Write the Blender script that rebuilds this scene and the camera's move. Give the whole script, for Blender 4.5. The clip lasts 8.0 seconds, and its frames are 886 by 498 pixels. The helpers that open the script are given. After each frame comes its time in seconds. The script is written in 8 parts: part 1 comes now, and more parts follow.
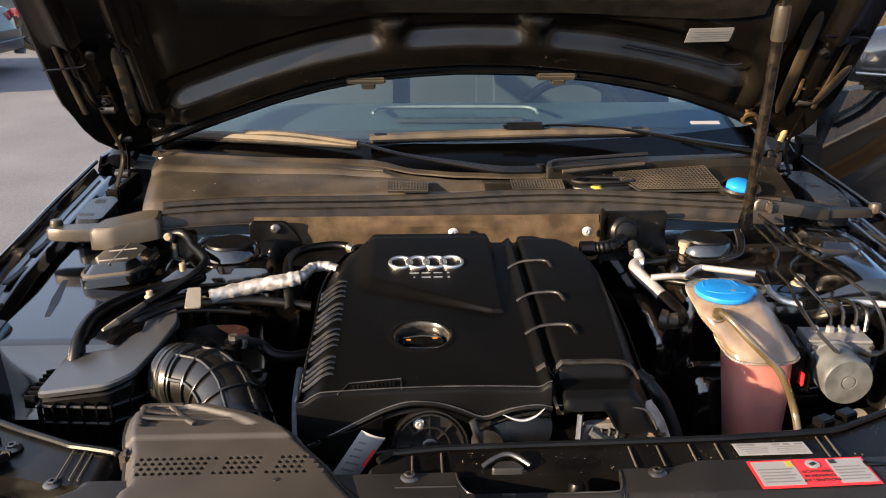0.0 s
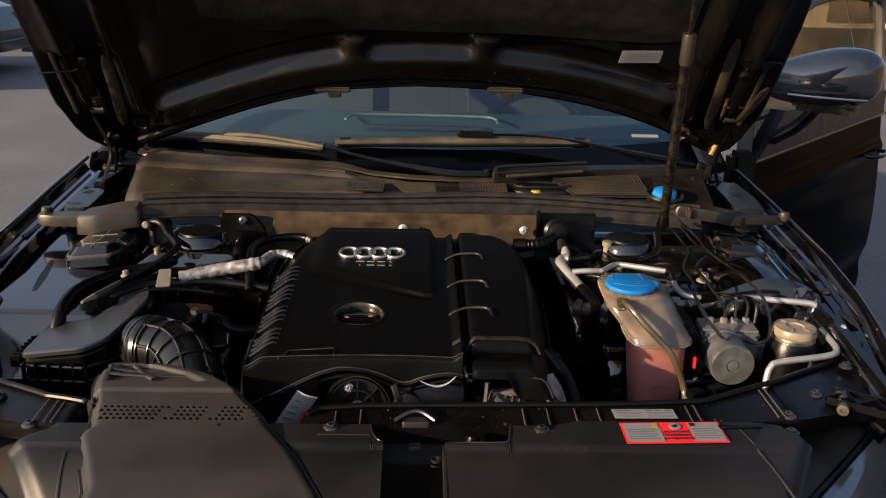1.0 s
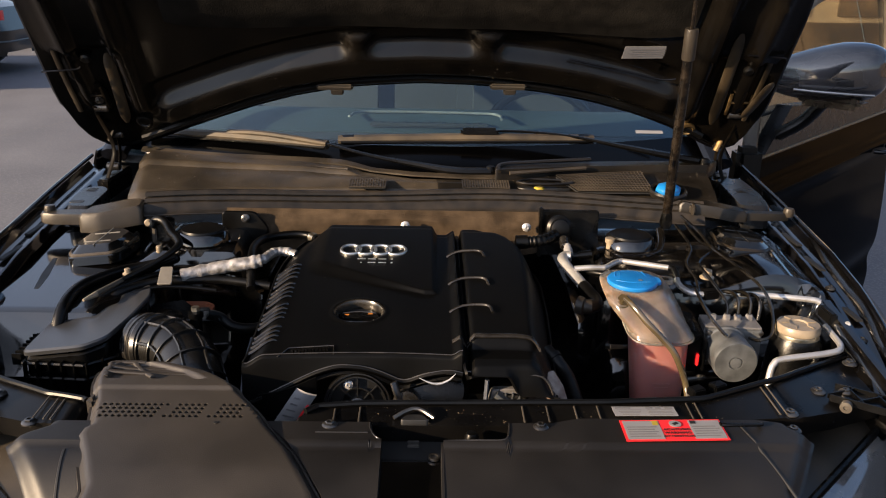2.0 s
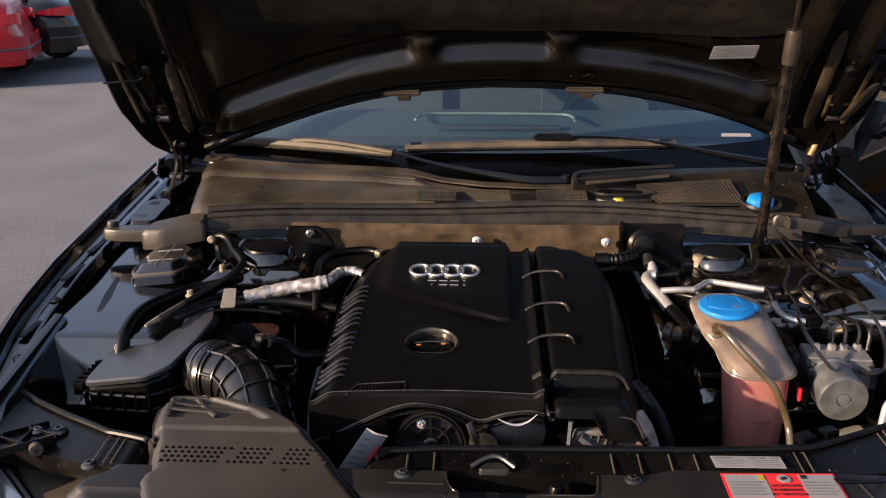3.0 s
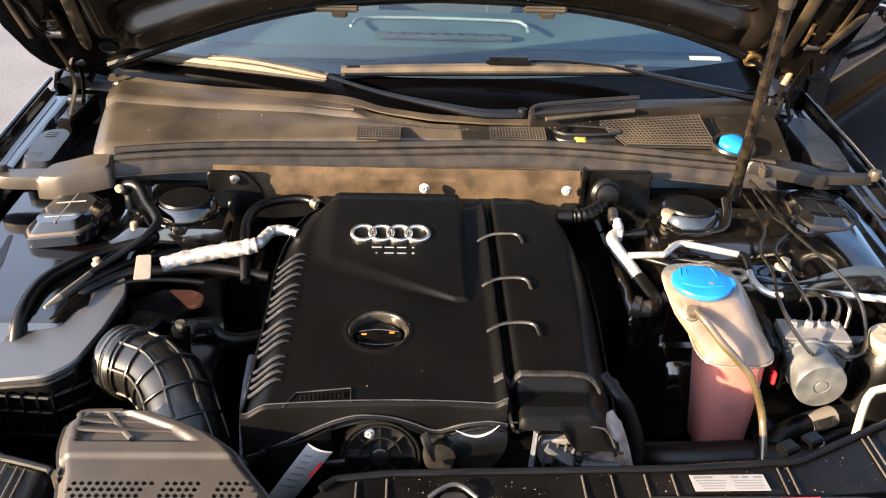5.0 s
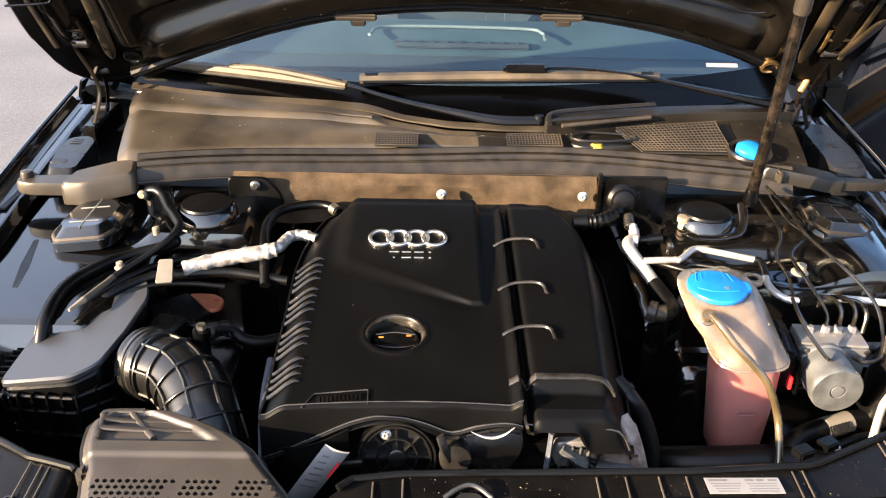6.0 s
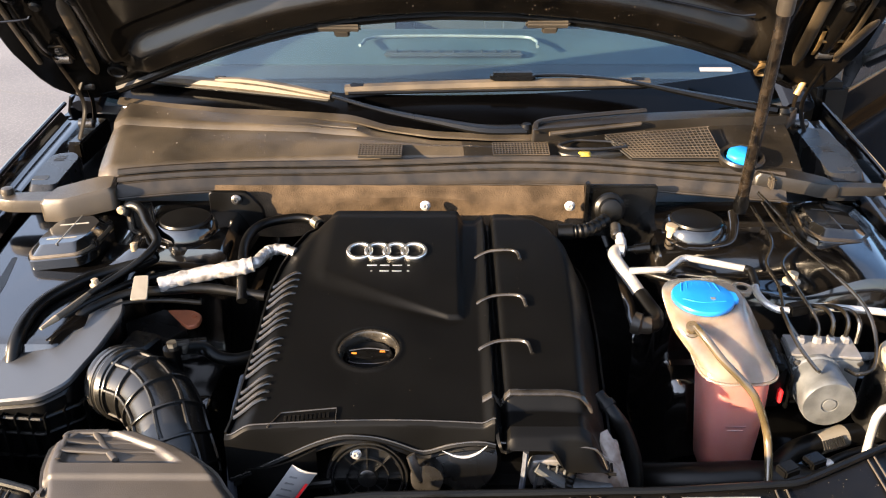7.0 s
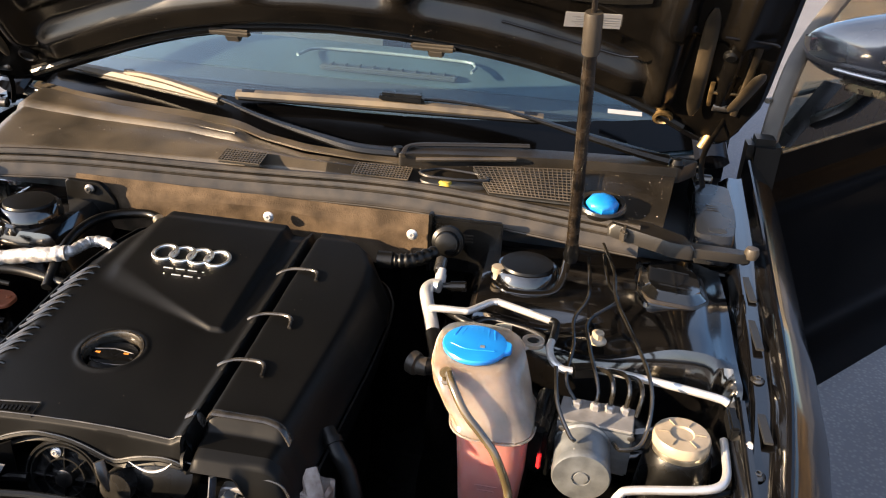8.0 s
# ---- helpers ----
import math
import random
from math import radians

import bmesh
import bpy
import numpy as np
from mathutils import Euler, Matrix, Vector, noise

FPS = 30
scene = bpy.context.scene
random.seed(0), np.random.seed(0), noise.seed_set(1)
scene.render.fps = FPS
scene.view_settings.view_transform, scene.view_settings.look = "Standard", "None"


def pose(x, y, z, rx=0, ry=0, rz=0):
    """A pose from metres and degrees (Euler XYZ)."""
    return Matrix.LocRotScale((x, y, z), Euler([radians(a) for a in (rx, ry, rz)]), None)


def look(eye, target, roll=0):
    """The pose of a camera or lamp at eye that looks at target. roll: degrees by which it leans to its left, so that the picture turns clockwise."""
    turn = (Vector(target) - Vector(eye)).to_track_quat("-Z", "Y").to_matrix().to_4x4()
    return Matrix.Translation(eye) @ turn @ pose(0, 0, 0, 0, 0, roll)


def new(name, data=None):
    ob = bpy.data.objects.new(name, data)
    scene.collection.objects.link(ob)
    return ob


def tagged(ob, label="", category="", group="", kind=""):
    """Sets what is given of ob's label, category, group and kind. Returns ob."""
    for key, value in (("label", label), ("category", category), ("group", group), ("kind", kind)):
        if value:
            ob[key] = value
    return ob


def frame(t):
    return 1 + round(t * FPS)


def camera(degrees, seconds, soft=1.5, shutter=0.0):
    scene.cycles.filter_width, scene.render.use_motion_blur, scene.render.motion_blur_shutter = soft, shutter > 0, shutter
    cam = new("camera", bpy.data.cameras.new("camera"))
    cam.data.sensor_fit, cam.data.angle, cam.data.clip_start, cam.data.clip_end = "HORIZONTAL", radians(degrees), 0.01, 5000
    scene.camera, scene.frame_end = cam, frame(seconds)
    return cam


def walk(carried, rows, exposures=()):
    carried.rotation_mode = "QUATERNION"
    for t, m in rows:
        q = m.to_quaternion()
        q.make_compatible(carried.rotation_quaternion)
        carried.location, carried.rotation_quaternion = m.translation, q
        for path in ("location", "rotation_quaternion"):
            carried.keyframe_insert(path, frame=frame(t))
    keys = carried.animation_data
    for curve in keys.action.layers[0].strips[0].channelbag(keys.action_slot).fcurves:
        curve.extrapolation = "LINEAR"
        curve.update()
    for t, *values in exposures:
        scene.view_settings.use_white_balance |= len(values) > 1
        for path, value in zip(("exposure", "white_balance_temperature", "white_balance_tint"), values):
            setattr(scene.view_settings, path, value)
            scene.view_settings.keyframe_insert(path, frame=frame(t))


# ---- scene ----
cam = camera(55.6, 8.0, 1.1)
EXPO = [(0.0, 1.80, 6500, 12), (0.5, 1.80, 6500, 12), (1.0, 0.65, 6500, 12), (2.5, 1.15, 6350, 16), (3.0, 1.10, 6300, 18), (3.5, 3.04, 6500, 12), (4.0, 3.16, 6500, 12), (4.5, 2.70, 6500, 12), (6.0, 2.55, 6500, 12), (7.0, 2.52, 6500, 12), (7.5, 1.95, 6500, 12), (8.0, 2.20, 6500, 12)]
PATH = [
    (0, (-0.134, 0.023, 1.419), (-0.057, 1.918, 0.784), 0.1),
    (0.5, (-0.062, -0.084, 1.44), (0.019, 1.816, 0.824), 1.3),
    (1, (-0.031, -0.16, 1.45), (0.041, 1.742, 0.833), 1.6),
    (2.5, (-0.015, -0.147, 1.448), (-0.015, 1.749, 0.814), 0.3),
    (3, (-0.042, -0.047, 1.479), (-0.134, 1.839, 0.821), -0.2),
    (3.5, (-0.084, 0.143, 1.546), (-0.022, 2.002, 0.812), 0.3),
    (4, (-0.102, 0.208, 1.566), (0.034, 1.995, 0.677), 1.6),
    (4.5, (-0.082, 0.193, 1.569), (0.031, 1.941, 0.604), 2.0),
    (6, (-0.074, 0.159, 1.57), (-0.04, 1.924, 0.629), 1.4),
    (6.5, (-0.07, 0.16, 1.571), (-0.046, 1.924, 0.629), 1.0),
    (7, (-0.009, 0.187, 1.56), (-0.024, 1.963, 0.64), -0.1),
    (7.5, (0.236, 0.186, 1.555), (0.107, 1.97, 0.659), 2.7),
    (8, (0.447, 0.269, 1.554), (0.19, 2.047, 0.675), 3.5),
]
walk(cam, [(t, look(eye, target, roll)) for t, eye, target, roll in PATH], EXPO)

# ---- world, sun ----
SUN_EL, SUN_AZ = 15.0, 242.0
world = bpy.data.worlds.new("sky")
scene.world = world
world.use_nodes = True
wn = world.node_tree.nodes
sky = wn.new("ShaderNodeTexSky")
sky.sky_type = "NISHITA"
sky.sun_disc = False
sky.sun_elevation = radians(SUN_EL)
sky.sun_rotation = radians(SUN_AZ)
sky.dust_density, sky.ozone_density = 0.4, 3.0
# thin bright evening cloud over the whole sky
wco, wno, wrm, wsc, wad = (wn.new(k) for k in ("ShaderNodeTexCoord", "ShaderNodeTexNoise", "ShaderNodeValToRGB", "ShaderNodeVectorMath", "ShaderNodeVectorMath"))
wno.inputs["Scale"].default_value, wno.inputs["Detail"].default_value = 2.6, 7
wrm.color_ramp.elements[0].position, wrm.color_ramp.elements[1].position = 0.38, 0.72
wrm.color_ramp.elements[0].color, wrm.color_ramp.elements[1].color = (0.026, 0.046, 0.084, 1), (0.135, 0.155, 0.18, 1)
wsc.operation, wad.operation = "SCALE", "ADD"
wsc.inputs["Scale"].default_value = 0.055
wl = world.node_tree.links
wl.new(wco.outputs["Generated"], wno.inputs["Vector"])
wl.new(wno.outputs["Fac"], wrm.inputs["Fac"])
wl.new(sky.outputs["Color"], wsc.inputs[0])
wl.new(wsc.outputs["Vector"], wad.inputs[0])
wl.new(wrm.outputs["Color"], wad.inputs[1])
# haze that grows brighter towards the low sun
wdot, wmap, wpow, wglow, wsum = (wn.new(k) for k in ("ShaderNodeVectorMath", "ShaderNodeMapRange", "ShaderNodeMath", "ShaderNodeVectorMath", "ShaderNodeVectorMath"))
wdot.operation, wglow.operation, wsum.operation, wpow.operation = "DOT_PRODUCT", "SCALE", "ADD", "POWER"
wdot.inputs[1].default_value = (math.sin(radians(SUN_AZ)), math.cos(radians(SUN_AZ)), 0.0)
wmap.inputs["From Min"].default_value = -1.0
wpow.inputs[1].default_value = 2.4
wglow.inputs[0].default_value = (0.66, 0.65, 0.68)
wl.new(wco.outputs["Generated"], wdot.inputs[0])
wl.new(wdot.outputs["Value"], wmap.inputs["Value"])
wl.new(wmap.outputs["Result"], wpow.inputs[0])
wl.new(wpow.outputs[0], wglow.inputs["Scale"])
wl.new(wad.outputs["Vector"], wsum.inputs[0])
wl.new(wglow.outputs["Vector"], wsum.inputs[1])
wl.new(wsum.outputs["Vector"], wn["Background"].inputs["Color"])
wn["Background"].inputs["Strength"].default_value = 1.0
sun = new("sun", bpy.data.lights.new("sun", "SUN"))
sun.data.energy, sun.data.angle, sun.data.color = 7.4, radians(0.6), (1.0, 0.75, 0.47)
_az, _el = radians(SUN_AZ), radians(SUN_EL)
sun.matrix_world = look((40 * math.sin(_az) * math.cos(_el), 40 * math.cos(_az) * math.cos(_el), 40 * math.sin(_el)), (0, 0, 0))


# ---- materials ----
def mat(name, base, rough=0.5, metal=0.0, var=0.25, scale=30.0, bump=0.15, grain=400.0, tint=None, coat=0.0, spec=0.5, sub=0.0, rvar=0.12):
    """A surface with stains at one scale and grain at another."""
    m = bpy.data.materials.new(name)
    m.use_nodes = True
    n, l = m.node_tree.nodes, m.node_tree.links
    b = n["Principled BSDF"]
    co = n.new("ShaderNodeTexCoord")
    big = n.new("ShaderNodeTexNoise")
    big.inputs["Scale"].default_value, big.inputs["Detail"].default_value = scale, 5
    l.new(co.outputs["Object"], big.inputs["Vector"])
    fine = n.new("ShaderNodeTexNoise")
    fine.inputs["Scale"].default_value, fine.inputs["Detail"].default_value = grain, 3
    l.new(co.outputs["Object"], fine.inputs["Vector"])
    ramp = n.new("ShaderNodeValToRGB")
    other = tint or tuple(c * (1 + 1.6 * var) for c in base)
    ramp.color_ramp.elements[0].position, ramp.color_ramp.elements[1].position = 0.35, 0.72
    ramp.color_ramp.elements[0].color = (*[c * (1 - var) for c in base], 1)
    ramp.color_ramp.elements[1].color = (*other, 1)
    l.new(big.outputs["Fac"], ramp.inputs["Fac"])
    l.new(ramp.outputs["Color"], b.inputs["Base Color"])
    rr = n.new("ShaderNodeMapRange")
    rr.inputs["To Min"].default_value, rr.inputs["To Max"].default_value = max(0.02, rough - rvar), min(1, rough + rvar)
    l.new(big.outputs["Fac"], rr.inputs["Value"])
    l.new(rr.outputs["Result"], b.inputs["Roughness"])
    b.inputs["Metallic"].default_value = metal
    b.inputs["Coat Weight"].default_value = coat
    b.inputs["Coat Roughness"].default_value = 0.05
    b.inputs["Specular IOR Level"].default_value = spec
    if sub:
        b.inputs["Subsurface Weight"].default_value = sub
        b.inputs["Subsurface Radius"].default_value = (0.05, 0.034, 0.024)
        b.inputs["Subsurface Scale"].default_value = 1.0
    if bump:
        bp = n.new("ShaderNodeBump")
        bp.inputs["Strength"].default_value, bp.inputs["Distance"].default_value = bump, 0.001
        l.new(fine.outputs["Fac"], bp.inputs["Height"])
        l.new(bp.outputs["Normal"], b.inputs["Normal"])
    return m


M_COVER = mat("cover plastic", (0.0009, 0.0009, 0.0009), 0.48, var=0.3, scale=9, bump=0.12, grain=1500, spec=0.12, rvar=0.05)
M_PLASTIC = mat("black plastic", (0.0016, 0.0016, 0.0016), 0.28, var=0.5, scale=14, bump=0.2, grain=900, spec=0.28)
M_DUSTY = mat("dusty grey plastic", (0.040, 0.036, 0.031), 0.45, var=0.3, scale=8, bump=0.25, grain=700, tint=(0.075, 0.064, 0.050), spec=0.3)
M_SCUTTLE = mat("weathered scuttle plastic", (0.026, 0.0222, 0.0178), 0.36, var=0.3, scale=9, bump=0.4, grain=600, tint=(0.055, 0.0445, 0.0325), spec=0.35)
M_PAINT = mat("black car paint", (0.002, 0.002, 0.0025), 0.12, var=0.3, scale=6, bump=0.04, coat=0.22, rvar=0.05, spec=0.22)
M_PRIMER = mat("black body paint, dusty", (0.0013, 0.0013, 0.0016), 0.13, var=0.5, scale=11, bump=0.03, grain=300, coat=0.9, tint=(0.0035, 0.0031, 0.0028), rvar=0.07, spec=0.5)
M_HOODIN = mat("hood inner paint", (0.0016, 0.0015, 0.0015), 0.24, var=0.4, scale=9, bump=0.05, grain=300, tint=(0.0045, 0.0036, 0.0026), rvar=0.08, spec=0.30)
M_FRIT = mat("printed black glass edge", (0.0006, 0.0006, 0.0007), 0.16, var=0.2, scale=8, bump=0.02, spec=0.12)
M_RUBBER = mat("rubber", (0.0017, 0.0017, 0.0017), 0.36, var=0.4, scale=20, bump=0.1, spec=0.2)
M_SEAL = mat("dusty rubber seal", (0.010, 0.0086, 0.0070), 0.42, var=0.25, scale=30, bump=0.15, tint=(0.020, 0.016, 0.012), spec=0.3)
M_FELT = mat("felt insulation", (0.041, 0.029, 0.0185), 0.95, var=0.4, scale=25, bump=0.9, grain=350, spec=0.1)
M_BODY = mat("black body paint", (0.003, 0.003, 0.0035), 0.15, var=0.3, scale=4, bump=0.02, coat=0.5, rvar=0.05)
M_MAT = mat("hood insulation", (0.0062, 0.0056, 0.0048), 0.95, var=0.4, scale=30, bump=0.8, grain=260, spec=0.1)
M_ALU = mat("aluminium tube", (0.46, 0.455, 0.45), 0.38, metal=0.7, var=0.12, scale=30, bump=0.05)
M_CAST = mat("cast aluminium", (0.105, 0.112, 0.118), 0.46, metal=0.5, var=0.25, scale=40, bump=0.25, grain=500)
M_STEEL = mat("dark plated steel", (0.10, 0.095, 0.09), 0.3, metal=0.9, var=0.3, scale=40, bump=0.05)
M_ZINC = mat("zinc bolt", (0.55, 0.5, 0.4), 0.35, metal=1.0, var=0.2, scale=60, bump=0.05)
M_FOIL = mat("crinkled foil", (0.28, 0.27, 0.265), 0.40, metal=0.5, var=0.5, scale=70, bump=0.9, grain=190)
M_TANK = mat("milky tank plastic", (0.150, 0.118, 0.094), 0.17, var=0.35, scale=16, bump=0.05, sub=1.0)
M_PINK = mat("tank plastic with pink fluid", (0.30, 0.125, 0.11), 0.30, var=0.12, scale=8, bump=0.05, sub=1.0)
M_BLUE = mat("blue plastic", (0.006, 0.145, 0.43), 0.32, var=0.12, scale=20, bump=0.05)
M_BEIGE = mat("beige plastic", (0.19, 0.155, 0.11), 0.33, var=0.2, scale=30, bump=0.05)
M_WHITE = mat("white label", (0.19, 0.19, 0.195), 0.4, var=0.06, scale=20, bump=0.0)
M_GREYPRINT = mat("grey print", (0.11, 0.11, 0.115), 0.5, var=0.1, bump=0.0)
M_RED = mat("red label", (0.72, 0.02, 0.025), 0.4, var=0.08, scale=20, bump=0.0)
M_INK = mat("black print", (0.008, 0.008, 0.008), 0.5, var=0.1, bump=0.0)
M_YELLOW = mat("yellow print", (0.30, 0.235, 0.03), 0.45, var=0.1, bump=0.0)
M_ORANGE = mat("orange print", (0.36, 0.12, 0.015), 0.45, var=0.1, bump=0.0)
M_SILVER = mat("silver badge", (0.86, 0.85, 0.82), 0.34, metal=1.0, var=0.05, bump=0.0)
M_COPPER = mat("copper brown heat shield", (0.26, 0.080, 0.036), 0.45, metal=0.2, var=0.2, scale=30, bump=0.1)
M_SMOKE = mat("smoked hose", (0.05, 0.038, 0.02), 0.16, var=0.3, scale=20, bump=0.03, coat=1.0)
M_ASPHALT = mat("asphalt", (0.082, 0.084, 0.097), 0.85, var=0.12, scale=1.3, bump=0.6, grain=90, tint=(0.098, 0.100, 0.113))


def weather_asphalt(m):
    """Pale stones, cracks and dark patches over the asphalt."""
    n, l = m.node_tree.nodes, m.node_tree.links
    b = n["Principled BSDF"]
    old = b.inputs["Base Color"].links[0].from_socket
    co, vo, mr, mx, st, sr, m2, wob, ad = (n.new(k) for k in ("ShaderNodeTexCoord", "ShaderNodeTexVoronoi", "ShaderNodeMapRange", "ShaderNodeMixRGB", "ShaderNodeTexVoronoi", "ShaderNodeMapRange", "ShaderNodeMixRGB", "ShaderNodeTexNoise", "ShaderNodeMixRGB"))
    wob.inputs["Scale"].default_value, wob.inputs["Detail"].default_value = 2.5, 5
    ad.blend_type, ad.inputs["Fac"].default_value = "ADD", 0.35
    l.new(co.outputs["Object"], wob.inputs["Vector"])
    l.new(co.outputs["Object"], ad.inputs["Color1"])
    l.new(wob.outputs["Color"], ad.inputs["Color2"])
    vo.feature = "DISTANCE_TO_EDGE"
    vo.inputs["Scale"].default_value = 0.45
    l.new(ad.outputs["Color"], vo.inputs["Vector"])
    mr.inputs["From Min"].default_value, mr.inputs["From Max"].default_value = 0.0, 0.010
    l.new(vo.outputs["Distance"], mr.inputs["Value"])
    mx.inputs["Color1"].default_value = (0.085, 0.085, 0.09, 1)
    l.new(mr.outputs["Result"], mx.inputs["Fac"])
    l.new(old, mx.inputs["Color2"])
    st.inputs["Scale"].default_value = 70
    l.new(co.outputs["Object"], st.inputs["Vector"])
    sr.inputs["From Min"].default_value, sr.inputs["From Max"].default_value = 0.1, 0.5
    sr.inputs["To Min"].default_value, sr.inputs["To Max"].default_value = 0.22, 0.0
    l.new(st.outputs["Distance"], sr.inputs["Value"])
    l.new(sr.outputs["Result"], m2.inputs["Fac"])
    l.new(mx.outputs["Color"], m2.inputs["Color1"])
    m2.inputs["Color2"].default_value = (0.30, 0.29, 0.28, 1)
    l.new(m2.outputs["Color"], b.inputs["Base Color"])


weather_asphalt(M_ASPHALT)
M_DASH = mat("dashboard, dark", (0.02, 0.022, 0.026), 0.7, var=0.2, scale=8, bump=0.2)
M_DASHTOP = mat("dashboard, sky-lit", (0.032, 0.048, 0.055), 0.6, var=0.15, scale=6, bump=0.2)
M_SEAT = mat("grey seat cloth", (0.022, 0.024, 0.027), 0.8, var=0.2, scale=8, bump=0.3)
M_CARDARK = mat("dark grey car paint", (0.007, 0.008, 0.010), 0.15, var=0.2, scale=2, bump=0.0, coat=0.3, spec=0.3)
M_CARRED = mat("red car paint", (0.50, 0.014, 0.022), 0.28, var=0.2, scale=2, bump=0.0, coat=0.25, spec=0.3)
M_LAMP = mat("red lamp glass", (0.65, 0.02, 0.03), 0.1, var=0.1, scale=4, bump=0.0, coat=1.0)
M_HEADLAMP = mat("headlamp lens", (0.22, 0.22, 0.22), 0.08, var=0.3, scale=8, bump=0.0, coat=1.0, metal=0.6)
M_WALL = mat("tan render", (0.50, 0.40, 0.27), 0.8, var=0.15, scale=1.2, bump=0.3, grain=60)


def glass(name, tint, rough=0.01, dust=0.0):
    """Clear glass with its gloss, under a thin film of dust."""
    m = bpy.data.materials.new(name)
    m.use_nodes = True
    n, l = m.node_tree.nodes, m.node_tree.links
    n.remove(n["Principled BSDF"])
    tr, gl, mx, fr = (n.new(k) for k in ("ShaderNodeBsdfTransparent", "ShaderNodeBsdfGlossy", "ShaderNodeMixShader", "ShaderNodeLayerWeight"))
    pw, sc_ = n.new("ShaderNodeMath"), n.new("ShaderNodeMapRange")
    tr.inputs["Color"].default_value = (*tint, 1)
    gl.inputs["Roughness"].default_value = rough
    pw.operation, pw.inputs[1].default_value = "POWER", 4.0
    sc_.inputs["To Min"].default_value = 0.055
    l.new(fr.outputs["Facing"], pw.inputs[0])
    l.new(pw.outputs[0], sc_.inputs["Value"])
    l.new(sc_.outputs["Result"], mx.inputs["Fac"])
    l.new(tr.outputs["BSDF"], mx.inputs[1])
    l.new(gl.outputs["BSDF"], mx.inputs[2])
    last = mx
    if dust:
        co, nz, mr, df, m2 = (n.new(k) for k in ("ShaderNodeTexCoord", "ShaderNodeTexNoise", "ShaderNodeMapRange", "ShaderNodeBsdfDiffuse", "ShaderNodeMixShader"))
        nz.inputs["Scale"].default_value, nz.inputs["Detail"].default_value = 3.5, 6
        l.new(co.outputs["Object"], nz.inputs["Vector"])
        l.new(nz.outputs["Fac"], mr.inputs["Value"])
        mr.inputs["From Min"].default_value, mr.inputs["From Max"].default_value = 0.3, 0.7
        mr.inputs["To Min"].default_value, mr.inputs["To Max"].default_value = 0.6 * dust, 1.3 * dust
        df.inputs["Color"].default_value = (0.75, 0.76, 0.78, 1)
        l.new(mr.outputs["Result"], m2.inputs["Fac"])
        l.new(mx.outputs["Shader"], m2.inputs[1])
        l.new(df.outputs["BSDF"], m2.inputs[2])
        last = m2
    l.new(last.outputs["Shader"], n["Material Output"].inputs["Surface"])
    return m


M_GLASS = glass("windscreen glass", (0.64, 0.78, 0.82), 0.0)
M_DOORGLASS = glass("door glass", (0.60, 0.60, 0.55))


# ---- builders ----
def thing(name, loc, label, category, group="", kind=""):
    e = new(name)
    e.location = loc
    e.empty_display_size = 0.05
    return tagged(e, label, category, group, kind)


def part(name, bm, material, parent=None, label="", smooth=35.0):
    """Links a bmesh, made in world places, as one mesh under a thing or a part."""
    me = bpy.data.meshes.new(name)
    bm.to_mesh(me)
    bm.free()
    me.materials.append(material)
    ob = new(name, me)
    if smooth:
        me.shade_smooth()
        me.set_sharp_from_angle(angle=radians(smooth))
    if parent:
        ob.parent = parent
        if not parent.parent:
            ob.matrix_parent_inverse = Matrix.Translation(-parent.location)
    return tagged(ob, label)


def solo(name, bm, material, label, category, group="", kind="", smooth=35.0):
    return tagged(part(name, bm, material, None, "", smooth), label, category, group, kind)


def smoothstep(a, b, x):
    t = max(0.0, min(1.0, (x - a) / (b - a)))
    return t * t * (3 - 2 * t)


def lerp(table, x):
    """A value between the pairs of a table."""
    return float(np.interp(x, [p[0] for p in table], [p[1] for p in table]))


def spline(pts, steps=6):
    """A smooth line through places."""
    p = [Vector(q) for q in pts]
    p = [2 * p[0] - p[1]] + p + [2 * p[-1] - p[-2]]
    out = []
    for a, b, c, d in zip(p, p[1:], p[2:], p[3:]):
        for k in range(steps):
            t = k / steps
            out.append(0.5 * ((2 * b) + (c - a) * t + (2 * a - 5 * b + 4 * c - d) * t * t + (3 * b - a - 3 * c + d) * t**3))
    return out + [p[-2]]


def add(bm, other):
    me = bpy.data.meshes.new("tmp")
    other.to_mesh(me)
    other.free()
    bm.from_mesh(me)
    bpy.data.meshes.remove(me)
    return bm


def tube(pts, r, seg=10, steps=6, flat=1.0, bm=None):
    """A bar of round section along a smooth line; r may follow the way along it, from 0 to 1."""
    bm = bm or bmesh.new()
    line = spline(pts, steps) if steps > 1 else [Vector(p) for p in pts]
    up = Vector((0.0, 0.0, 1.0))
    rings, side = [], None
    for i, p in enumerate(line):
        way = (line[min(i + 1, len(line) - 1)] - line[max(i - 1, 0)]).normalized()
        if side is None:
            side = way.cross(up) if abs(way.z) < 0.95 else way.cross(Vector((1, 0, 0)))
        side = (side - way * side.dot(way)).normalized()
        top = side.cross(way)
        rad = r(i / (len(line) - 1)) if callable(r) else r
        rings.append([bm.verts.new(p + rad * (math.cos(a) * side + flat * math.sin(a) * top)) for a in (2 * math.pi * k / seg for k in range(seg))])
    for a, b in zip(rings, rings[1:]):
        for k in range(seg):
            bm.faces.new((a[k], a[(k + 1) % seg], b[(k + 1) % seg], b[k]))
    bm.faces.new(rings[0][::-1])
    bm.faces.new(rings[-1])
    bmesh.ops.recalc_face_normals(bm, faces=bm.faces)
    return bm


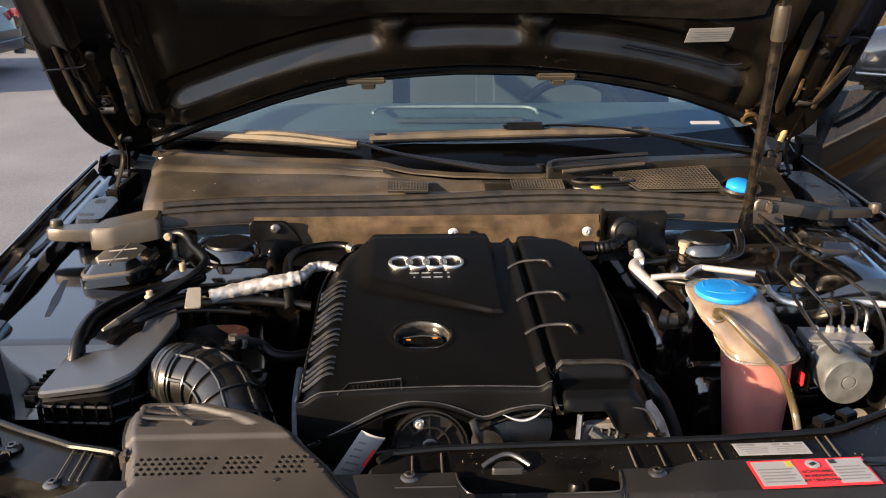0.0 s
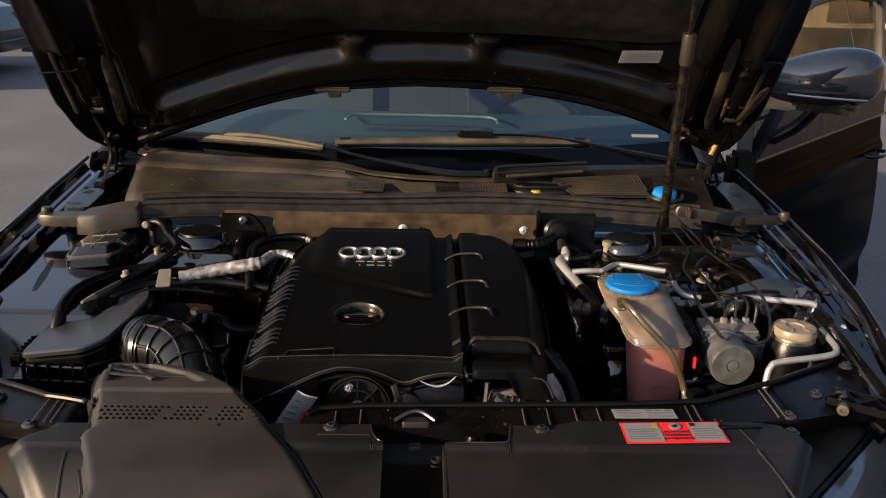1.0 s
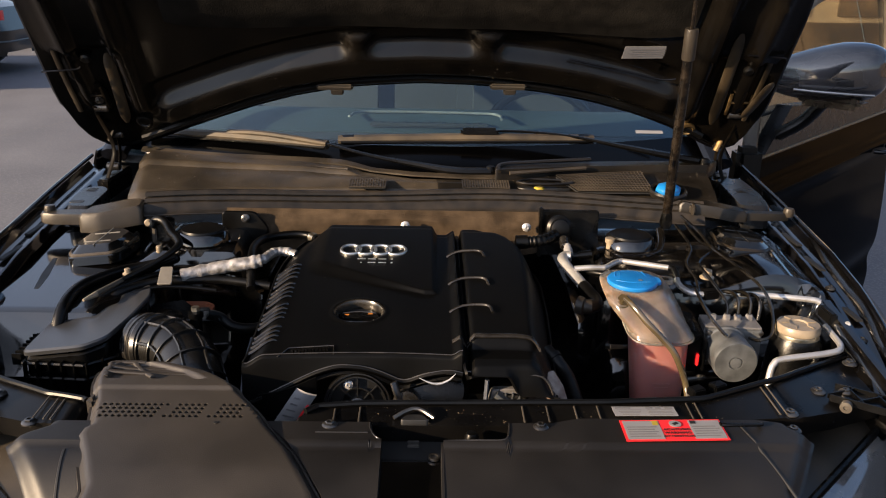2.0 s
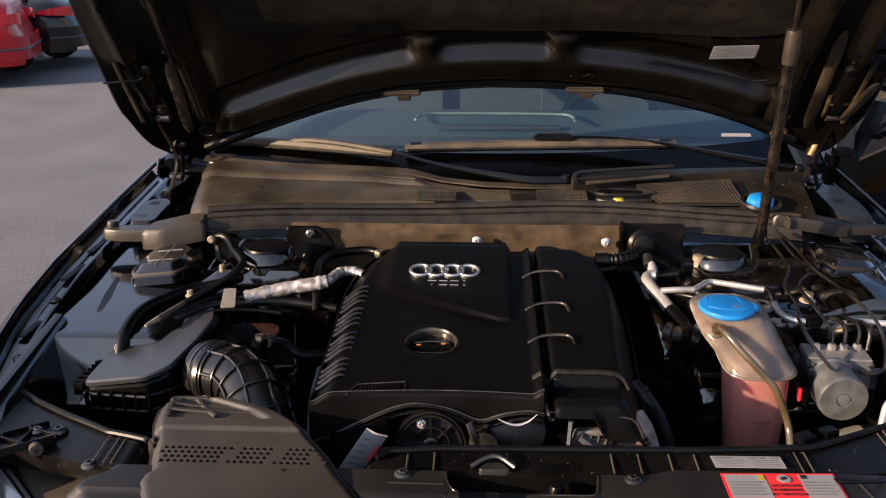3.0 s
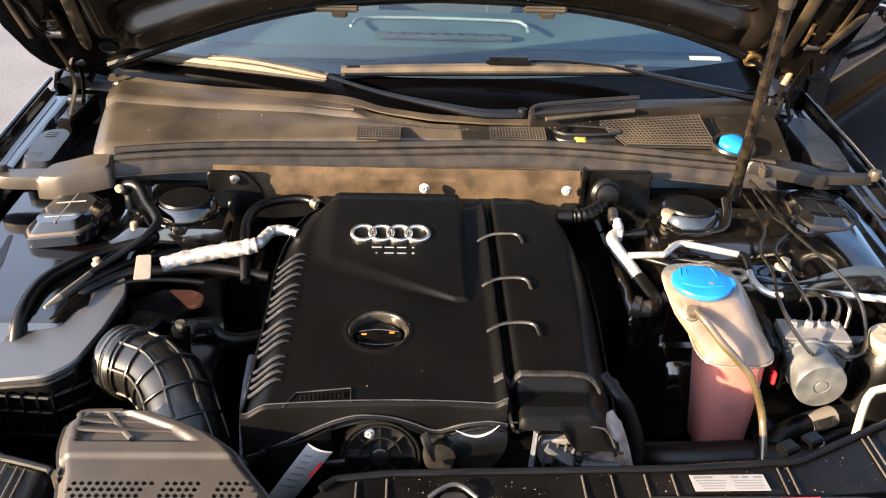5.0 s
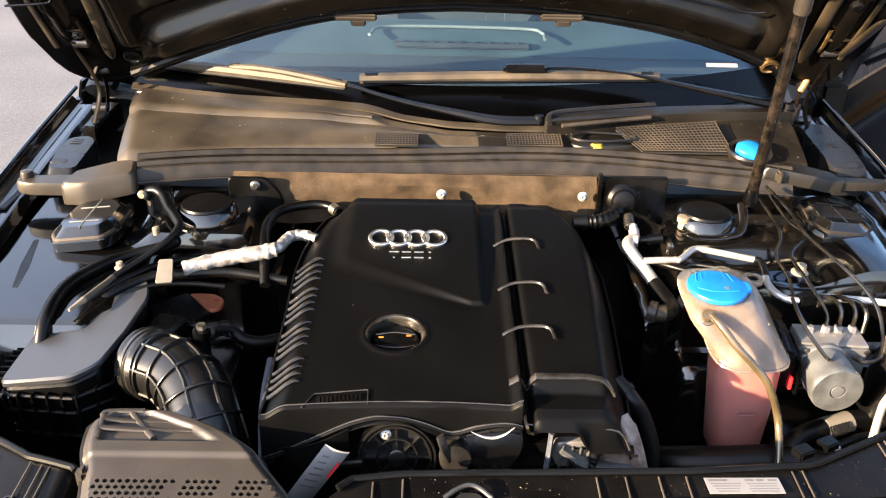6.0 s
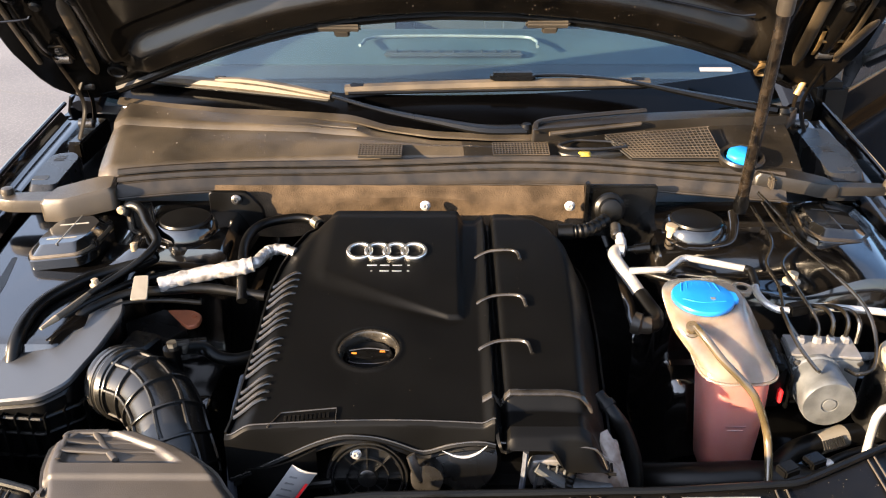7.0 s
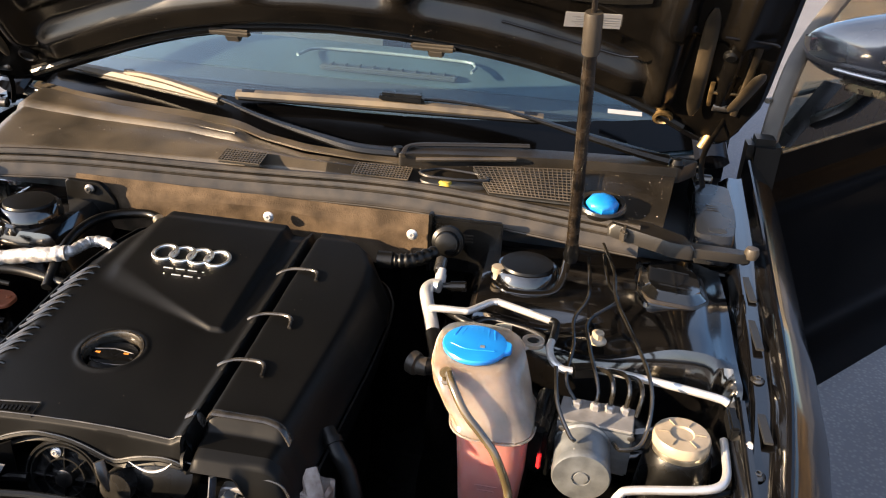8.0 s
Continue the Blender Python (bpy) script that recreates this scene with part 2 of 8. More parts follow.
def lathe(profile, m=None, seg=32, bm=None, cap=True):
    """A turned body: pairs of radius and height round the local z."""
    bm = bm or bmesh.new()
    m = m or Matrix()
    rings = []
    for r, z in profile:
        if r < 1e-5:
            rings.append([bm.verts.new(m @ Vector((0, 0, z)))])
        else:
            rings.append([bm.verts.new(m @ Vector((r * math.cos(a), r * math.sin(a), z))) for a in (2 * math.pi * k / seg for k in range(seg))])
    for a, b in zip(rings, rings[1:]):
        for k in range(seg):
            q = [a[k % len(a)], a[(k + 1) % len(a)], b[(k + 1) % len(b)], b[k % len(b)]]
            q = list(dict.fromkeys(q))
            if len(q) > 2:
                bm.faces.new(q)
    for ring in (rings[0], rings[-1]):
        if cap and len(ring) > 2:
            bm.faces.new(ring)
    bmesh.ops.recalc_face_normals(bm, faces=bm.faces)
    return bm


def box(size, m=None, bevel=0.003, bm=None):
    one = bmesh.new()
    bmesh.ops.create_cube(one, size=1.0)
    bmesh.ops.scale(one, vec=size, verts=one.verts)
    if bevel:
        bmesh.ops.bevel(one, geom=one.edges[:], offset=bevel, segments=2, affect="EDGES")
    bmesh.ops.transform(one, matrix=m or Matrix(), verts=one.verts)
    return add(bm, one) if bm else one


def rounded(outline, r, n=4):
    """The outline with its corners rounded."""
    out = []
    k = len(outline)
    for i in range(k):
        p, a, b = (Vector((*outline[j % k], 0)) for j in (i, i - 1, i + 1))
        da, db = (a - p), (b - p)
        s = min(r, da.length * 0.45, db.length * 0.45)
        pa, pb = p + da.normalized() * s, p + db.normalized() * s
        for j in range(n + 1):
            t = j / n
            q = (1 - t) ** 2 * pa + 2 * t * (1 - t) * p + t * t * pb
            out.append((q.x, q.y))
    return out


def prism(outline, z0, z1, bevel=0.003, m=None, lift=None, taper=1.0, bm=None):
    """An outline raised from z0 to z1, with eased edges; lift(x, y) raises it further."""
    one = bmesh.new()
    cx, cy = sum(p[0] for p in outline) / len(outline), sum(p[1] for p in outline) / len(outline)
    lo = [one.verts.new((x, y, z0)) for x, y in outline]
    e = bevel
    mid = [one.verts.new((cx + (x - cx) * taper, cy + (y - cy) * taper, z1 - e)) for x, y in outline]
    size = max(max(abs(x - cx), abs(y - cy)) for x, y in outline)
    s = taper * (1 - e / size)
    hi = [one.verts.new((cx + (x - cx) * s, cy + (y - cy) * s, z1)) for x, y in outline]
    k = len(outline)
    for a, b in ((lo, mid), (mid, hi)):
        for i in range(k):
            one.faces.new((a[i], a[(i + 1) % k], b[(i + 1) % k], b[i]))
    one.faces.new(lo[::-1])
    one.faces.new(hi)
    bmesh.ops.recalc_face_normals(one, faces=one.faces)
    if lift:
        for v in one.verts:
            v.co.z += lift(v.co.x, v.co.y)
    if m:
        bmesh.ops.transform(one, matrix=m, verts=one.verts)
    return add(bm, one) if bm else one


def sheet(f, nu, nv, thick=0.003, bm=None):
    """A sheet of some thickness: f(u, v), from 0 to 1, gives its face; thick goes against its normal."""
    bm = bm or bmesh.new()
    top = [[Vector(f(i / nu, j / nv)) for j in range(nv + 1)] for i in range(nu + 1)]
    low = [[None] * (nv + 1) for _ in range(nu + 1)]
    for i in range(nu + 1):
        for j in range(nv + 1):
            du = top[min(i + 1, nu)][j] - top[max(i - 1, 0)][j]
            dv = top[i][min(j + 1, nv)] - top[i][max(j - 1, 0)]
            low[i][j] = top[i][j] - thick * du.cross(dv).normalized()
    tv = [[bm.verts.new(p) for p in row] for row in top]
    lv = [[bm.verts.new(p) for p in row] for row in low]
    for i in range(nu):
        for j in range(nv):
            bm.faces.new((tv[i][j], tv[i + 1][j], tv[i + 1][j + 1], tv[i][j + 1]))
            bm.faces.new((lv[i][j], lv[i][j + 1], lv[i + 1][j + 1], lv[i + 1][j]))
    rim = [(i, 0) for i in range(nu)] + [(nu, j) for j in range(nv)] + [(i, nv) for i in range(nu, 0, -1)] + [(0, j) for j in range(nv, 0, -1)]
    for (a, b), (c, d) in zip(rim, rim[1:] + rim[:1]):
        bm.faces.new((tv[a][b], lv[a][b], lv[c][d], tv[c][d]))
    return bm


def bolt(name, at, r, material, parent=None, label="", category="", normal=(0, 0, 1), group=""):
    """A flanged bolt head or clip."""
    m = Matrix.Translation(at) @ Vector(normal).to_track_quat("Z", "Y").to_matrix().to_4x4()
    bm = lathe([(r, 0), (r, 0.15 * r), (0.75 * r, 0.35 * r), (0.58 * r, 0.4 * r)], m, 16)
    lathe([(0.58 * r, 0.3 * r), (0.58 * r, 0.55 * r), (0.5 * r, 0.62 * r), (0.28 * r, 0.62 * r), (0.24 * r, 0.35 * r), (0, 0.35 * r)], m, 6, bm)
    if parent:
        return part(name, bm, material, parent, label)
    return solo(name, bm, material, label, category, group)


# ---- ground ----
def ground():
    bm = bmesh.new()
    n, far = 60, 260.0
    pos = [math.copysign(far * (abs(k / n)) ** 2.2, k) for k in range(-n, n + 1)]
    rows = [[bm.verts.new((x, y + 3, 0.012 * noise.noise((x * 0.35, y * 0.35, 0)) if abs(x) + abs(y) < 30 else 0.0)) for x in pos] for y in pos]
    for a, b in zip(rows, rows[1:]):
        for k in range(2 * n):
            bm.faces.new((a[k], a[k + 1], b[k + 1], b[k]))
    solo("ground", bm, M_ASPHALT, "worn grey asphalt of an open parking place", "ground", kind="structure")


ground()

# ---- hood ----
XC = -0.025
# brass of the grommet; elsewhere golden light put into colour
M_BRASSLIT = mat("brass, also gold light in colour", (0.16, 0.105, 0.045), 0.4, metal=0.8, var=0.4, scale=60, bump=0.2)
HINGE, HV, HN = Vector((0, 1.80, 1.08)), Vector((0, -0.629, 0.777)), Vector((0, 0.777, 0.629))


def hood_at(x, v, n):
    return Vector((x, 0, 0)) + HINGE + v * HV + n * HN


def hood_rear(x):
    if x > XC:
        return lerp(((0, 0.062), (0.142, 0.060), (0.293, 0.047), (0.395, 0.032), (0.501, 0.009), (0.589, -0.017), (0.659, -0.044), (0.70, -0.064), (0.735, -0.078), (0.760, -0.074), (0.780, -0.045), (0.795, 0.06)), x - XC)
    return lerp(((0, 0.062), (0.1, 0.055), (0.2, 0.045), (0.31, 0.022), (0.40, -0.003), (0.465, -0.024), (0.54, -0.050), (0.60, -0.070), (0.66, -0.090), (0.71, -0.104), (0.75, -0.108), (0.775, -0.104), (0.80, -0.088), (0.82, -0.060), (0.835, -0.015), (0.845, 0.06)), abs(x - XC) / 0.966)


def hood_crown(x):
    return 0.133 - 0.085 * (abs(x - XC) / 0.8) ** 2.3


def hood_half(v):
    return lerp(((-0.2, 0.835), (0.1, 0.845), (0.35, 0.835), (0.7, 0.79), (1.0, 0.73), (1.16, 0.66)), v)


HOOD_LEN = 1.12


def hood_point(u, v, off):
    """u across from 0 to 1, v from the rear edge to the nose; off is the way out along the normal."""
    k = 2 * u - 1
    k = math.copysign(abs(k) ** 0.9, k)
    x0 = XC + k * (0.816 if k < 0 else 0.795)
    a0 = hood_rear(x0)
    vv = a0 + (HOOD_LEN - 0.10 * k * k - a0) * v
    x = XC + k * hood_half(vv) * (0.966 if k < 0 else 0.941)
    return x, vv, off


def hood_relief(x, v):
    """How far the pressed inner panel stands in, towards the engine."""
    a = v - hood_rear(x)
    s = abs(x - XC) * (1.035 if x < XC else 1.063)
    mid = 1 - smoothstep(0.60, 0.66, s)
    edge = smoothstep(0.835, 0.79, s) if s > 0.79 else 1.0
    d = 0.006 * smoothstep(0.0, 0.02, a)
    d += 0.022 * smoothstep(0.03, 0.055, a) * mid
    boss = max(math.exp(-((x + 0.165) / 0.03) ** 4), math.exp(-((x - 0.125) / 0.03) ** 4))
    d -= 0.036 * smoothstep(0.095, 0.135, a) * mid * (1 - 0.75 * boss * (1 - smoothstep(0.150, 0.185, a)))
    d += 0.016 * smoothstep(0.165, 0.185, a) * mid
    rib = math.exp(-((s - 0.665) / 0.022) ** 4) * smoothstep(-0.02, 0.05, v) * (1 - smoothstep(0.9, 1.0, v))
    d += 0.028 * rib
    rib2 = math.exp(-((s - 0.775) / 0.014) ** 4) * smoothstep(0.02, 0.10, v)
    d += 0.014 * rib2
    d += 0.012 * smoothstep(0.215, 0.235, v) * smoothstep(0.6, 0.7, s) * edge
    return d


def build_hood():
    hood = thing("hood", (0, 1.80, 1.08), "raised black car hood with pressed inner frame", "car hood")

    def inner(u, v):
        x, vv, _ = hood_point(u, v ** 1.5, 0)
        return hood_at(x, vv, hood_crown(x) - 0.012 - hood_relief(x, vv))

    part("inner_panel", sheet(lambda u, v: inner(1 - u, v), 150, 130, -0.0015), M_HOODIN, hood, "gloss black pressed inner panel with ribs", smooth=50)

    def outer(u, v):
        x, vv, _ = hood_point(u, v, 0)
        return hood_at(x, vv, hood_crown(x) + 0.012)

    part("outer_skin", sheet(outer, 60, 40, 0.004), M_PAINT, hood)

    # folded rim between skin and inner panel
    rim = [hood_at(x, vv, hood_crown(x)) for x, vv, _ in (hood_point(k / 60, 0.0, 0) for k in range(61))]
    part("rear_hem", tube(rim, 0.0125, 8, 1), M_PAINT, hood)
    for s in (0, 1):
        pts = [hood_at(x, vv, hood_crown(x)) for x, vv, _ in (hood_point(s, k / 24, 0) for k in range(25))]
        part("side_hem", tube(pts, 0.0125, 8, 1), M_PAINT, hood)

    def seal_line(x):
        return hood_at(x, hood_rear(x) + 0.022, hood_crown(x) - 0.022)

    part("rubber_seal", tube([seal_line(-0.70 + 1.36 * k / 40) for k in range(41)], 0.009, 8, 1), M_RUBBER, hood)
    for x in (-0.225, 0.18):
        m = Matrix.Translation(seal_line(x) - 0.012 * HN) @ Matrix.Rotation(radians(-51), 4, "X")
        tab = box((0.085, 0.016, 0.012), m, 0.004)
        box((0.03, 0.02, 0.014), m @ Matrix.Translation((0.005, 0.012, 0)), 0.003, tab)
        part("seal_clip", tab, M_DUSTY, hood, "moulded clip on the rear edge")

    def mat_face(u, v):
        k = 2 * u - 1
        x = XC + 0.02 + 0.56 * k
        vv = 0.245 + 0.72 * v + 0.03 * (abs(k) ** 8) * (1 - v)
        pad = 0.014 * min(1, 14 * (0.5 - abs(u - 0.5)), 14 * (0.5 - abs(v - 0.5)))
        wave = 0.004 * noise.noise((x * 6, vv * 6, 0))
        return hood_at(x, vv, hood_crown(x) - 0.028 - pad - wave)

    part("insulation", sheet(lambda u, v: mat_face(1 - u, v), 50, 40, -0.006), M_MAT, hood, "dark fibrous insulation mat")
    c = hood_at(0.498, 0.211, hood_crown(0.498) - 0.023)
    m = Matrix.Translation(c) @ Matrix(((1, 0, 0), (0, -0.629, -0.777), (0, 0.777, -0.629))).to_4x4() @ Matrix.Rotation(radians(-3), 4, "Z") @ Matrix.Rotation(radians(5), 4, "Y")
    lab = part("label", box((0.158, 0.036, 0.0008), m, 0.0), M_WHITE, hood, "white printed label")
    bars = bmesh.new()
    for j in range(4):
        box((0.120 - 0.014 * (j % 2), 0.0011, 0.0004), m @ Matrix.Translation((-0.008, 0.009 - 0.006 * j, 0.0008)), 0.0, bars)
    box((0.014, 0.005, 0.0006), m @ Matrix.Translation((0.062, 0.008, 0.0008)), 0.0, bars)
    part("print_bars", bars, M_GREYPRINT, lab)
    for x, v in ((-0.797, 0.185), (0.716, 0.252)):
        q = hood_at(x, v, hood_crown(x) - 0.036)
        part("pocket_edge", tube([q + Vector((-0.042, 0, 0.004 if x > 0 else -0.006)), q + Vector((0.030, 0, 0)), q + Vector((0.042, 0, -0.004 if x > 0 else 0.006))], 0.0042, 8, 4, 0.6), M_PAINT, hood, "bright folded edge of a pressed pocket")
    part("pressed_line", tube([hood_at(x, v, hood_crown(x) - 0.030) for x, v in ((0.31, 0.172), (0.44, 0.150), (0.520, 0.138), (0.552, 0.145))], 0.0022, 8, 6), M_PAINT, hood)
    # sunlit bands of the inner panel: gold light put into the ribs' colour
    for line in (((0.600, 0.24), (0.602, 0.14), (0.607, 0.05)), ((0.650, 0.30), (0.658, 0.16), (0.666, 0.02)), ((0.752, 0.18), (0.740, 0.12), (0.726, 0.06)), ((-0.700, 0.21), (-0.707, 0.10), (-0.716, -0.01))):
        part("pressed_rib", tube([hood_at(x, v, hood_crown(x) - 0.031) for x, v in line], lambda q: 0.004 + 0.009 * max(0, min(1, 7 * q, 7 * (1 - q))) ** 0.5, 12, 8, 0.35), M_HOODSUN, hood, "dusty rounded rib, sunlit gold in its colour")
    for sx in (-1, 1):
        fold = [hood_point(0.022 if sx < 0 else 0.978, v, 0) for v in (0.10, 0.2, 0.3, 0.45, 0.6)]
        part("side_fold", tube([hood_at(x, vv, hood_crown(x) - 0.020) for x, vv, _ in fold], 0.0065, 8, 5, 0.6), M_HOODSUN, hood, "dusty folded side edge, sunlit gold in its colour")
    for x, v in ((-0.68, -0.018), (0.62, -0.015)):
        m = Matrix.Translation(hood_at(x, v, hood_crown(x) - 0.026)) @ (-HN).to_track_quat("Z", "Y").to_matrix().to_4x4()
        part("grommet", lathe([(0.019, -0.004), (0.019, 0.003), (0.014, 0.005), (0.012, 0.002), (0, 0.001)], m, 24), M_RUBBER if x < 0 else M_BRASSLIT, hood)
    for side in (-1, 1):
        x = 0.712 if side > 0 else -0.760
        tilt = Matrix.Rotation(radians(-51), 4, "X")
        at = Vector((x, 1.792, 1.182 if side > 0 else 1.172))
        m = Matrix.Translation(at) @ tilt
        p = part("hinge_plate", prism(rounded([(-0.024, -0.040), (-0.030, 0.005), (-0.018, 0.034), (0.024, 0.034), (0.026, -0.010), (0.018, -0.040)], 0.006), -0.010, -0.004, 0.0015, m), M_HINGE, hood, "folded hinge bracket with bright edges")
        # right hinge edges take gold light as brass colour, left stays black
        for x0, x1 in ((-0.026, -0.022), (0.022, 0.022)):
            part("flange", tube([m @ Vector((x0 - 0.002, -0.038, -0.016)), m @ Vector((x0, 0.0, -0.020)), m @ Vector((x1, 0.032, -0.014))], 0.0042, 8, 4, 0.5), M_BRASSLIT if side > 0 else M_HINGE, p)
        part("cross_bar", tube([m @ Vector((-0.026, -0.012, -0.018)), m @ Vector((0.022, -0.012, -0.018))], 0.0032, 8, 1), M_BRASSLIT if side > 0 else M_HINGE, p)
        bolt("bolt", m @ Vector((0.0, 0.010, -0.010)), 0.012, M_STEEL, p, normal=-HN)
        foot = Vector((XC + side * 0.742, 1.90, 0.975))
        hook = Vector((x + 0.001, 1.880, 1.063))
        h = part("hinge", tube([foot, foot.lerp(hook, 0.5) + Vector((0, 0.012, 0)), hook, hook.lerp(at, 0.5) + Vector((0, 0.004, 0)), at + Vector((0, 0.02, -0.03))], 0.0075, 8, 6, 0.35), M_HINGE, hood, "bent black hinge link")
        part("short_link", tube([foot + Vector((0, -0.09, -0.01)), foot + Vector((-side * 0.012, -0.06, 0.06)), at + Vector((side * 0.016, 0.03, -0.06)), at + Vector((side * 0.012, 0.0, -0.03))], 0.006, 8, 6, 0.3), M_HINGE, h)
        part("hook", tube([hook + Vector((0.002, -0.006, 0.030)), hook + Vector((-0.004, -0.014, 0.008)), hook + Vector((-0.014, -0.018, -0.014))], 0.0072, 10, 5, 0.6), M_BRASSLIT if side > 0 else M_HINGE, h, "hook with golden light put into its colour" if side > 0 else "")
        for q in (hook, at + Vector((0, 0.012, -0.034)), foot + Vector((0, -0.04, 0.012))):
            part("pivot", lathe([(0.010, -0.014), (0.010, 0.014), (0.006, 0.017), (0, 0.017)], Matrix.Translation(q) @ Matrix.Rotation(radians(90), 4, "Y"), 16), M_STEEL, h)
        part("base_plate", box((0.03, 0.16, 0.05), Matrix.Translation((XC + side * 0.745, 1.87, 0.945)), 0.004), M_HOODIN, h)
        # ball stud and small buffers along the side frame
        for v in (0.20, 0.46, 0.74):
            q = hood_at(XC + side * 0.72, v, hood_crown(XC + side * 0.72) - 0.026)
            part("buffer", lathe([(0.012, 0), (0.012, 0.006), (0.008, 0.010), (0, 0.010)], Matrix.Translation(q) @ (-HN).to_track_quat("Z", "Y").to_matrix().to_4x4(), 16), M_RUBBER, hood)


# dusty paint whose tan also holds the sun's gold
M_HOODSUN = mat("dusty paint, sunlit gold in colour", (0.010, 0.0078, 0.005), 0.38, var=0.5, scale=14, bump=0.15, grain=500, tint=(0.034, 0.025, 0.0145), spec=0.5)
M_HINGE = mat("worn black hinge paint", (0.0025, 0.0022, 0.0018), 0.45, var=0.6, scale=40, bump=0.2, tint=(0.006, 0.0045, 0.003), spec=0.05)
build_hood()


M_STRUT = mat("black strut paint, dusty", (0.0025, 0.0021, 0.0018), 0.26, var=0.6, scale=60, bump=0.2, tint=(0.014, 0.010, 0.0065), spec=0.3)


def build_strut():
    foot, top = Vector((0.477, 1.470, 0.970)), Vector((0.462, 1.387, 1.362))
    way = (top - foot).normalized()
    s = thing("gas_strut", foot, "dusty black gas strut propping the hood", "gas strut")
    part("cylinder", tube([foot + 0.02 * way, foot + 0.03 * way, top - 0.03 * way, top], 0.0095, 16, 1), M_STRUT, s)
    part("collar", tube([top - 0.055 * way, top - 0.05 * way, top - 0.003 * way, top + 0.002 * way], lambda f: 0.0125 if 0.1 < f < 0.9 else 0.0115, 16, 1), M_SCUTTLE, s)
    part("rod", tube([top, top + 0.33 * way], 0.004, 10, 1), M_STRUT, s)
    part("ball_socket", lathe([(0, -0.016), (0.010, -0.012), (0.013, 0), (0.011, 0.016), (0.008, 0.03)], Matrix.Translation(foot + 0.01 * way) @ way.to_track_quat("Z", "Y").to_matrix().to_4x4(), 16), M_PLASTIC, s)


build_strut()


# ---- windscreen and cabin ----
WS0, WS_SLOPE = Vector((0, 1.800, 1.022)), 0.50


def screen_at(x, y, off=0.0):
    bow = 0.19 * ((x - XC) / 0.7) ** 2
    return Vector((x, y + bow, WS0.z + WS_SLOPE * (y - WS0.y) + off))


def build_cabin():
    w = thing("windscreen", (0, 1.8, 1.02), "large sloping windscreen reflecting the sky", "windscreen")
    glass_ob = part("glass", sheet(lambda u, v: screen_at(XC - 0.74 + 1.48 * u, 1.76 + 1.0 * v), 24, 16, 0.005), M_GLASS, w)
    glass_ob.visible_shadow = False
    part("black_border", sheet(lambda u, v: screen_at(XC - 0.74 + 1.48 * u, 1.765 + 0.085 * v, 0.004), 24, 3, 0.003), M_FRIT, w, "black printed lower border")
    v = box((0.068, 0.012, 0.001), Matrix.Translation((0.556, 1.951, 1.077)) @ Matrix.Rotation(radians(26), 4, "X"), 0.0)
    part("plate", v, M_WHITE, w, "small pale plate behind the glass")
    d = thing("dashboard", (0, 2.2, 0.95), "dark dashboard with a raised pad, daylight in its colour", "dashboard")
    part("shelf", sheet(lambda u, t: (XC - 0.76 + 1.52 * u, 1.90 + 0.32 * t + 0.06 * (2 * u - 1) ** 2, 0.995 + 0.02 * t), 20, 8, 0.02), M_DASH, d)
    # sunlit upper dash and blue sky tint put into the pad's colour
    part("pad", sheet(lambda u, t: (XC - 0.76 + 1.52 * u, 2.215 + 0.30 * t, 1.018 + 0.035 * math.sin(min(1, t * 1.6) * math.pi / 2) - 0.06 * max(0, t - 0.7)), 20, 14, 0.03), M_DASHTOP, d)
    ring = [(-0.23, 2.25), (-0.18, 2.34), (0.15, 2.34), (0.205, 2.30), (0.205, 2.235)]
    part("trim_line", tube([(x, y, 1.055) for x, y in ring], 0.004, 8, 6), M_TRIMLINE, d, "pale trim line round the centre pad")
    part("air_vent", box((0.34, 0.03, 0.012), Matrix.Translation((0.0, 2.245, 1.035)), 0.004), M_DASH, d)
    for k in range(9):
        part("vent_slat", box((0.004, 0.026, 0.004), Matrix.Translation((-0.14 + 0.035 * k, 2.245, 1.043)), 0.001), M_DASH, d)
    for x in (-0.38, 0.36):
        s = thing("seat", (x, 2.95, 0.5), "grey cloth front seat with headrest", "car seat", "front seats")
        part("backrest", box((0.50, 0.16, 0.68), Matrix.Translation((x, 3.05, 0.82)) @ Matrix.Rotation(radians(-14), 4, "X"), 0.06), M_SEAT, s)
        part("headrest", box((0.27, 0.11, 0.19), Matrix.Translation((x, 3.16, 1.25)) @ Matrix.Rotation(radians(-10), 4, "X"), 0.045), M_SEAT, s)
        part("cushion", box((0.52, 0.5, 0.16), Matrix.Translation((x, 2.78, 0.52)), 0.05), M_SEAT, s)
    # unseen bench, added to close off bright sky through the cabin
    bench = thing("rear_bench", (XC, 3.9, 0.5), "unseen rear bench seat added to block the rear sky", "car seat")
    part("backrest", box((1.30, 0.18, 0.70), Matrix.Translation((XC, 4.02, 0.86)) @ Matrix.Rotation(radians(-16), 4, "X"), 0.06), M_SEAT, bench)
    for x in (-0.36, 0.34):
        part("headrest", box((0.26, 0.10, 0.15), Matrix.Translation((x, 4.12, 1.24)), 0.04), M_SEAT, bench)
    wheel = thing("steering_wheel", (0.36, 2.48, 0.95), "dark leather steering wheel", "steering wheel")
    m = Matrix.Translation((0.36, 2.50, 0.93)) @ Matrix.Rotation(radians(66), 4, "X")
    pts = [m @ Vector((0.185 * math.cos(a), 0.185 * math.sin(a), 0)) for a in (2 * math.pi * k / 32 for k in range(33))]
    part("rim", tube(pts, 0.015, 10, 1), M_RUBBER, wheel)
    part("hub", lathe([(0.075, -0.02), (0.08, 0.01), (0.05, 0.025), (0, 0.028)], m, 24), M_PLASTIC, wheel)
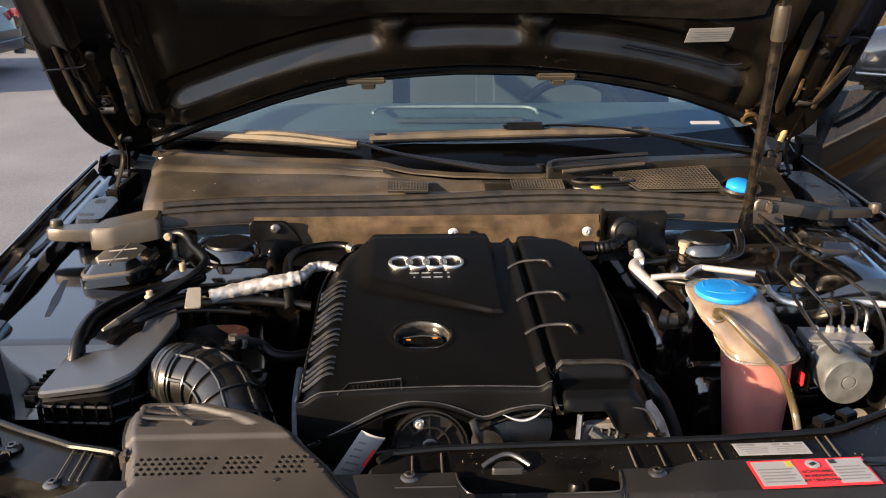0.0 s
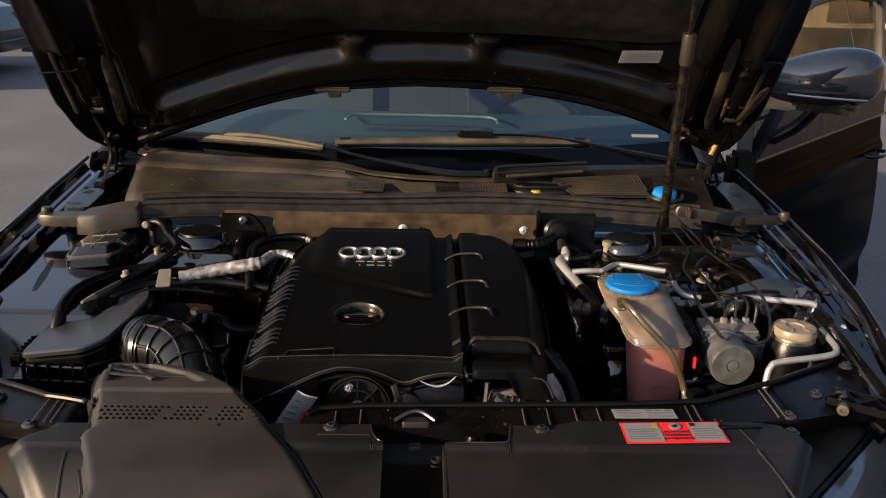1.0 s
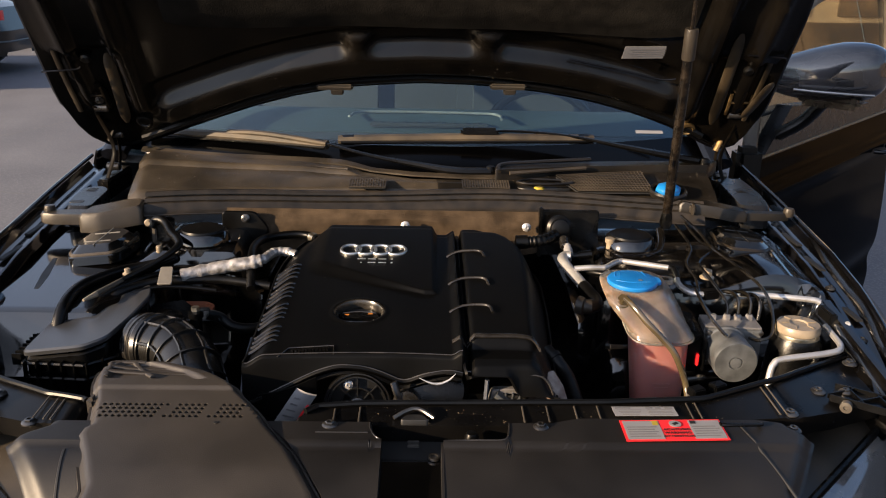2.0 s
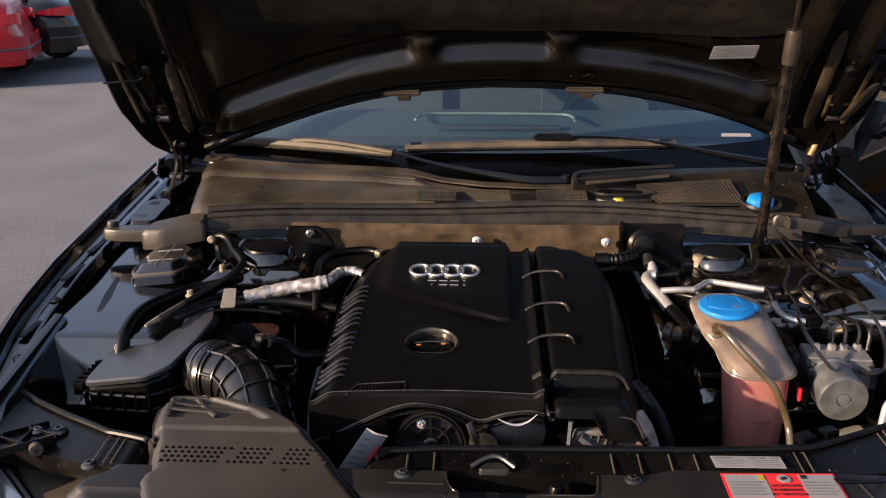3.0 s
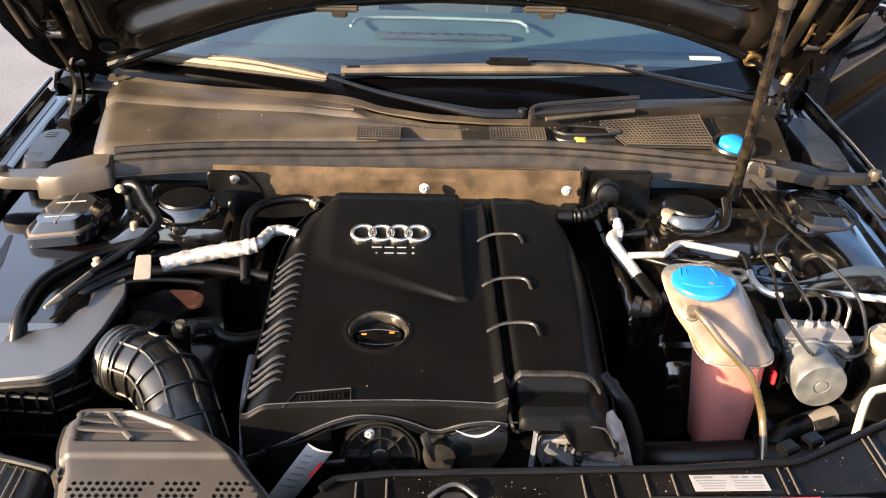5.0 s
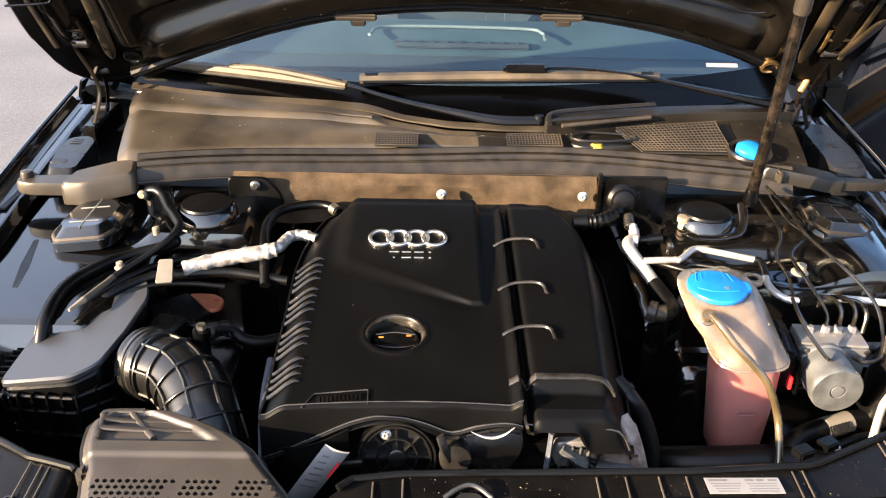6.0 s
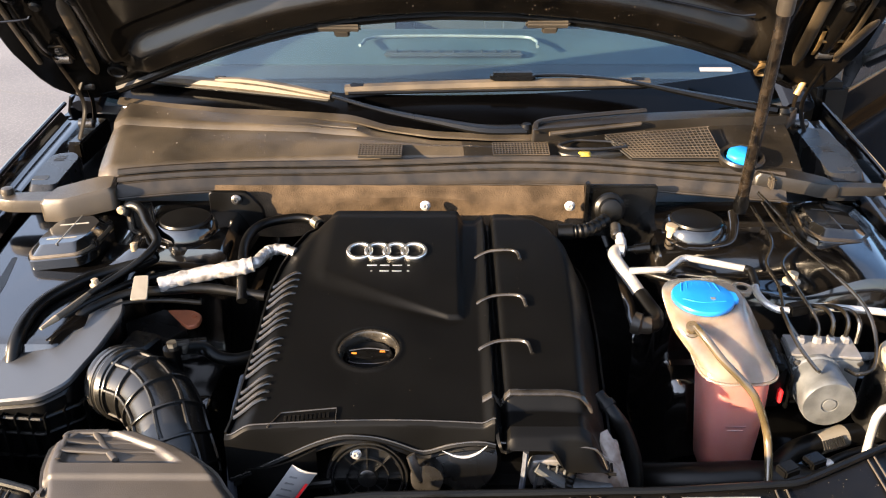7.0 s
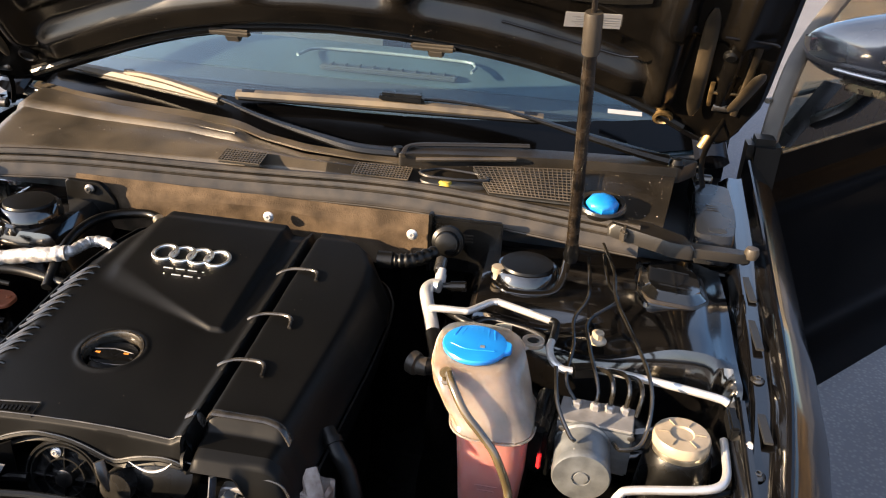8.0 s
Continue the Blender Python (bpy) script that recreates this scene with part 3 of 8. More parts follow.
    part("spoke", box((0.34, 0.035, 0.014), m, 0.004), M_PLASTIC, wheel)
    r = thing("car_roof", (0, 3.0, 1.42), "black car roof with pillars", "car roof")
    part("roof_panel", sheet(lambda u, t: (XC - 0.60 + 1.2 * u, 2.74 + 1.3 * t, 1.40 + 0.05 * math.sin(math.pi * u) + 0.05 * math.sin(math.pi * min(1, t + 0.2))), 16, 10, 0.03), M_PAINT, r)
    for s in (-1, 1):
        part("pillar", tube([(XC + s * 0.765, 1.93, 1.0), (XC + s * 0.74, 2.1, 1.10), (XC + s * 0.68, 2.5, 1.30), (XC + s * 0.62, 2.78, 1.42)], 0.035, 10, 5, 0.6), M_PAINT, r)
        part("rear_pillar", tube([(XC + s * 0.62, 4.0, 1.40), (XC + s * 0.7, 4.6, 1.05)], 0.06, 10, 3, 0.6), M_PAINT, r)
    part("rear_shelf", box((1.3, 0.5, 0.06), Matrix.Translation((XC, 4.3, 1.0)), 0.02), M_SEAT, r)
    part("hinge_post", box((0.07, 0.07, 0.80), Matrix.Translation((0.862, 2.075, 0.62)), 0.015), M_RUBBER, r)
    part("cabin_floor", box((1.5, 2.8, 0.05), Matrix.Translation((XC, 3.2, 0.35)), 0.01), M_DASH, r)
    part("side_wall", box((0.05, 2.5, 0.62), Matrix.Translation((XC - 0.84, 3.25, 0.66)), 0.02), M_PAINT, r)


M_TRIMLINE = mat("pale trim line", (0.16, 0.165, 0.17), 0.4, var=0.1, bump=0.0)
build_cabin()


# ---- body shell round the engine ----
def fender_x(y, side):
    return XC + side * lerp(((0.7, 0.66), (0.9, 0.73), (1.05, 0.775), (1.25, 0.805), (1.45, 0.815), (1.76, 0.838), (2.12, 0.862)), y)


def fender_z(y):
    return lerp(((0.7, 0.74), (0.85, 0.80), (1.0, 0.865), (1.15, 0.905), (1.4, 0.945), (1.7, 0.965), (2.1, 0.985)), y)


def build_body(side):
    f = thing("fender", (fender_x(1.4, side), 1.4, 0.6), "gloss black front fender beside the open engine bay", "fender", "front fenders")

    def skin(u, v):
        y = 0.78 + 1.24 * v
        x, z = fender_x(y, side), fender_z(y)
        q = u * 1.0
        out = 0.085 * math.sin(min(1, q * 1.4) * math.pi / 2)
        drop = 0.10 * min(1, q * 2.0) ** 1.25 + 0.50 * max(0, q - 0.42) ** 1.1
        return Vector((x + side * out, y, z - drop))

    flip = (lambda u, v: skin(u, v)) if side > 0 else (lambda u, v: skin(1 - u, v))
    part("outer_skin", sheet(flip, 24, 40, 0.004), M_PAINT, f)
    part("rolled_edge", tube([(fender_x(y, side), y, fender_z(y) - 0.002) for y in np.linspace(0.80, 2.02, 30)], 0.005, 8, 1), M_PAINT, f)

    def flange(u, v):
        y = 0.98 + 1.0 * v
        w = 0.055
        return Vector((fender_x(y, side) - side * (0.004 + w * u), y, fender_z(y) - 0.006 - 0.020 * smoothstep(0, 0.25, u) - 0.012 * smoothstep(0.7, 1, u)))

    flip2 = (lambda u, v: flange(1 - u, v)) if side > 0 else (lambda u, v: flange(u, v))
    part("mounting_flange", sheet(flip2, 10, 40, 0.003), M_PRIMER, f)
    for y in (1.13, 1.30, 1.62):
        bolt("bolt", (fender_x(y, side) - side * 0.034, y, fender_z(y) - 0.026), 0.010, M_STEEL, f)
    # slots along the flange
    for y in (1.22, 1.40, 1.53):
        part("slot", box((0.012, 0.09, 0.004), Matrix.Translation((fender_x(y, side) - side * 0.03, y, fender_z(y) - 0.0255)), 0.001), M_INK, f)

    a = thing("inner_apron", (XC + side * 0.6, 1.4, 0.8), "gloss black inner wing panel with rounded tower shelf", "inner wing", "inner wings")

    def shelf(u, v):
        x = 0.31 + 0.44 * u
        y = 1.215 + 0.37 * v if side > 0 else 1.155 + 0.43 * v
        z = 0.905 + 0.012 * smoothstep(0.45, 0.75, x) + 0.02 * smoothstep(1.3, 1.5, y)
        z -= 0.09 * (1 - smoothstep(0.31, 0.37, x))
        z -= 0.12 * (1 - smoothstep(1.215, 1.265, y - 0.02 * math.sin(9 * x)))
        z -= 0.022 * math.exp(-(((x - 0.56) / 0.07) ** 2 + ((y - 1.33) / 0.035) ** 2))
        z += 0.010 * math.exp(-(((x - 0.66) / 0.05) ** 2 + ((y - 1.36) / 0.08) ** 2))
        z -= 0.018 * math.exp(-(((x - 0.48) / 0.09) ** 2 + ((y - 1.385) / 0.018) ** 2))
        z -= 0.012 * smoothstep(0.70, 0.75, x)
        if side > 0:
            z -= 0.13 * (1 - smoothstep(1.306, 1.318, y)) * (1 - smoothstep(0.70, 0.745, x))
        if side < 0:
            front = 1 - smoothstep(1.385, 1.425, y)
            z -= 0.030 * front + 0.14 * front * (1 - smoothstep(0.465, 0.515, x))
            # one smooth sheet between fuse box and fender, falling away at its front
            broad = smoothstep(0.50, 0.56, x)
            z += (0.892 + 0.07 * (y - 1.35) - 0.10 * (1 - smoothstep(1.155, 1.205, y)) - z) * broad
        return Vector((XC + side * x, y, z))

    flip3 = (lambda u, v: shelf(u, v)) if side > 0 else (lambda u, v: shelf(1 - u, v))
    part("tower_shelf", sheet(flip3, 56, 48, 0.004), M_PRIMER, a)
    if side < 0:
        outline = rounded([(-0.713, 1.290), (-0.719, 1.350), (-0.736, 1.432), (-0.744, 1.430), (-0.735, 1.355), (-0.721, 1.288)], 0.003)
        part("shelf_slot", prism(outline, 0.880, 0.8926, 0.0005, lift=lambda x, y: 0.07 * (y - 1.35)), M_INK, a, "long dark slot in the shelf")

    def lower(u, v):
        x = 0.66 + 0.09 * u
        y = 0.95 + 0.30 * v
        return Vector((XC + side * x, y, 0.70 + 0.2 * smoothstep(0.1, 0.9, u) * (0.75 + 0.25 * v)))

    flip4 = (lambda u, v: lower(u, v)) if side > 0 else (lambda u, v: lower(1 - u, v))
    part("front_apron", sheet(flip4, 14, 14, 0.004), M_PRIMER, a)
    part("rail", box((0.10, 0.9, 0.10), Matrix.Translation((XC + side * 0.56, 1.15, 0.58)), 0.02), M_PRIMER, a)
    dome = Matrix.Translation((XC + side * 0.435, 1.482, 0.918))
    d = part("tower_dome", lathe([(0.062, -0.01), (0.060, 0.004), (0.054, 0.007), (0.051, 0.022), (0.046, 0.027), (0.02, 0.028), (0, 0.0285)], dome, 40), M_PRIMER, a)
    part("dome_cap", lathe([(0.043, 0.0265), (0.041, 0.031), (0.0, 0.033)], dome, 32), M_RUBBER, d)


build_body(-1)
build_body(1)


def build_bay():
    b = thing("engine_bay_floor", (0, 1.25, 0.5), "dark shadowed floor and front frame of the engine bay", "engine bay", kind="structure")
    part("undertray", box((1.5, 0.95, 0.03), Matrix.Translation((XC, 1.2, 0.42)), 0.005), M_PLASTIC, b)
    for s in (-1, 1):
        part("side_wall", box((0.03, 1.4, 0.5), Matrix.Translation((XC + s * 0.80, 1.5, 0.62)), 0.005), M_PRIMER, b)
    part("bulkhead", box((1.56, 0.03, 0.52), Matrix.Translation((XC, 1.605, 0.66)), 0.005), M_PRIMER, b)
    part("plenum_floor", box((1.64, 0.50, 0.012), Matrix.Translation((XC, 1.865, 0.905)), 0.003), M_RUBBER, b)
    part("plenum_back", box((1.64, 0.02, 0.16), Matrix.Translation((XC, 2.10, 0.935)), 0.004), M_RUBBER, b)
    part("radiator", box((0.9, 0.06, 0.36), Matrix.Translation((XC, 0.83, 0.62)), 0.01), M_PLASTIC, b)
    e = thing("engine_block", (-0.03, 1.2, 0.45), "dark grimy engine block under its cover", "engine")
    part("block", box((0.40, 0.50, 0.34), Matrix.Translation((-0.04, 1.24, 0.66)), 0.02), M_RUBBER, e)
    part("gearbox", box((0.30, 0.12, 0.25), Matrix.Translation((-0.03, 1.50, 0.66)), 0.03), M_RUBBER, e)


build_bay()


# ---- scuttle, seal and bulkhead ----
def front_line(x):
    """The rear edge of the engine bay, bowed towards the screen."""
    return 1.655 - 0.075 * ((x - XC) / 0.6) ** 2


def build_scuttle():
    s = thing("windscreen_cowl", (0, 1.7, 0.98), "weathered grey-brown plastic scuttle panel below the windscreen", "scuttle panel")

    def top_edge(x):
        return lerp(((-0.72, 1.90), (-0.6, 1.855), (-0.47, 1.82), (-0.28, 1.795), (-0.17, 1.77), (-0.04, 1.72), (0.07, 1.705), (0.15, 1.705), (0.19, 1.74), (0.3, 1.77), (0.42, 1.79), (0.6, 1.80), (0.72, 1.85)), x)

    def face(u, v):
        x = -0.645 - 0.055 * v + (1.265 + 0.095 * v) * u
        y0, y1 = front_line(x) + 0.005, top_edge(x)
        y = y0 + (y1 - y0) * v
        z = 0.985 + 0.028 * v + 0.006 * math.sin(3 * v)
        z -= 0.03 * smoothstep(0.12, 0.0, v)
        z -= 0.012 * smoothstep(0.018, 0.0, u)
        z += 0.010 * smoothstep(0.70, 0.74, v) * smoothstep(-0.15, -0.2, x)
        z -= 0.012 * math.exp(-((x + 0.03) / 0.25) ** 2) * smoothstep(0.4, 0.8, v)
        return Vector((x, y, z + 0.0012 * noise.noise((x * 14, y * 14, 0))))

    global SCUTTLE_FACE
    SCUTTLE_FACE = face
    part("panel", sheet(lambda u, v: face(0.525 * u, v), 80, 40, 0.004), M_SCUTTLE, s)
    # right part of the panel in a darker colour
    part("inlet_panel", sheet(lambda u, v: face(0.525 + 0.475 * u, v), 70, 40, 0.004), M_INLET, s, "darker right part of the panel round the air inlets")

    def lip(u, v):
        x = -0.71 + 1.37 * u
        y = top_edge(x)
        return Vector((x, y + 0.020 * v, 1.010 + 0.010 * smoothstep(-0.12, -0.22, x) + (0.003 + 0.004 * smoothstep(-0.12, -0.22, x)) * v))

    part("rear_lip", sheet(lip, 80, 4, 0.004), M_SCUTTLE, s)
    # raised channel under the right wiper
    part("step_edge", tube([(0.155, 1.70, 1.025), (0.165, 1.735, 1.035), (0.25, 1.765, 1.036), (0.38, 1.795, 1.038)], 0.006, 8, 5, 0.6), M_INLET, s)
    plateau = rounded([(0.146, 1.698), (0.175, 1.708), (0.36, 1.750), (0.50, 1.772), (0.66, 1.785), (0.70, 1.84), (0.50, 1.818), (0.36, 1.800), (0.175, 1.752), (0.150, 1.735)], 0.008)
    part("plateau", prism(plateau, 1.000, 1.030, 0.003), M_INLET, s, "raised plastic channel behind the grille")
    part("channel_rib", tube([(0.18, 1.700, 1.022), (0.36, 1.742, 1.028)], 0.0045, 8, 3), M_SCUTTLE, s)
    part("edge_rib", tube([(-0.69, 1.875, 1.018), (-0.56, 1.828, 1.017), (-0.37, 1.785, 1.016), (-0.19, 1.755, 1.012)], 0.0045, 8, 6), M_SCUTTLE, s, "raised dusty rib")
    for x0, x1, y0, y1, nu, nv, z in ((-0.178, -0.098, 1.640, 1.682, 14, 6, 1.004), (0.072, 0.176, 1.648, 1.690, 18, 6, 1.004)):
        g = part("air_grille", box((x1 - x0, y1 - y0, 0.003), Matrix.Translation(((x0 + x1) / 2, (y0 + y1) / 2, z - 0.004)) @ Matrix.Rotation(radians(9), 4, "X"), 0.001), M_INK, s, "fine mesh air inlet")
        bm = bmesh.new()
        for k in range(nu + 1):
            x = x0 + (x1 - x0) * k / nu
            box((0.0016, y1 - y0, 0.002), Matrix.Translation((x, (y0 + y1) / 2, z)) @ Matrix.Rotation(radians(9), 4, "X"), 0, bm)
        for k in range(nv + 1):
            y = y0 + (y1 - y0) * k / nv
            box((x1 - x0, 0.0016, 0.002), Matrix.Translation(((x0 + x1) / 2, y, z + 0.16 * (y - (y0 + y1) / 2))), 0, bm)
        part("mesh", bm, M_SCUTTLE, g)
    quad = [Vector(p) for p in ((0.326, 1.630, 1.002), (0.489, 1.622, 1.005), (0.487, 1.738, 1.023), (0.286, 1.706, 1.018))]
    bm = bmesh.new()
    bm.faces.new([bm.verts.new(p + Vector((0, 0, -0.004))) for p in quad])
    low = bmesh.ops.extrude_face_region(bm, geom=bm.faces[:])
    bmesh.ops.translate(bm, vec=(0, 0, -0.003), verts=[v for v in low["geom"] if isinstance(v, bmesh.types.BMVert)])
    bmesh.ops.recalc_face_normals(bm, faces=bm.faces)
    g = part("air_grille", bm, M_INK, s, "wide mesh air inlet")
    bm = bmesh.new()
    for nn, swap in ((24, False), (11, True)):
        for k in range(nn + 1):
            t = k / nn
            a, b = (quad[0].lerp(quad[1], t), quad[3].lerp(quad[2], t)) if not swap else (quad[0].lerp(quad[3], t), quad[1].lerp(quad[2], t))
            tube([a, b], 0.0010 if not swap else 0.0013, 4, 1, 1.0, bm)
    part("mesh", bm, M_SCUTTLE, g)
    # open well with the yellow plug
    well = rounded([(0.19, 1.668), (0.225, 1.70), (0.30, 1.690), (0.325, 1.664), (0.27, 1.650), (0.21, 1.650)], 0.015)
    part("well", prism(well, 0.986, 0.9985, 0.001), M_INK, s)
    line = [(x, y, 1.010) for x, y in well] + [(well[0][0], well[0][1], 1.010)]
    part("well_rim", tube(line, 0.003, 6, 1), M_INLET, s)
    part("plug", lathe([(0.014, 0), (0.016, 0.006), (0.010, 0.012), (0, 0.013)], Matrix.Translation((0.243, 1.660, 0.991)) @ Matrix.Scale(0.9, 4), 20), M_YELLOW, s, "yellow plug")
    cap = thing("filler_cap", (0.53, 1.625, 1.005), "bright blue filler cap set in the scuttle", "filler cap")
    m = Matrix.Translation((0.521, 1.622, 1.003)) @ Matrix.Rotation(radians(10), 4, "X") @ Matrix.Scale(0.90, 4)
    part("cap", lathe([(0.030, -0.01), (0.031, 0.008), (0.028, 0.014), (0.020, 0.019), (0.010, 0.021), (0, 0.0215)], m, 8), M_BLUE, cap)
    part("collar", lathe([(0.036, -0.012), (0.043, -0.008), (0.046, 0.004), (0.043, 0.009), (0.036, 0.006)], m, 32, None, False), M_INLET, cap)
    # long rubber seal with its three ridges
    r = thing("bay_seal", (0, 1.62, 0.96), "long dusty rubber seal across the rear of the engine bay", "rubber seal")
    xs = np.linspace(-0.602, 0.585, 60)

    def along(dy, dz):
        return [(x, front_line(x) + dy, 0.972 + dz + 0.02 * max(0, (x - XC)) * 0.6 + 0.004 * math.sin(x * 9)) for x in xs]

    profile = ((0.006, 0.014), (0.0, 0.021), (-0.005, 0.0205), (-0.009, 0.0155), (-0.0095, 0.0125), (-0.003, 0.0118), (-0.003, 0.0092), (-0.0125, 0.0088), (-0.0155, 0.0040), (-0.0160, 0.0012), (-0.009, 0.0005), (-0.009, -0.0018), (-0.019, -0.0022), (-0.029, -0.0165), (-0.033, -0.0205), (-0.0325, -0.0245))

    def ridged(u, v):
        x = xs[0] + (xs[-1] - xs[0]) * u
        dy, dz = (float(np.interp(v * (len(profile) - 1), range(len(profile)), [p[k] for p in profile])) for k in (0, 1))
        return Vector((x, front_line(x) + dy, 0.972 + dz + 0.012 * max(0, x - XC) + 0.004 * math.sin(x * 9)))

    part("ridged_face", sheet(lambda u, v: ridged(u, 1 - v), 70, 60, 0.003), M_SEAL, r, "moulded face with two grooves", smooth=40)
    part("web", tube(along(-0.006, -0.010), 0.013, 10, 1), M_SEAL, r)
    part("lower_bead", tube(along(-0.0325, -0.0235), 0.0026, 8, 1), M_SEAL, r)
    # felt heat shield and dark plate on the bulkhead
    h = thing("heat_shield", (-0.1, 1.57, 0.9), "brown felt heat shield on the bulkhead", "heat shield")

    def felt(u, v):
        x = -0.435 + 0.67 * u
        low = 0.885 - 0.02 * math.sin(u * 9)
        hi = 0.962
        return Vector((x, 1.572 + 0.03 * (1 - v) * math.sin(math.pi * u) ** 2 * 0.4 + 0.02 * smoothstep(0.7, 1, v) + 0.003 * noise.noise((x * 20, v * 3, 0)), low + (hi - low) * v))

    part("felt", sheet(felt, 60, 14, 0.008), M_FELT, h)
    part("corner_plate", prism(rounded([(-0.44, 0.895), (-0.34, 0.895), (-0.345, 0.93), (-0.37, 0.962), (-0.44, 0.962)], 0.01), 0.0, 0.008, 0.002, Matrix.Translation((0, 1.568, 0)) @ Matrix.Rotation(radians(90), 4, "X")), M_RUBBER, h)
    for x, mt in ((-0.389, M_STEEL), (-0.052, M_ALU), (0.206, M_ALU)):
        bolt("clip", (x, 1.556, 0.938 if x > -0.3 else 0.949), 0.0095, mt, h, normal=(0, -1, 0.1))
    p = thing("bulkhead_plate", (0.3, 1.57, 0.9), "dark plastic bulkhead plate with moulded mark", "plate")
    part("plate", box((0.125, 0.012, 0.10), Matrix.Translation((0.298, 1.566, 0.925)), 0.003), M_PLASTIC, p)
    bars = bmesh.new()
    for k in range(3):
        box((0.022, 0.001, 0.0025), Matrix.Translation((0.300, 1.5595, 0.947 - 0.006 * k)), 0.0, bars)
    part("moulded_mark", bars, M_SEAL, p)
    part("rib", box((0.008, 0.016, 0.11), Matrix.Translation((0.237, 1.564, 0.925)), 0.002), M_PLASTIC, p)
    for s_ in (-1, 1):
        c = thing("scuttle_end_piece", (XC + s_ * 0.7, 1.53, 0.94), "stepped dusty rubber end piece of the scuttle", "end piece", "scuttle end pieces")
        zt = 0.985 if s_ > 0 else 0.968
        w_ = 1.0 if s_ > 0 else 0.975
        o = [(0.586, 1.602), (0.572, 1.540), (0.656, 1.512), (0.700, 1.516), (0.690, 1.572), (0.625, 1.600)] if s_ < 0 else [(0.560, 1.606), (0.556, 1.572), (0.656, 1.540), (0.700, 1.540), (0.690, 1.582), (0.625, 1.602)]
        o = rounded([(XC + s_ * x, y) for x, y in o], 0.010)
        # right piece in the darker plastic: its shade is put into the material
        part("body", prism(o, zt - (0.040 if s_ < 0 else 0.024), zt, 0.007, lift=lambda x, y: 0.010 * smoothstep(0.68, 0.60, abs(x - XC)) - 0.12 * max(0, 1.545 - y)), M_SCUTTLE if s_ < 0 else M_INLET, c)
        # lit end face given by the paler colour
        part("raised_end", box((0.012, 0.052, 0.022), Matrix.Translation((XC + s_ * 0.586, 1.574, zt - 0.002)) @ Matrix.Rotation(radians(-8 * s_), 4, "Z"), 0.004), M_SCUTTLE, c, "raised end, sunlit gold in its colour")
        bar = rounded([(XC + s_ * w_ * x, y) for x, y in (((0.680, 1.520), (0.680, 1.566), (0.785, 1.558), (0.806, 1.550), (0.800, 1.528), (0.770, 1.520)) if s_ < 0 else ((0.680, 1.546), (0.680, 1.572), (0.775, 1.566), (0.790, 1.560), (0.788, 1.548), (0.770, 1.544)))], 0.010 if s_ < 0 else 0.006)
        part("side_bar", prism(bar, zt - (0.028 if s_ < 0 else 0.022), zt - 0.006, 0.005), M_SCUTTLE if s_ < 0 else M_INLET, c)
        part("knob", lathe([(0, -0.016), (0.012, -0.013), (0.016, 0), (0.013, 0.011), (0, 0.014)], Matrix.Translation((XC + s_ * w_ * 0.788, 1.552, zt - 0.004)) @ Matrix.Scale(0.75, 4), 16), M_SCUTTLE, c)
        w = thing("wing_trim", (XC + s_ * 0.74, 1.7, 0.94), "glossy dark plastic trim block between cowl and fender", "trim block", "wing trims")
        zw = 0.982 if s_ > 0 else 0.962
        part("block", prism(rounded([(XC + s_ * x, y) for x, y in (((0.703, 1.600), (0.722, 1.835), (0.748, 1.850), (0.788, 1.838), (0.785, 1.700), (0.770, 1.600)) if s_ > 0 else ((0.700, 1.590), (0.708, 1.735), (0.730, 1.765), (0.770, 1.750), (0.768, 1.670), (0.755, 1.590)))], 0.016), zw - 0.05, zw, 0.010, lift=lambda x, y: 0.03 * (y - 1.70)), M_TRIM, w)
        part("slot", prism(rounded([(XC + s_ * x, y) for x, y in ((0.728, 1.622), (0.730, 1.640), (0.760, 1.638), (0.758, 1.620))], 0.006), zw - 0.006, zw + 0.0005, 0.0005, lift=lambda x, y: 0.03 * (y - 1.70)), M_INK, w)
        for k in range(3):
            part("embossed_bar", box((0.020, 0.004, 0.0012), Matrix.Translation((XC + s_ * 0.745, 1.735 - 0.010 * k, zw + 0.0012)), 0.0004), M_TRIM, w)


# golden sunlight on the wipers put into this tan
M_WIPER = mat("wiper tan, sunlight in colour", (0.034, 0.027, 0.018), 0.6, var=0.3, scale=20, bump=0.2, tint=(0.068, 0.052, 0.033))
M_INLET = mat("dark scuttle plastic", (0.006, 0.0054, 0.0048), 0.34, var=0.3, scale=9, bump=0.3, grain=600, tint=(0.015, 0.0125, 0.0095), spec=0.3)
M_TRIM = mat("smooth dark trim", (0.009, 0.0094, 0.0105), 0.28, var=0.3, scale=12, bump=0.1, grain=700, spec=0.3)
build_scuttle()


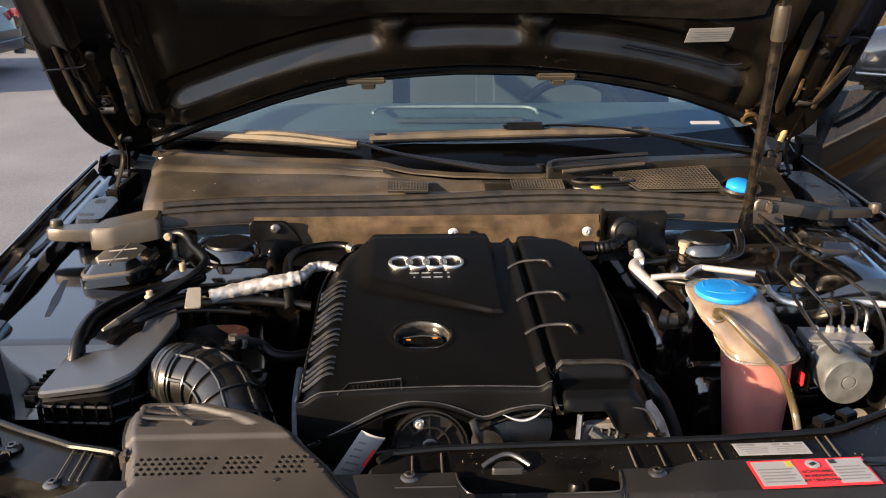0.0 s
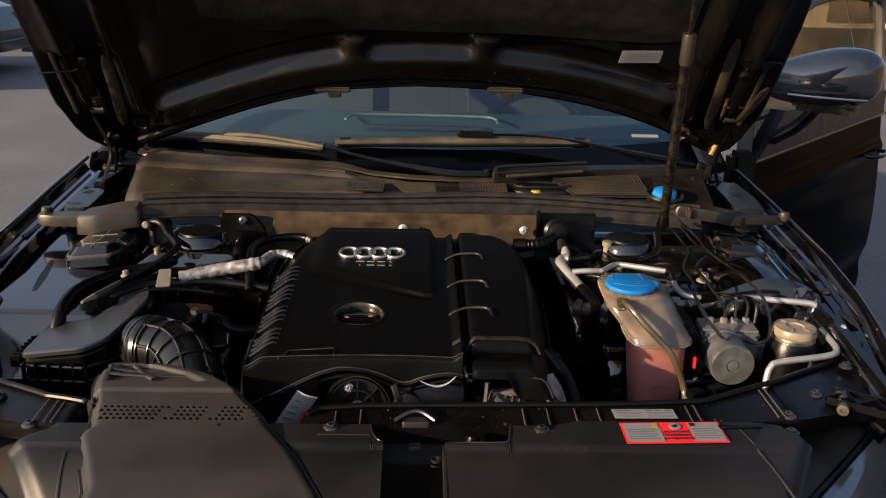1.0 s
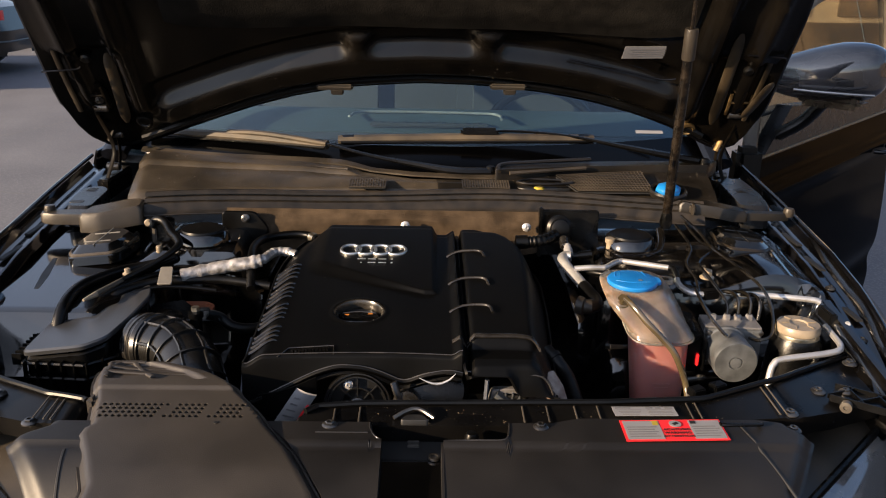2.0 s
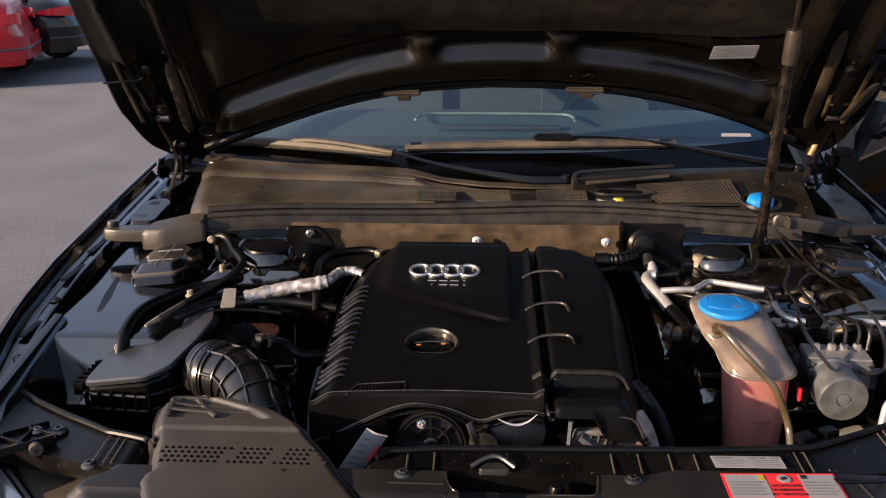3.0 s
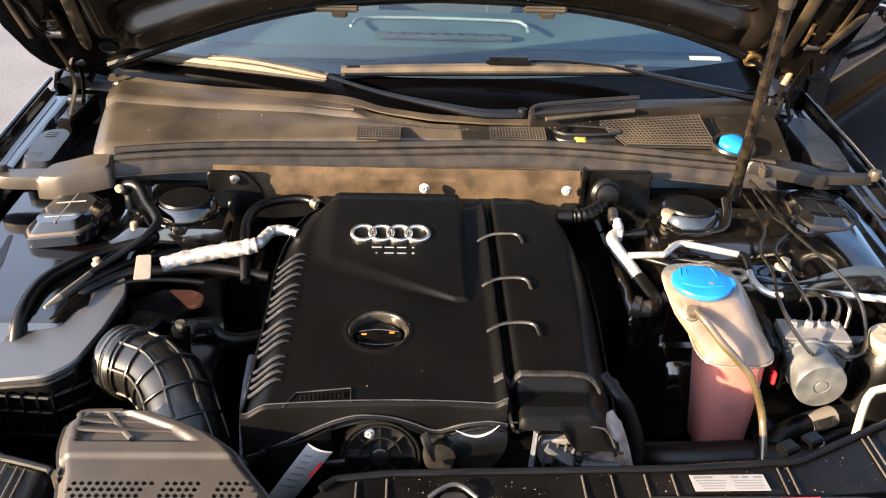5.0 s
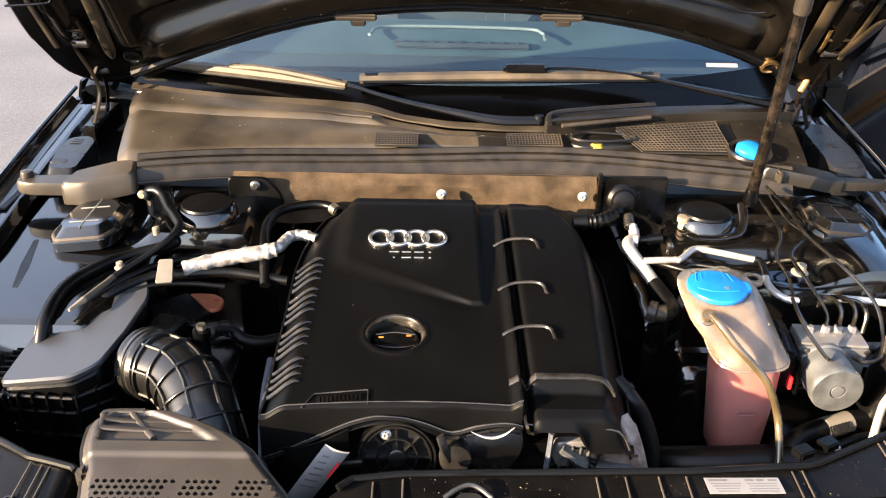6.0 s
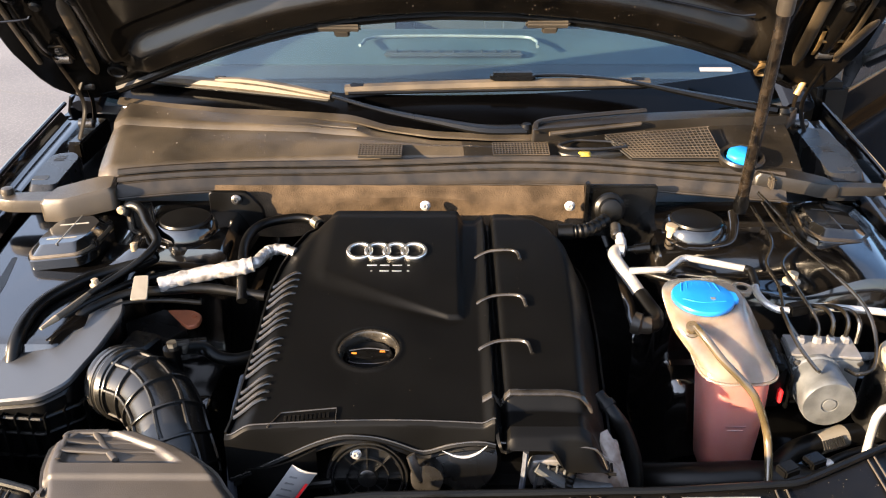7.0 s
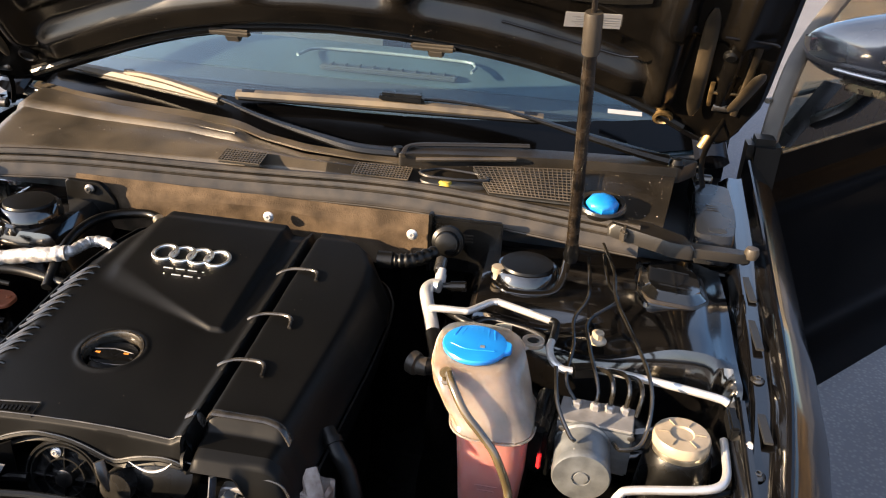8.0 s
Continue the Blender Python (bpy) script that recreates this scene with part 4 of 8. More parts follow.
def build_wiper(name_label, blade, arm, pivot, joint=0.06, sleeve=()):
    w = thing("wiper", pivot, name_label, "windscreen wiper", "wipers")
    a, b = Vector(blade[0]), Vector(blade[1])
    way = (b - a).normalized()
    side = Vector((0, -0.45, 0.9))
    part("blade", tube([a, a.lerp(b, 0.03), a.lerp(b, 0.5) + 0.004 * side, a.lerp(b, 0.97), b], lambda f: 0.006 + 0.009 * math.sin(math.pi * min(1, max(0, f))) ** 0.25, 8, 6, 0.8), M_WIPER, w)
    part("rubber_edge", tube([a + Vector((0, -0.012, -0.004)), b + Vector((0, -0.012, -0.004))], 0.004, 6, 1), M_RUBBER, w)
    part("end_cap", tube([a - 0.004 * way, a + 0.03 * way], lambda f: 0.0125 if f > 0.2 else 0.009, 8, 3), M_PLASTIC, w)
    part("end_cap", tube([b + 0.004 * way, b - 0.03 * way], lambda f: 0.0125 if f > 0.2 else 0.009, 8, 3), M_PLASTIC, w)
    part("arm", tube(arm, lambda f: 0.0060 + 0.010 * smoothstep(0.35, 0.9, f), 8, 6, 0.6), M_PLASTIC, w)
    # lit stretch of the dark arm laid over as a tan sleeve
    if sleeve:
        part("arm_sleeve", tube(sleeve, lambda f: 0.0105 - 0.003 * abs(2 * f - 1) ** 6, 8, 6, 0.7), M_WIPER, w, "flat front of the arm, sunlight in its tan colour")
    m = Vector(arm[0])
    part("joint", box((joint, 0.026, 0.020), Matrix.Translation(m) @ Matrix.Rotation(math.atan2(way.y, way.x), 4, "Z"), 0.006), M_PLASTIC if not sleeve else M_WIPER, w)
    part("nut_cap", lathe([(0.013, -0.006), (0.014, 0.004), (0.009, 0.012), (0, 0.014)], Matrix.Translation(pivot), 20), M_RUBBER, w)


build_wiper("dusty sunlit wiper lying along the scuttle", ((-0.716, 1.990, 1.050), (-0.250, 1.826, 1.055)), [(-0.490, 1.914, 1.062), (-0.38, 1.872, 1.068), (-0.25, 1.818, 1.060), (-0.14, 1.785, 1.040), (-0.02, 1.752, 1.026), (0.06, 1.735, 1.018), (0.139, 1.735, 1.018)], (0.139, 1.735, 1.018), 0.03, [(-0.498, 1.912, 1.064), (-0.44, 1.891, 1.069), (-0.36, 1.860, 1.068), (-0.245, 1.814, 1.060)])
build_wiper("dusty black wiper lying across the windscreen", ((-0.213, 1.846, 1.064), (0.390, 1.866, 1.072)), [(0.118, 1.856, 1.088), (0.22, 1.868, 1.088), (0.34, 1.858, 1.080), (0.46, 1.835, 1.062), (0.58, 1.812, 1.044), (0.64, 1.805, 1.036)], (0.655, 1.80, 1.030), 0.09)


# ---- dried drops and grit ----
def specks(name, count, place, size, material, label, parent, seed):
    """Small flattened beads strewn over a surface."""
    rnd = random.Random(seed)
    verts, faces = [], []
    for _ in range(count):
        p, n = place(rnd)
        r = size * (0.35 + 1.1 * rnd.random() ** 2.5)
        q = n.to_track_quat("Z", "Y")
        k0 = len(verts)
        for rr, zz in ((1.0, 0.0), (0.75, 0.38)):
            for k in range(6):
                a = math.pi * k / 3
                verts.append(p + q @ Vector((r * rr * math.cos(a), r * rr * math.sin(a) * (0.8 + 0.2 * rnd.random()), r * zz)))
        verts.append(p + q @ Vector((0, 0, r * 0.5)))
        for k in range(6):
            n2 = (k + 1) % 6
            faces.append((k0 + k, k0 + n2, k0 + 6 + n2, k0 + 6 + k))
            faces.append((k0 + 6 + k, k0 + 6 + n2, k0 + 12))
    me = bpy.data.meshes.new(name)
    me.from_pydata(verts, [], faces)
    me.materials.append(material)
    me.shade_smooth()
    ob = new(name, me)
    if parent:
        ob.parent = parent
        ob.matrix_parent_inverse = Matrix.Translation(-parent.location)
    return tagged(ob, label, kind="stuff")


M_DROP = mat("dried water drops", (0.10, 0.085, 0.065), 0.12, var=0.5, scale=90, bump=0.0, tint=(0.24, 0.20, 0.15), spec=0.8)
M_GRIT = mat("golden grit", (0.22, 0.17, 0.10), 0.5, var=0.5, scale=90, bump=0.0)


def on_scuttle(rnd):
    u, v = rnd.random(), 0.16 + 0.80 * rnd.random()
    return SCUTTLE_FACE(u, v) + Vector((0, 0, 0.0002)), Vector((0, -0.1, 1))


def on_hood_edge(rnd):
    x = -0.62 + 1.2 * rnd.random()
    v = hood_rear(x) + 0.045 + 0.06 * rnd.random() ** 2
    return hood_at(x, v, hood_crown(x) - 0.0125 - hood_relief(x, v)), -HN


specks("water_drops", 420, on_scuttle, 0.0013, M_DROP, "dried water drops", bpy.data.objects["windscreen_cowl"], 5)
specks("water_drops", 130, on_hood_edge, 0.0009, M_DROP, "dried water drops", bpy.data.objects["hood"], 6)


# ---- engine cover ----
# comb ridges and filler rim: sunlit brightness put into a paler colour
M_COMBLIT = mat("comb edge, sunlight in colour", (0.008, 0.0072, 0.0062), 0.26, var=0.5, scale=40, bump=0.05, tint=(0.034, 0.029, 0.022), spec=0.7)
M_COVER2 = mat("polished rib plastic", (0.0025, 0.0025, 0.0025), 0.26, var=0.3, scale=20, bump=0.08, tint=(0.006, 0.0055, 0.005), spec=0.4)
# paler than the cover: sun glints on ribs and edges put into colour
M_EDGELIT = mat("rib plastic, edge glint in colour", (0.012, 0.0112, 0.0105), 0.26, var=0.5, scale=30, bump=0.1, tint=(0.034, 0.031, 0.028), spec=0.5)
M_CARRIER = mat("black carrier plastic", (0.0025, 0.0025, 0.0028), 0.29, var=0.4, scale=11, bump=0.08, grain=500, tint=(0.006, 0.0055, 0.005), spec=0.14)
def cover_base(x, y):
    return 0.900 + 0.085 * (y - 1.0)


def cover_left(y):
    return lerp(((0.95, -0.282), (1.02, -0.275), (1.2, -0.276), (1.3, -0.278), (1.36, -0.273), (1.42, -0.262), (1.47, -0.245), (1.50, -0.228)), y)


def cover_right(y):
    return lerp(((0.95, 0.188), (1.05, 0.193), (1.24, 0.206), (1.36, 0.209), (1.41, 0.203), (1.45, 0.186), (1.48, 0.160), (1.50, 0.13)), y)


def cover_front(x):
    return 0.992 + 0.012 * math.sin((x + 0.28) * 8) if x < 0.05 else 1.000


OIL = (-0.1185, 1.141)
GROOVE = 0.0555


def cover_z(x, y):
    z = cover_base(x, y)
    xl, xr = cover_left(y), cover_right(y)
    drop = 0.014 * (1 - smoothstep(xl - 0.002, xl + 0.030, x)) ** 1.2
    z -= drop
    z -= 0.070 * smoothstep(xr - 0.045, xr + 0.005, x) ** 1.5
    z -= 0.006 * (1 - smoothstep(1.49, 1.465, y))if y > 1.465 else 0.0
    # raised panel round the badge, with a swept slope at its side and front
    a = smoothstep(-0.234, -0.196, x)
    b = smoothstep(1.261 - 0.35 * (x + 0.165), 1.305 - 0.60 * (x + 0.167), y) if x < -0.012 else smoothstep(1.205, 1.213, y)
    c = 1 - smoothstep(0.002, 0.016, x)
    z += (0.0065 + 0.043 * (y - 1.224)) * a * b * c
    # oil filler well
    r = math.hypot(x - OIL[0], (y - OIL[1]))
    z -= 0.026 * (1 - smoothstep(0.034, 0.040, r))
    z += 0.002 * math.exp(-((r - 0.044) / 0.004) ** 2)
    # long groove and the raised bank beside it
    g = GROOVE
    z += 0.009 * smoothstep(g - 0.024, g - 0.008, x)
    z -= 0.017 * math.exp(-((x - g) / 0.0055) ** 4)
    z += 0.003 * smoothstep(g + 0.004, g + 0.014, x)
    # step across the right bank
    if x > g:
        z -= 0.017 * (1 - smoothstep(1.026 - 0.09 * max(0, x - 0.12), 1.042, y))
    return z


def build_cover():
    c = thing("engine_cover", (-0.04, 1.2, 0.85), "black moulded engine cover with sunken badge panel and grooved bank", "engine cover")
    nx, ny = 190, 230

    def top(u, v):
        v2 = v
        y_rear = 1.498
        xm = -0.285 + 0.48 * u
        y0 = cover_front(xm)
        y = y0 + (y_rear - y0) * v2
        xl, xr = cover_left(y), cover_right(y)
        x = xl + (xr - xl) * u
        return Vector((x, y, cover_z(x, y)))

    part("shell", sheet(top, nx, ny, 0.004), M_COVER, c, smooth=60)

    def flank(side):
        def f(u, v):
            y = 0.995 + 0.50 * u
            x = cover_left(y) if side < 0 else cover_right(y)
            z = cover_z(x, y)
            return Vector((x + side * (0.004 - 0.02 * v), y, z + 0.003 - 0.09 * v))
        return f

    part("flank", sheet(flank(-1), 50, 8, -0.003), M_COVER, c)
    part("flank", sheet(flank(1), 50, 8, 0.003), M_COVER, c)

    # front lip that arches over the belt pulley
    arch = ((-0.283, 0.821), (-0.253, 0.833), (-0.215, 0.852), (-0.173, 0.873), (-0.140, 0.883), (-0.101, 0.880), (-0.071, 0.870), (-0.041, 0.855), (-0.011, 0.869), (0.025, 0.877), (0.053, 0.874), (0.056, 0.866))

    def low_edge(x):
        return sum(lerp(arch, x + 0.005 * k) * w for k, w in ((-3, 1), (-2, 2), (-1, 3), (0, 4), (1, 3), (2, 2), (3, 1))) / 16

    def lip(u, v):
        x = -0.283 + 0.333 * u
        y0, z0 = cover_front(x), cover_z(max(x, cover_left(1.0) + 0.001), cover_front(x)) + 0.002
        z1 = low_edge(x)
        if v < 0.4:
            t = v / 0.4
            return Vector((x, y0 - 0.006 * t, z0 - 0.005 * t))
        t = (v - 0.4) / 0.6
        return Vector((x, y0 - 0.006 - 0.004 * t, z0 - 0.005 + (min(z1, z0 - 0.007) - (z0 - 0.005)) * t))

    part("front_lip", sheet(lambda u, v: lip(u, 1 - v), 110, 16, 0.004), M_COVER, c)
    xs = np.linspace(-0.28, 0.048, 60)
    part("inner_band", tube([(x, cover_front(x) + 0.006, low_edge(x) - 0.014) for x in xs], 0.011, 8, 1, 0.5), M_COVER, c)
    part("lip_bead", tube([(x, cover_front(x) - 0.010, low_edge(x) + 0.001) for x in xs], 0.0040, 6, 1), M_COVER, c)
    # thin pale lines stand in for the lit edges of the lip
    part("edge_line", tube([(x, cover_front(x) - 0.0120, low_edge(x) + 0.0050) for x in xs], 0.0013, 6, 1), M_EDGELIT, c, "pale line for the highlight on the lip edge")
    part("edge_line", tube([(x, cover_front(x) - 0.002, cover_z(max(x, cover_left(1.0) + 0.001), cover_front(x)) + 0.0022) for x in xs], 0.0010, 6, 1), M_EDGELIT, c)

    def nose(u, v):
        x = 0.052 + 0.140 * u
        z0 = cover_z(min(x, 0.16), 1.001) - (0.05 * smoothstep(0.16, 0.192, x))
        if v < 0.25:
            t = v / 0.25
            return Vector((x, 1.001 - 0.014 * t, z0 - 0.006 * t))
        t = (v - 0.25) / 0.75
        return Vector((x + 0.004 * t, 0.987 - 0.012 * t, z0 - 0.006 + (0.884 - 0.034 * smoothstep(0.112, 0.134, x) - z0) * t))

    part("front_block", sheet(lambda u, v: nose(u, 1 - v), 30, 14, 0.004), M_COVER, c)

    # highlight on the nose edge laid on as a pale line
    part("nose_lip", tube([(0.054, 0.9885, 0.8795), (0.10, 0.986, 0.8765), (0.158, 0.985, 0.8755), (0.176, 0.984, 0.866), (0.186, 0.980, 0.846)], 0.0016, 6, 4), M_EDGELIT, c, "pale line for the highlight across the front block")
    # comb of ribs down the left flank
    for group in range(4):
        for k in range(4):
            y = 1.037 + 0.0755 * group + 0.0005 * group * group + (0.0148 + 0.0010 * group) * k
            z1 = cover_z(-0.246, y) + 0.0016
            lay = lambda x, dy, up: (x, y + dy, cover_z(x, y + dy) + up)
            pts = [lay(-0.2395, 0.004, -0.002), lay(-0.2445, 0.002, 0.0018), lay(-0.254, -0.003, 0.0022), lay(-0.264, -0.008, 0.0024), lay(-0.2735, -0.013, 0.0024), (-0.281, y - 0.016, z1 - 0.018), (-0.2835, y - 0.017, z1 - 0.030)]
            part("flank_rib", tube(pts, 0.0030, 8, 3, 0.8), M_COMBLIT, c)
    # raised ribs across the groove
    # sunlit grey of the hooked ribs is in their colour
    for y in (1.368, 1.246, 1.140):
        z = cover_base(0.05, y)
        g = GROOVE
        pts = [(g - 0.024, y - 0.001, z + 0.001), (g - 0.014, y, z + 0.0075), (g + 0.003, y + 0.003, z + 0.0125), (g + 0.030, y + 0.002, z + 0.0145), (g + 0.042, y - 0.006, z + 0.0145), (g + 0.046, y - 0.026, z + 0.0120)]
        part("cross_rib", tube(pts, 0.0029, 8, 5, 0.8), M_EDGELIT, c, "raised hooked rib across the groove")

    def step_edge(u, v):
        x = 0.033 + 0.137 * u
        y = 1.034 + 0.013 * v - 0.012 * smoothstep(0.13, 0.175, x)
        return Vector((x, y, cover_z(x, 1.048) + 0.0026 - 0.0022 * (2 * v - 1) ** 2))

    # bright chamfer of the step put into the pale colour
    part("step_edge", sheet(step_edge, 24, 6, 0.003), M_EDGELIT, c, "edge of the front step, highlight in its pale grey")

    # four interlocked rings and plain bars as the badge
    badge = part("badge", bmesh.new(), M_SILVER, c, "four linked silver rings")
    tilt = Matrix.Rotation(math.atan(0.128), 4, "X")
    for k in range(4):
        x = -0.108 + 0.0287 * (k - 1.5)
        m = Matrix.Translation((x, 1.367, cover_z(-0.12, 1.367) + 0.0035)) @ tilt
        bm = bmesh.new()
        seg, rs = 40, []
        for i in range(seg):
            a = 2 * math.pi * i / seg
            ring = []
            for rr, zz in ((0.0199, -0.0035), (0.0199, -0.001), (0.0190, 0.0002), (0.0154, 0.0002), (0.0145, -0.001), (0.0145, -0.0035)):
                ring.append(bm.verts.new(m @ Vector((rr * 1.06 * math.cos(a), rr * 1.15 * math.sin(a), zz))))
            rs.append(ring)
        for i in range(seg):
            p, q = rs[i], rs[(i + 1) % seg]
            for j in range(6):
                bm.faces.new((p[j], p[(j + 1) % 6], q[(j + 1) % 6], q[j]))
        bmesh.ops.recalc_face_normals(bm, faces=bm.faces)
        part("ring", bm, M_SILVER, badge)
    for k, w in enumerate((0.016, 0.015, 0.015, 0.004)):
        x = -0.1285 + 0.0195 * k - (0.002 if k == 3 else 0)
        m = Matrix.Translation((x, 1.3215, cover_z(-0.12, 1.3215) + 0.0012)) @ tilt
        bm = box((w, 0.0026, 0.0016), m @ Matrix.Translation((0, 0.0075, 0)), 0.0004)
        box((w if k != 0 else 0.003, 0.0026, 0.0016), m @ Matrix.Translation((0, -0.0075, 0)), 0.0004, bm)
        part("mark_bar", bm, M_SILVER, badge, "plain silver bars")
    # framed moulded text
    m = Matrix.Translation((-0.186, 1.008, cover_z(-0.186, 1.008) + 0.001)) @ tilt @ Matrix.Rotation(radians(4), 4, "Z")
    frame_pts = [(-0.045, -0.014), (-0.030, 0.009), (0.038, 0.013), (0.038, -0.012)]
    # frame drawn in the glint grey so its lit edges show
    part("text_frame", tube([m @ Vector((x, y, 0)) for x, y in frame_pts], 0.0011, 6, 1), M_EDGELIT, c)
    bars = bmesh.new()
    for k in range(11):
        box((0.0038, 0.009, 0.0014), m @ Matrix.Translation((-0.024 + 0.0052 * k, -0.002 + 0.0003 * k, 0.0006)), 0.0003, bars)
    part("moulded_text", bars, M_COVER2, c, "moulded text too fine to read")
    # oil filler
    o = thing("oil_filler_cap", (OIL[0], OIL[1], 0.88), "black oil filler cap with small orange marks", "oil cap")
    m = Matrix.Translation((OIL[0], OIL[1], cover_base(*OIL) - 0.025)) @ tilt @ Matrix.Scale(0.92, 4)
    part("cap", lathe([(0.0375, -0.004), (0.0375, 0.010), (0.035, 0.014), (0.022, 0.0165), (0.0, 0.0175)], m, 40), M_PLASTIC, o)
    part("grip", prism(rounded([(-0.033, -0.007), (-0.033, 0.005), (0, 0.010), (0.033, 0.005), (0.033, -0.007), (0, -0.010)], 0.006), 0.014, 0.022, 0.003, m @ Matrix.Rotation(radians(6), 4, "Z")), M_PLASTIC, o)
    part("moulded_arc", tube([m @ Vector((-0.030, -0.012, 0.0165)), m @ Vector((-0.012, -0.017, 0.0172)), m @ Vector((0.012, -0.017, 0.0172)), m @ Vector((0.030, -0.012, 0.0165))], 0.0010, 6, 5), M_EDGELIT, o)
    part("grip_edge", tube([m @ Vector((-0.030, 0.006, 0.0215)), m @ Vector((0.0, 0.0105, 0.0222)), m @ Vector((0.030, 0.006, 0.0215))], 0.0011, 6, 5), M_EDGELIT, o)
    for x in (-0.022, 0.020):
        part("mark", box((0.008, 0.0032, 0.0006), m @ Matrix.Translation((x, 0.0015 + 0.1 * x, 0.0223)), 0.0), M_ORANGE, o, "small orange printed mark")
    # the rim's golden light comes from the paler colour
    part("well_ring", lathe([(0.0395, -0.006), (0.0400, 0.024), (0.0425, 0.0285), (0.0455, 0.0290), (0.047, 0.025)], m, 56, None, False), M_COMBLIT, o, "rim of the filler well, sunlit tone in its colour")


build_cover()


# ---- front frame ----
def duct_left(y):
    return lerp(((0.60, -0.425), (0.735, -0.428), (0.79, -0.452), (0.825, -0.470), (0.838, -0.468), (0.845, -0.460), (0.90, -0.473), (0.94, -0.486), (0.98, -0.492), (1.0, -0.480), (1.010, -0.455)), y)


def duct_right(y):
    return lerp(((0.60, -0.085), (0.725, -0.139), (0.80, -0.180), (0.85, -0.218), (0.88, -0.236), (0.94, -0.285), (0.97, -0.325), (1.0, -0.385), (1.010, -0.42)), y)


def duct_z(y):
    return lerp(((0.60, 0.804), (0.70, 0.843), (0.76, 0.857), (0.82, 0.866), (0.87, 0.8735), (0.92, 0.880), (0.926, 0.8845), (0.96, 0.888), (1.0, 0.885), (1.010, 0.878)), y)


def carrier_y(x):
    return lerp(((-0.78, 1.10), (-0.71, 1.046), (-0.63, 0.989), (-0.55, 0.937), (-0.49, 0.917), (-0.44, 0.86), (-0.24, 0.84), (-0.19, 0.872), (-0.16, 0.903), (-0.10, 0.912), (0.0, 0.915), (0.25, 0.922), (0.40, 0.935), (0.54, 1.005), (0.64, 1.080), (0.74, 1.15)), x)


def carrier_front(x):
    return carrier_y(x) - lerp(((-0.78, 0.13), (-0.6, 0.075), (-0.45, 0.048), (0.0, 0.048), (0.4, 0.05), (0.52, 0.095), (0.6, 0.12), (0.74, 0.14)), x)


def build_front():
    f = thing("lock_carrier", (0, 0.9, 0.8), "gloss black plastic lock carrier across the front of the bay", "lock carrier")

    def top(u, v):
        x = -0.76 + 1.49 * u
        y0, y1 = carrier_front(x), carrier_y(x)
        z = 0.862 - 0.006 * (1 - v) - 0.020 * smoothstep(0.5, 0.75, abs(x))
        z -= 0.006 * math.exp(-((abs(x - 0.02) - 0.50) / 0.006) ** 2)
        z -= 0.05 * smoothstep(-0.495, -0.47, x) * (1 - smoothstep(-0.22, -0.18, x))
        return Vector((x, y0 + (y1 - y0) * v, z))

    part("top_rail", sheet(top, 160, 10, 0.03), M_CARRIER, f)
    for x0, x1 in ((-0.76, -0.485), (-0.175, 0.73)):
        line = [(x, carrier_y(x), 0.866 - 0.020 * smoothstep(0.5, 0.75, abs(x))) for x in np.linspace(x0, x1, 60)]
        part("rear_seal", tube(line, 0.0045, 8, 1), M_RUBBER, f, "rubber lip along the rear edge")
    # ribs paler than the carrier: their edge light is in the colour
    for x in (-0.135, -0.10, 0.130, 0.165, 0.205, 0.238, 0.370, 0.383, 0.50, 0.51, -0.52, -0.53, -0.545):
        y0, y1 = carrier_front(x) + 0.004, carrier_y(x) - 0.006
        part("rib", tube([(x, y0, 0.8595), (x, y1, 0.8625)], 0.0013, 6, 1), M_DUSTY, f)
    for x, y in ((0.395, 0.958), (0.432, 0.973)):
        part("clip_block", box((0.024, 0.018, 0.012), Matrix.Translation((x, y, 0.866)) @ Matrix.Rotation(radians(25), 4, "Z"), 0.002), M_PLASTIC, f)
    for x, y in ((-0.63, 0.953), (0.592, 0.985), (0.690, 1.085), (0.52, 0.915)):
        bolt("bolt", (x, y, 0.852 if abs(x) > 0.55 else 0.853), 0.012, M_STEEL, f)
    # latticed headlamp brackets at both corners
    for s, bx, by in ((-1, -0.668, 0.918), (1, 0.642, 0.948)):
        b = thing("headlamp_bracket", (bx, by, 0.83), "ribbed black headlamp bracket with roller", "bracket", "headlamp brackets")
        rot = Matrix.Translation((bx, by, 0.856)) @ Matrix.Rotation(radians(-35 * s), 4, "Z") @ Matrix.Scale(0.85, 4)
        part("plate", box((0.10, 0.055, 0.006), rot, 0.002), M_PLASTIC, b)
        bm = bmesh.new()
        for k in range(4):
            box((0.003, 0.060, 0.009), rot @ Matrix.Translation((-0.036 + 0.024 * k, 0, 0.006)) @ Matrix.Rotation(radians(35 if k % 2 else -35), 4, "Z"), 0.0007, bm)
        box((0.10, 0.003, 0.010), rot @ Matrix.Translation((0, 0.026, 0.006)), 0.0007, bm)
        box((0.10, 0.003, 0.010), rot @ Matrix.Translation((0, -0.026, 0.006)), 0.0007, bm)
        part("lattice", bm, M_PLASTIC, b)
        part("roller", lathe([(0.010, -0.006), (0.010, 0.006), (0.004, 0.007), (0.004, 0.004), (0, 0.004)], rot @ Matrix.Translation((-0.02 * s, -0.036, 0)) @ Matrix.Rotation(radians(90), 4, "X"), 20), M_DUSTY, b)
        bolt("bolt", rot @ Vector((-0.03 * s, 0.012, 0.004)), 0.010, M_STEEL, b)

    # slam panel cover, left and right of the latch
    def slam_z(x, y):
        z = 0.8625 - 0.003 * (1 - (y - 0.6) / 0.28) - 0.36 * max(0, 0.800 - y) ** 1.35
        return z - 0.005 * smoothstep(0.816, 0.808, y)

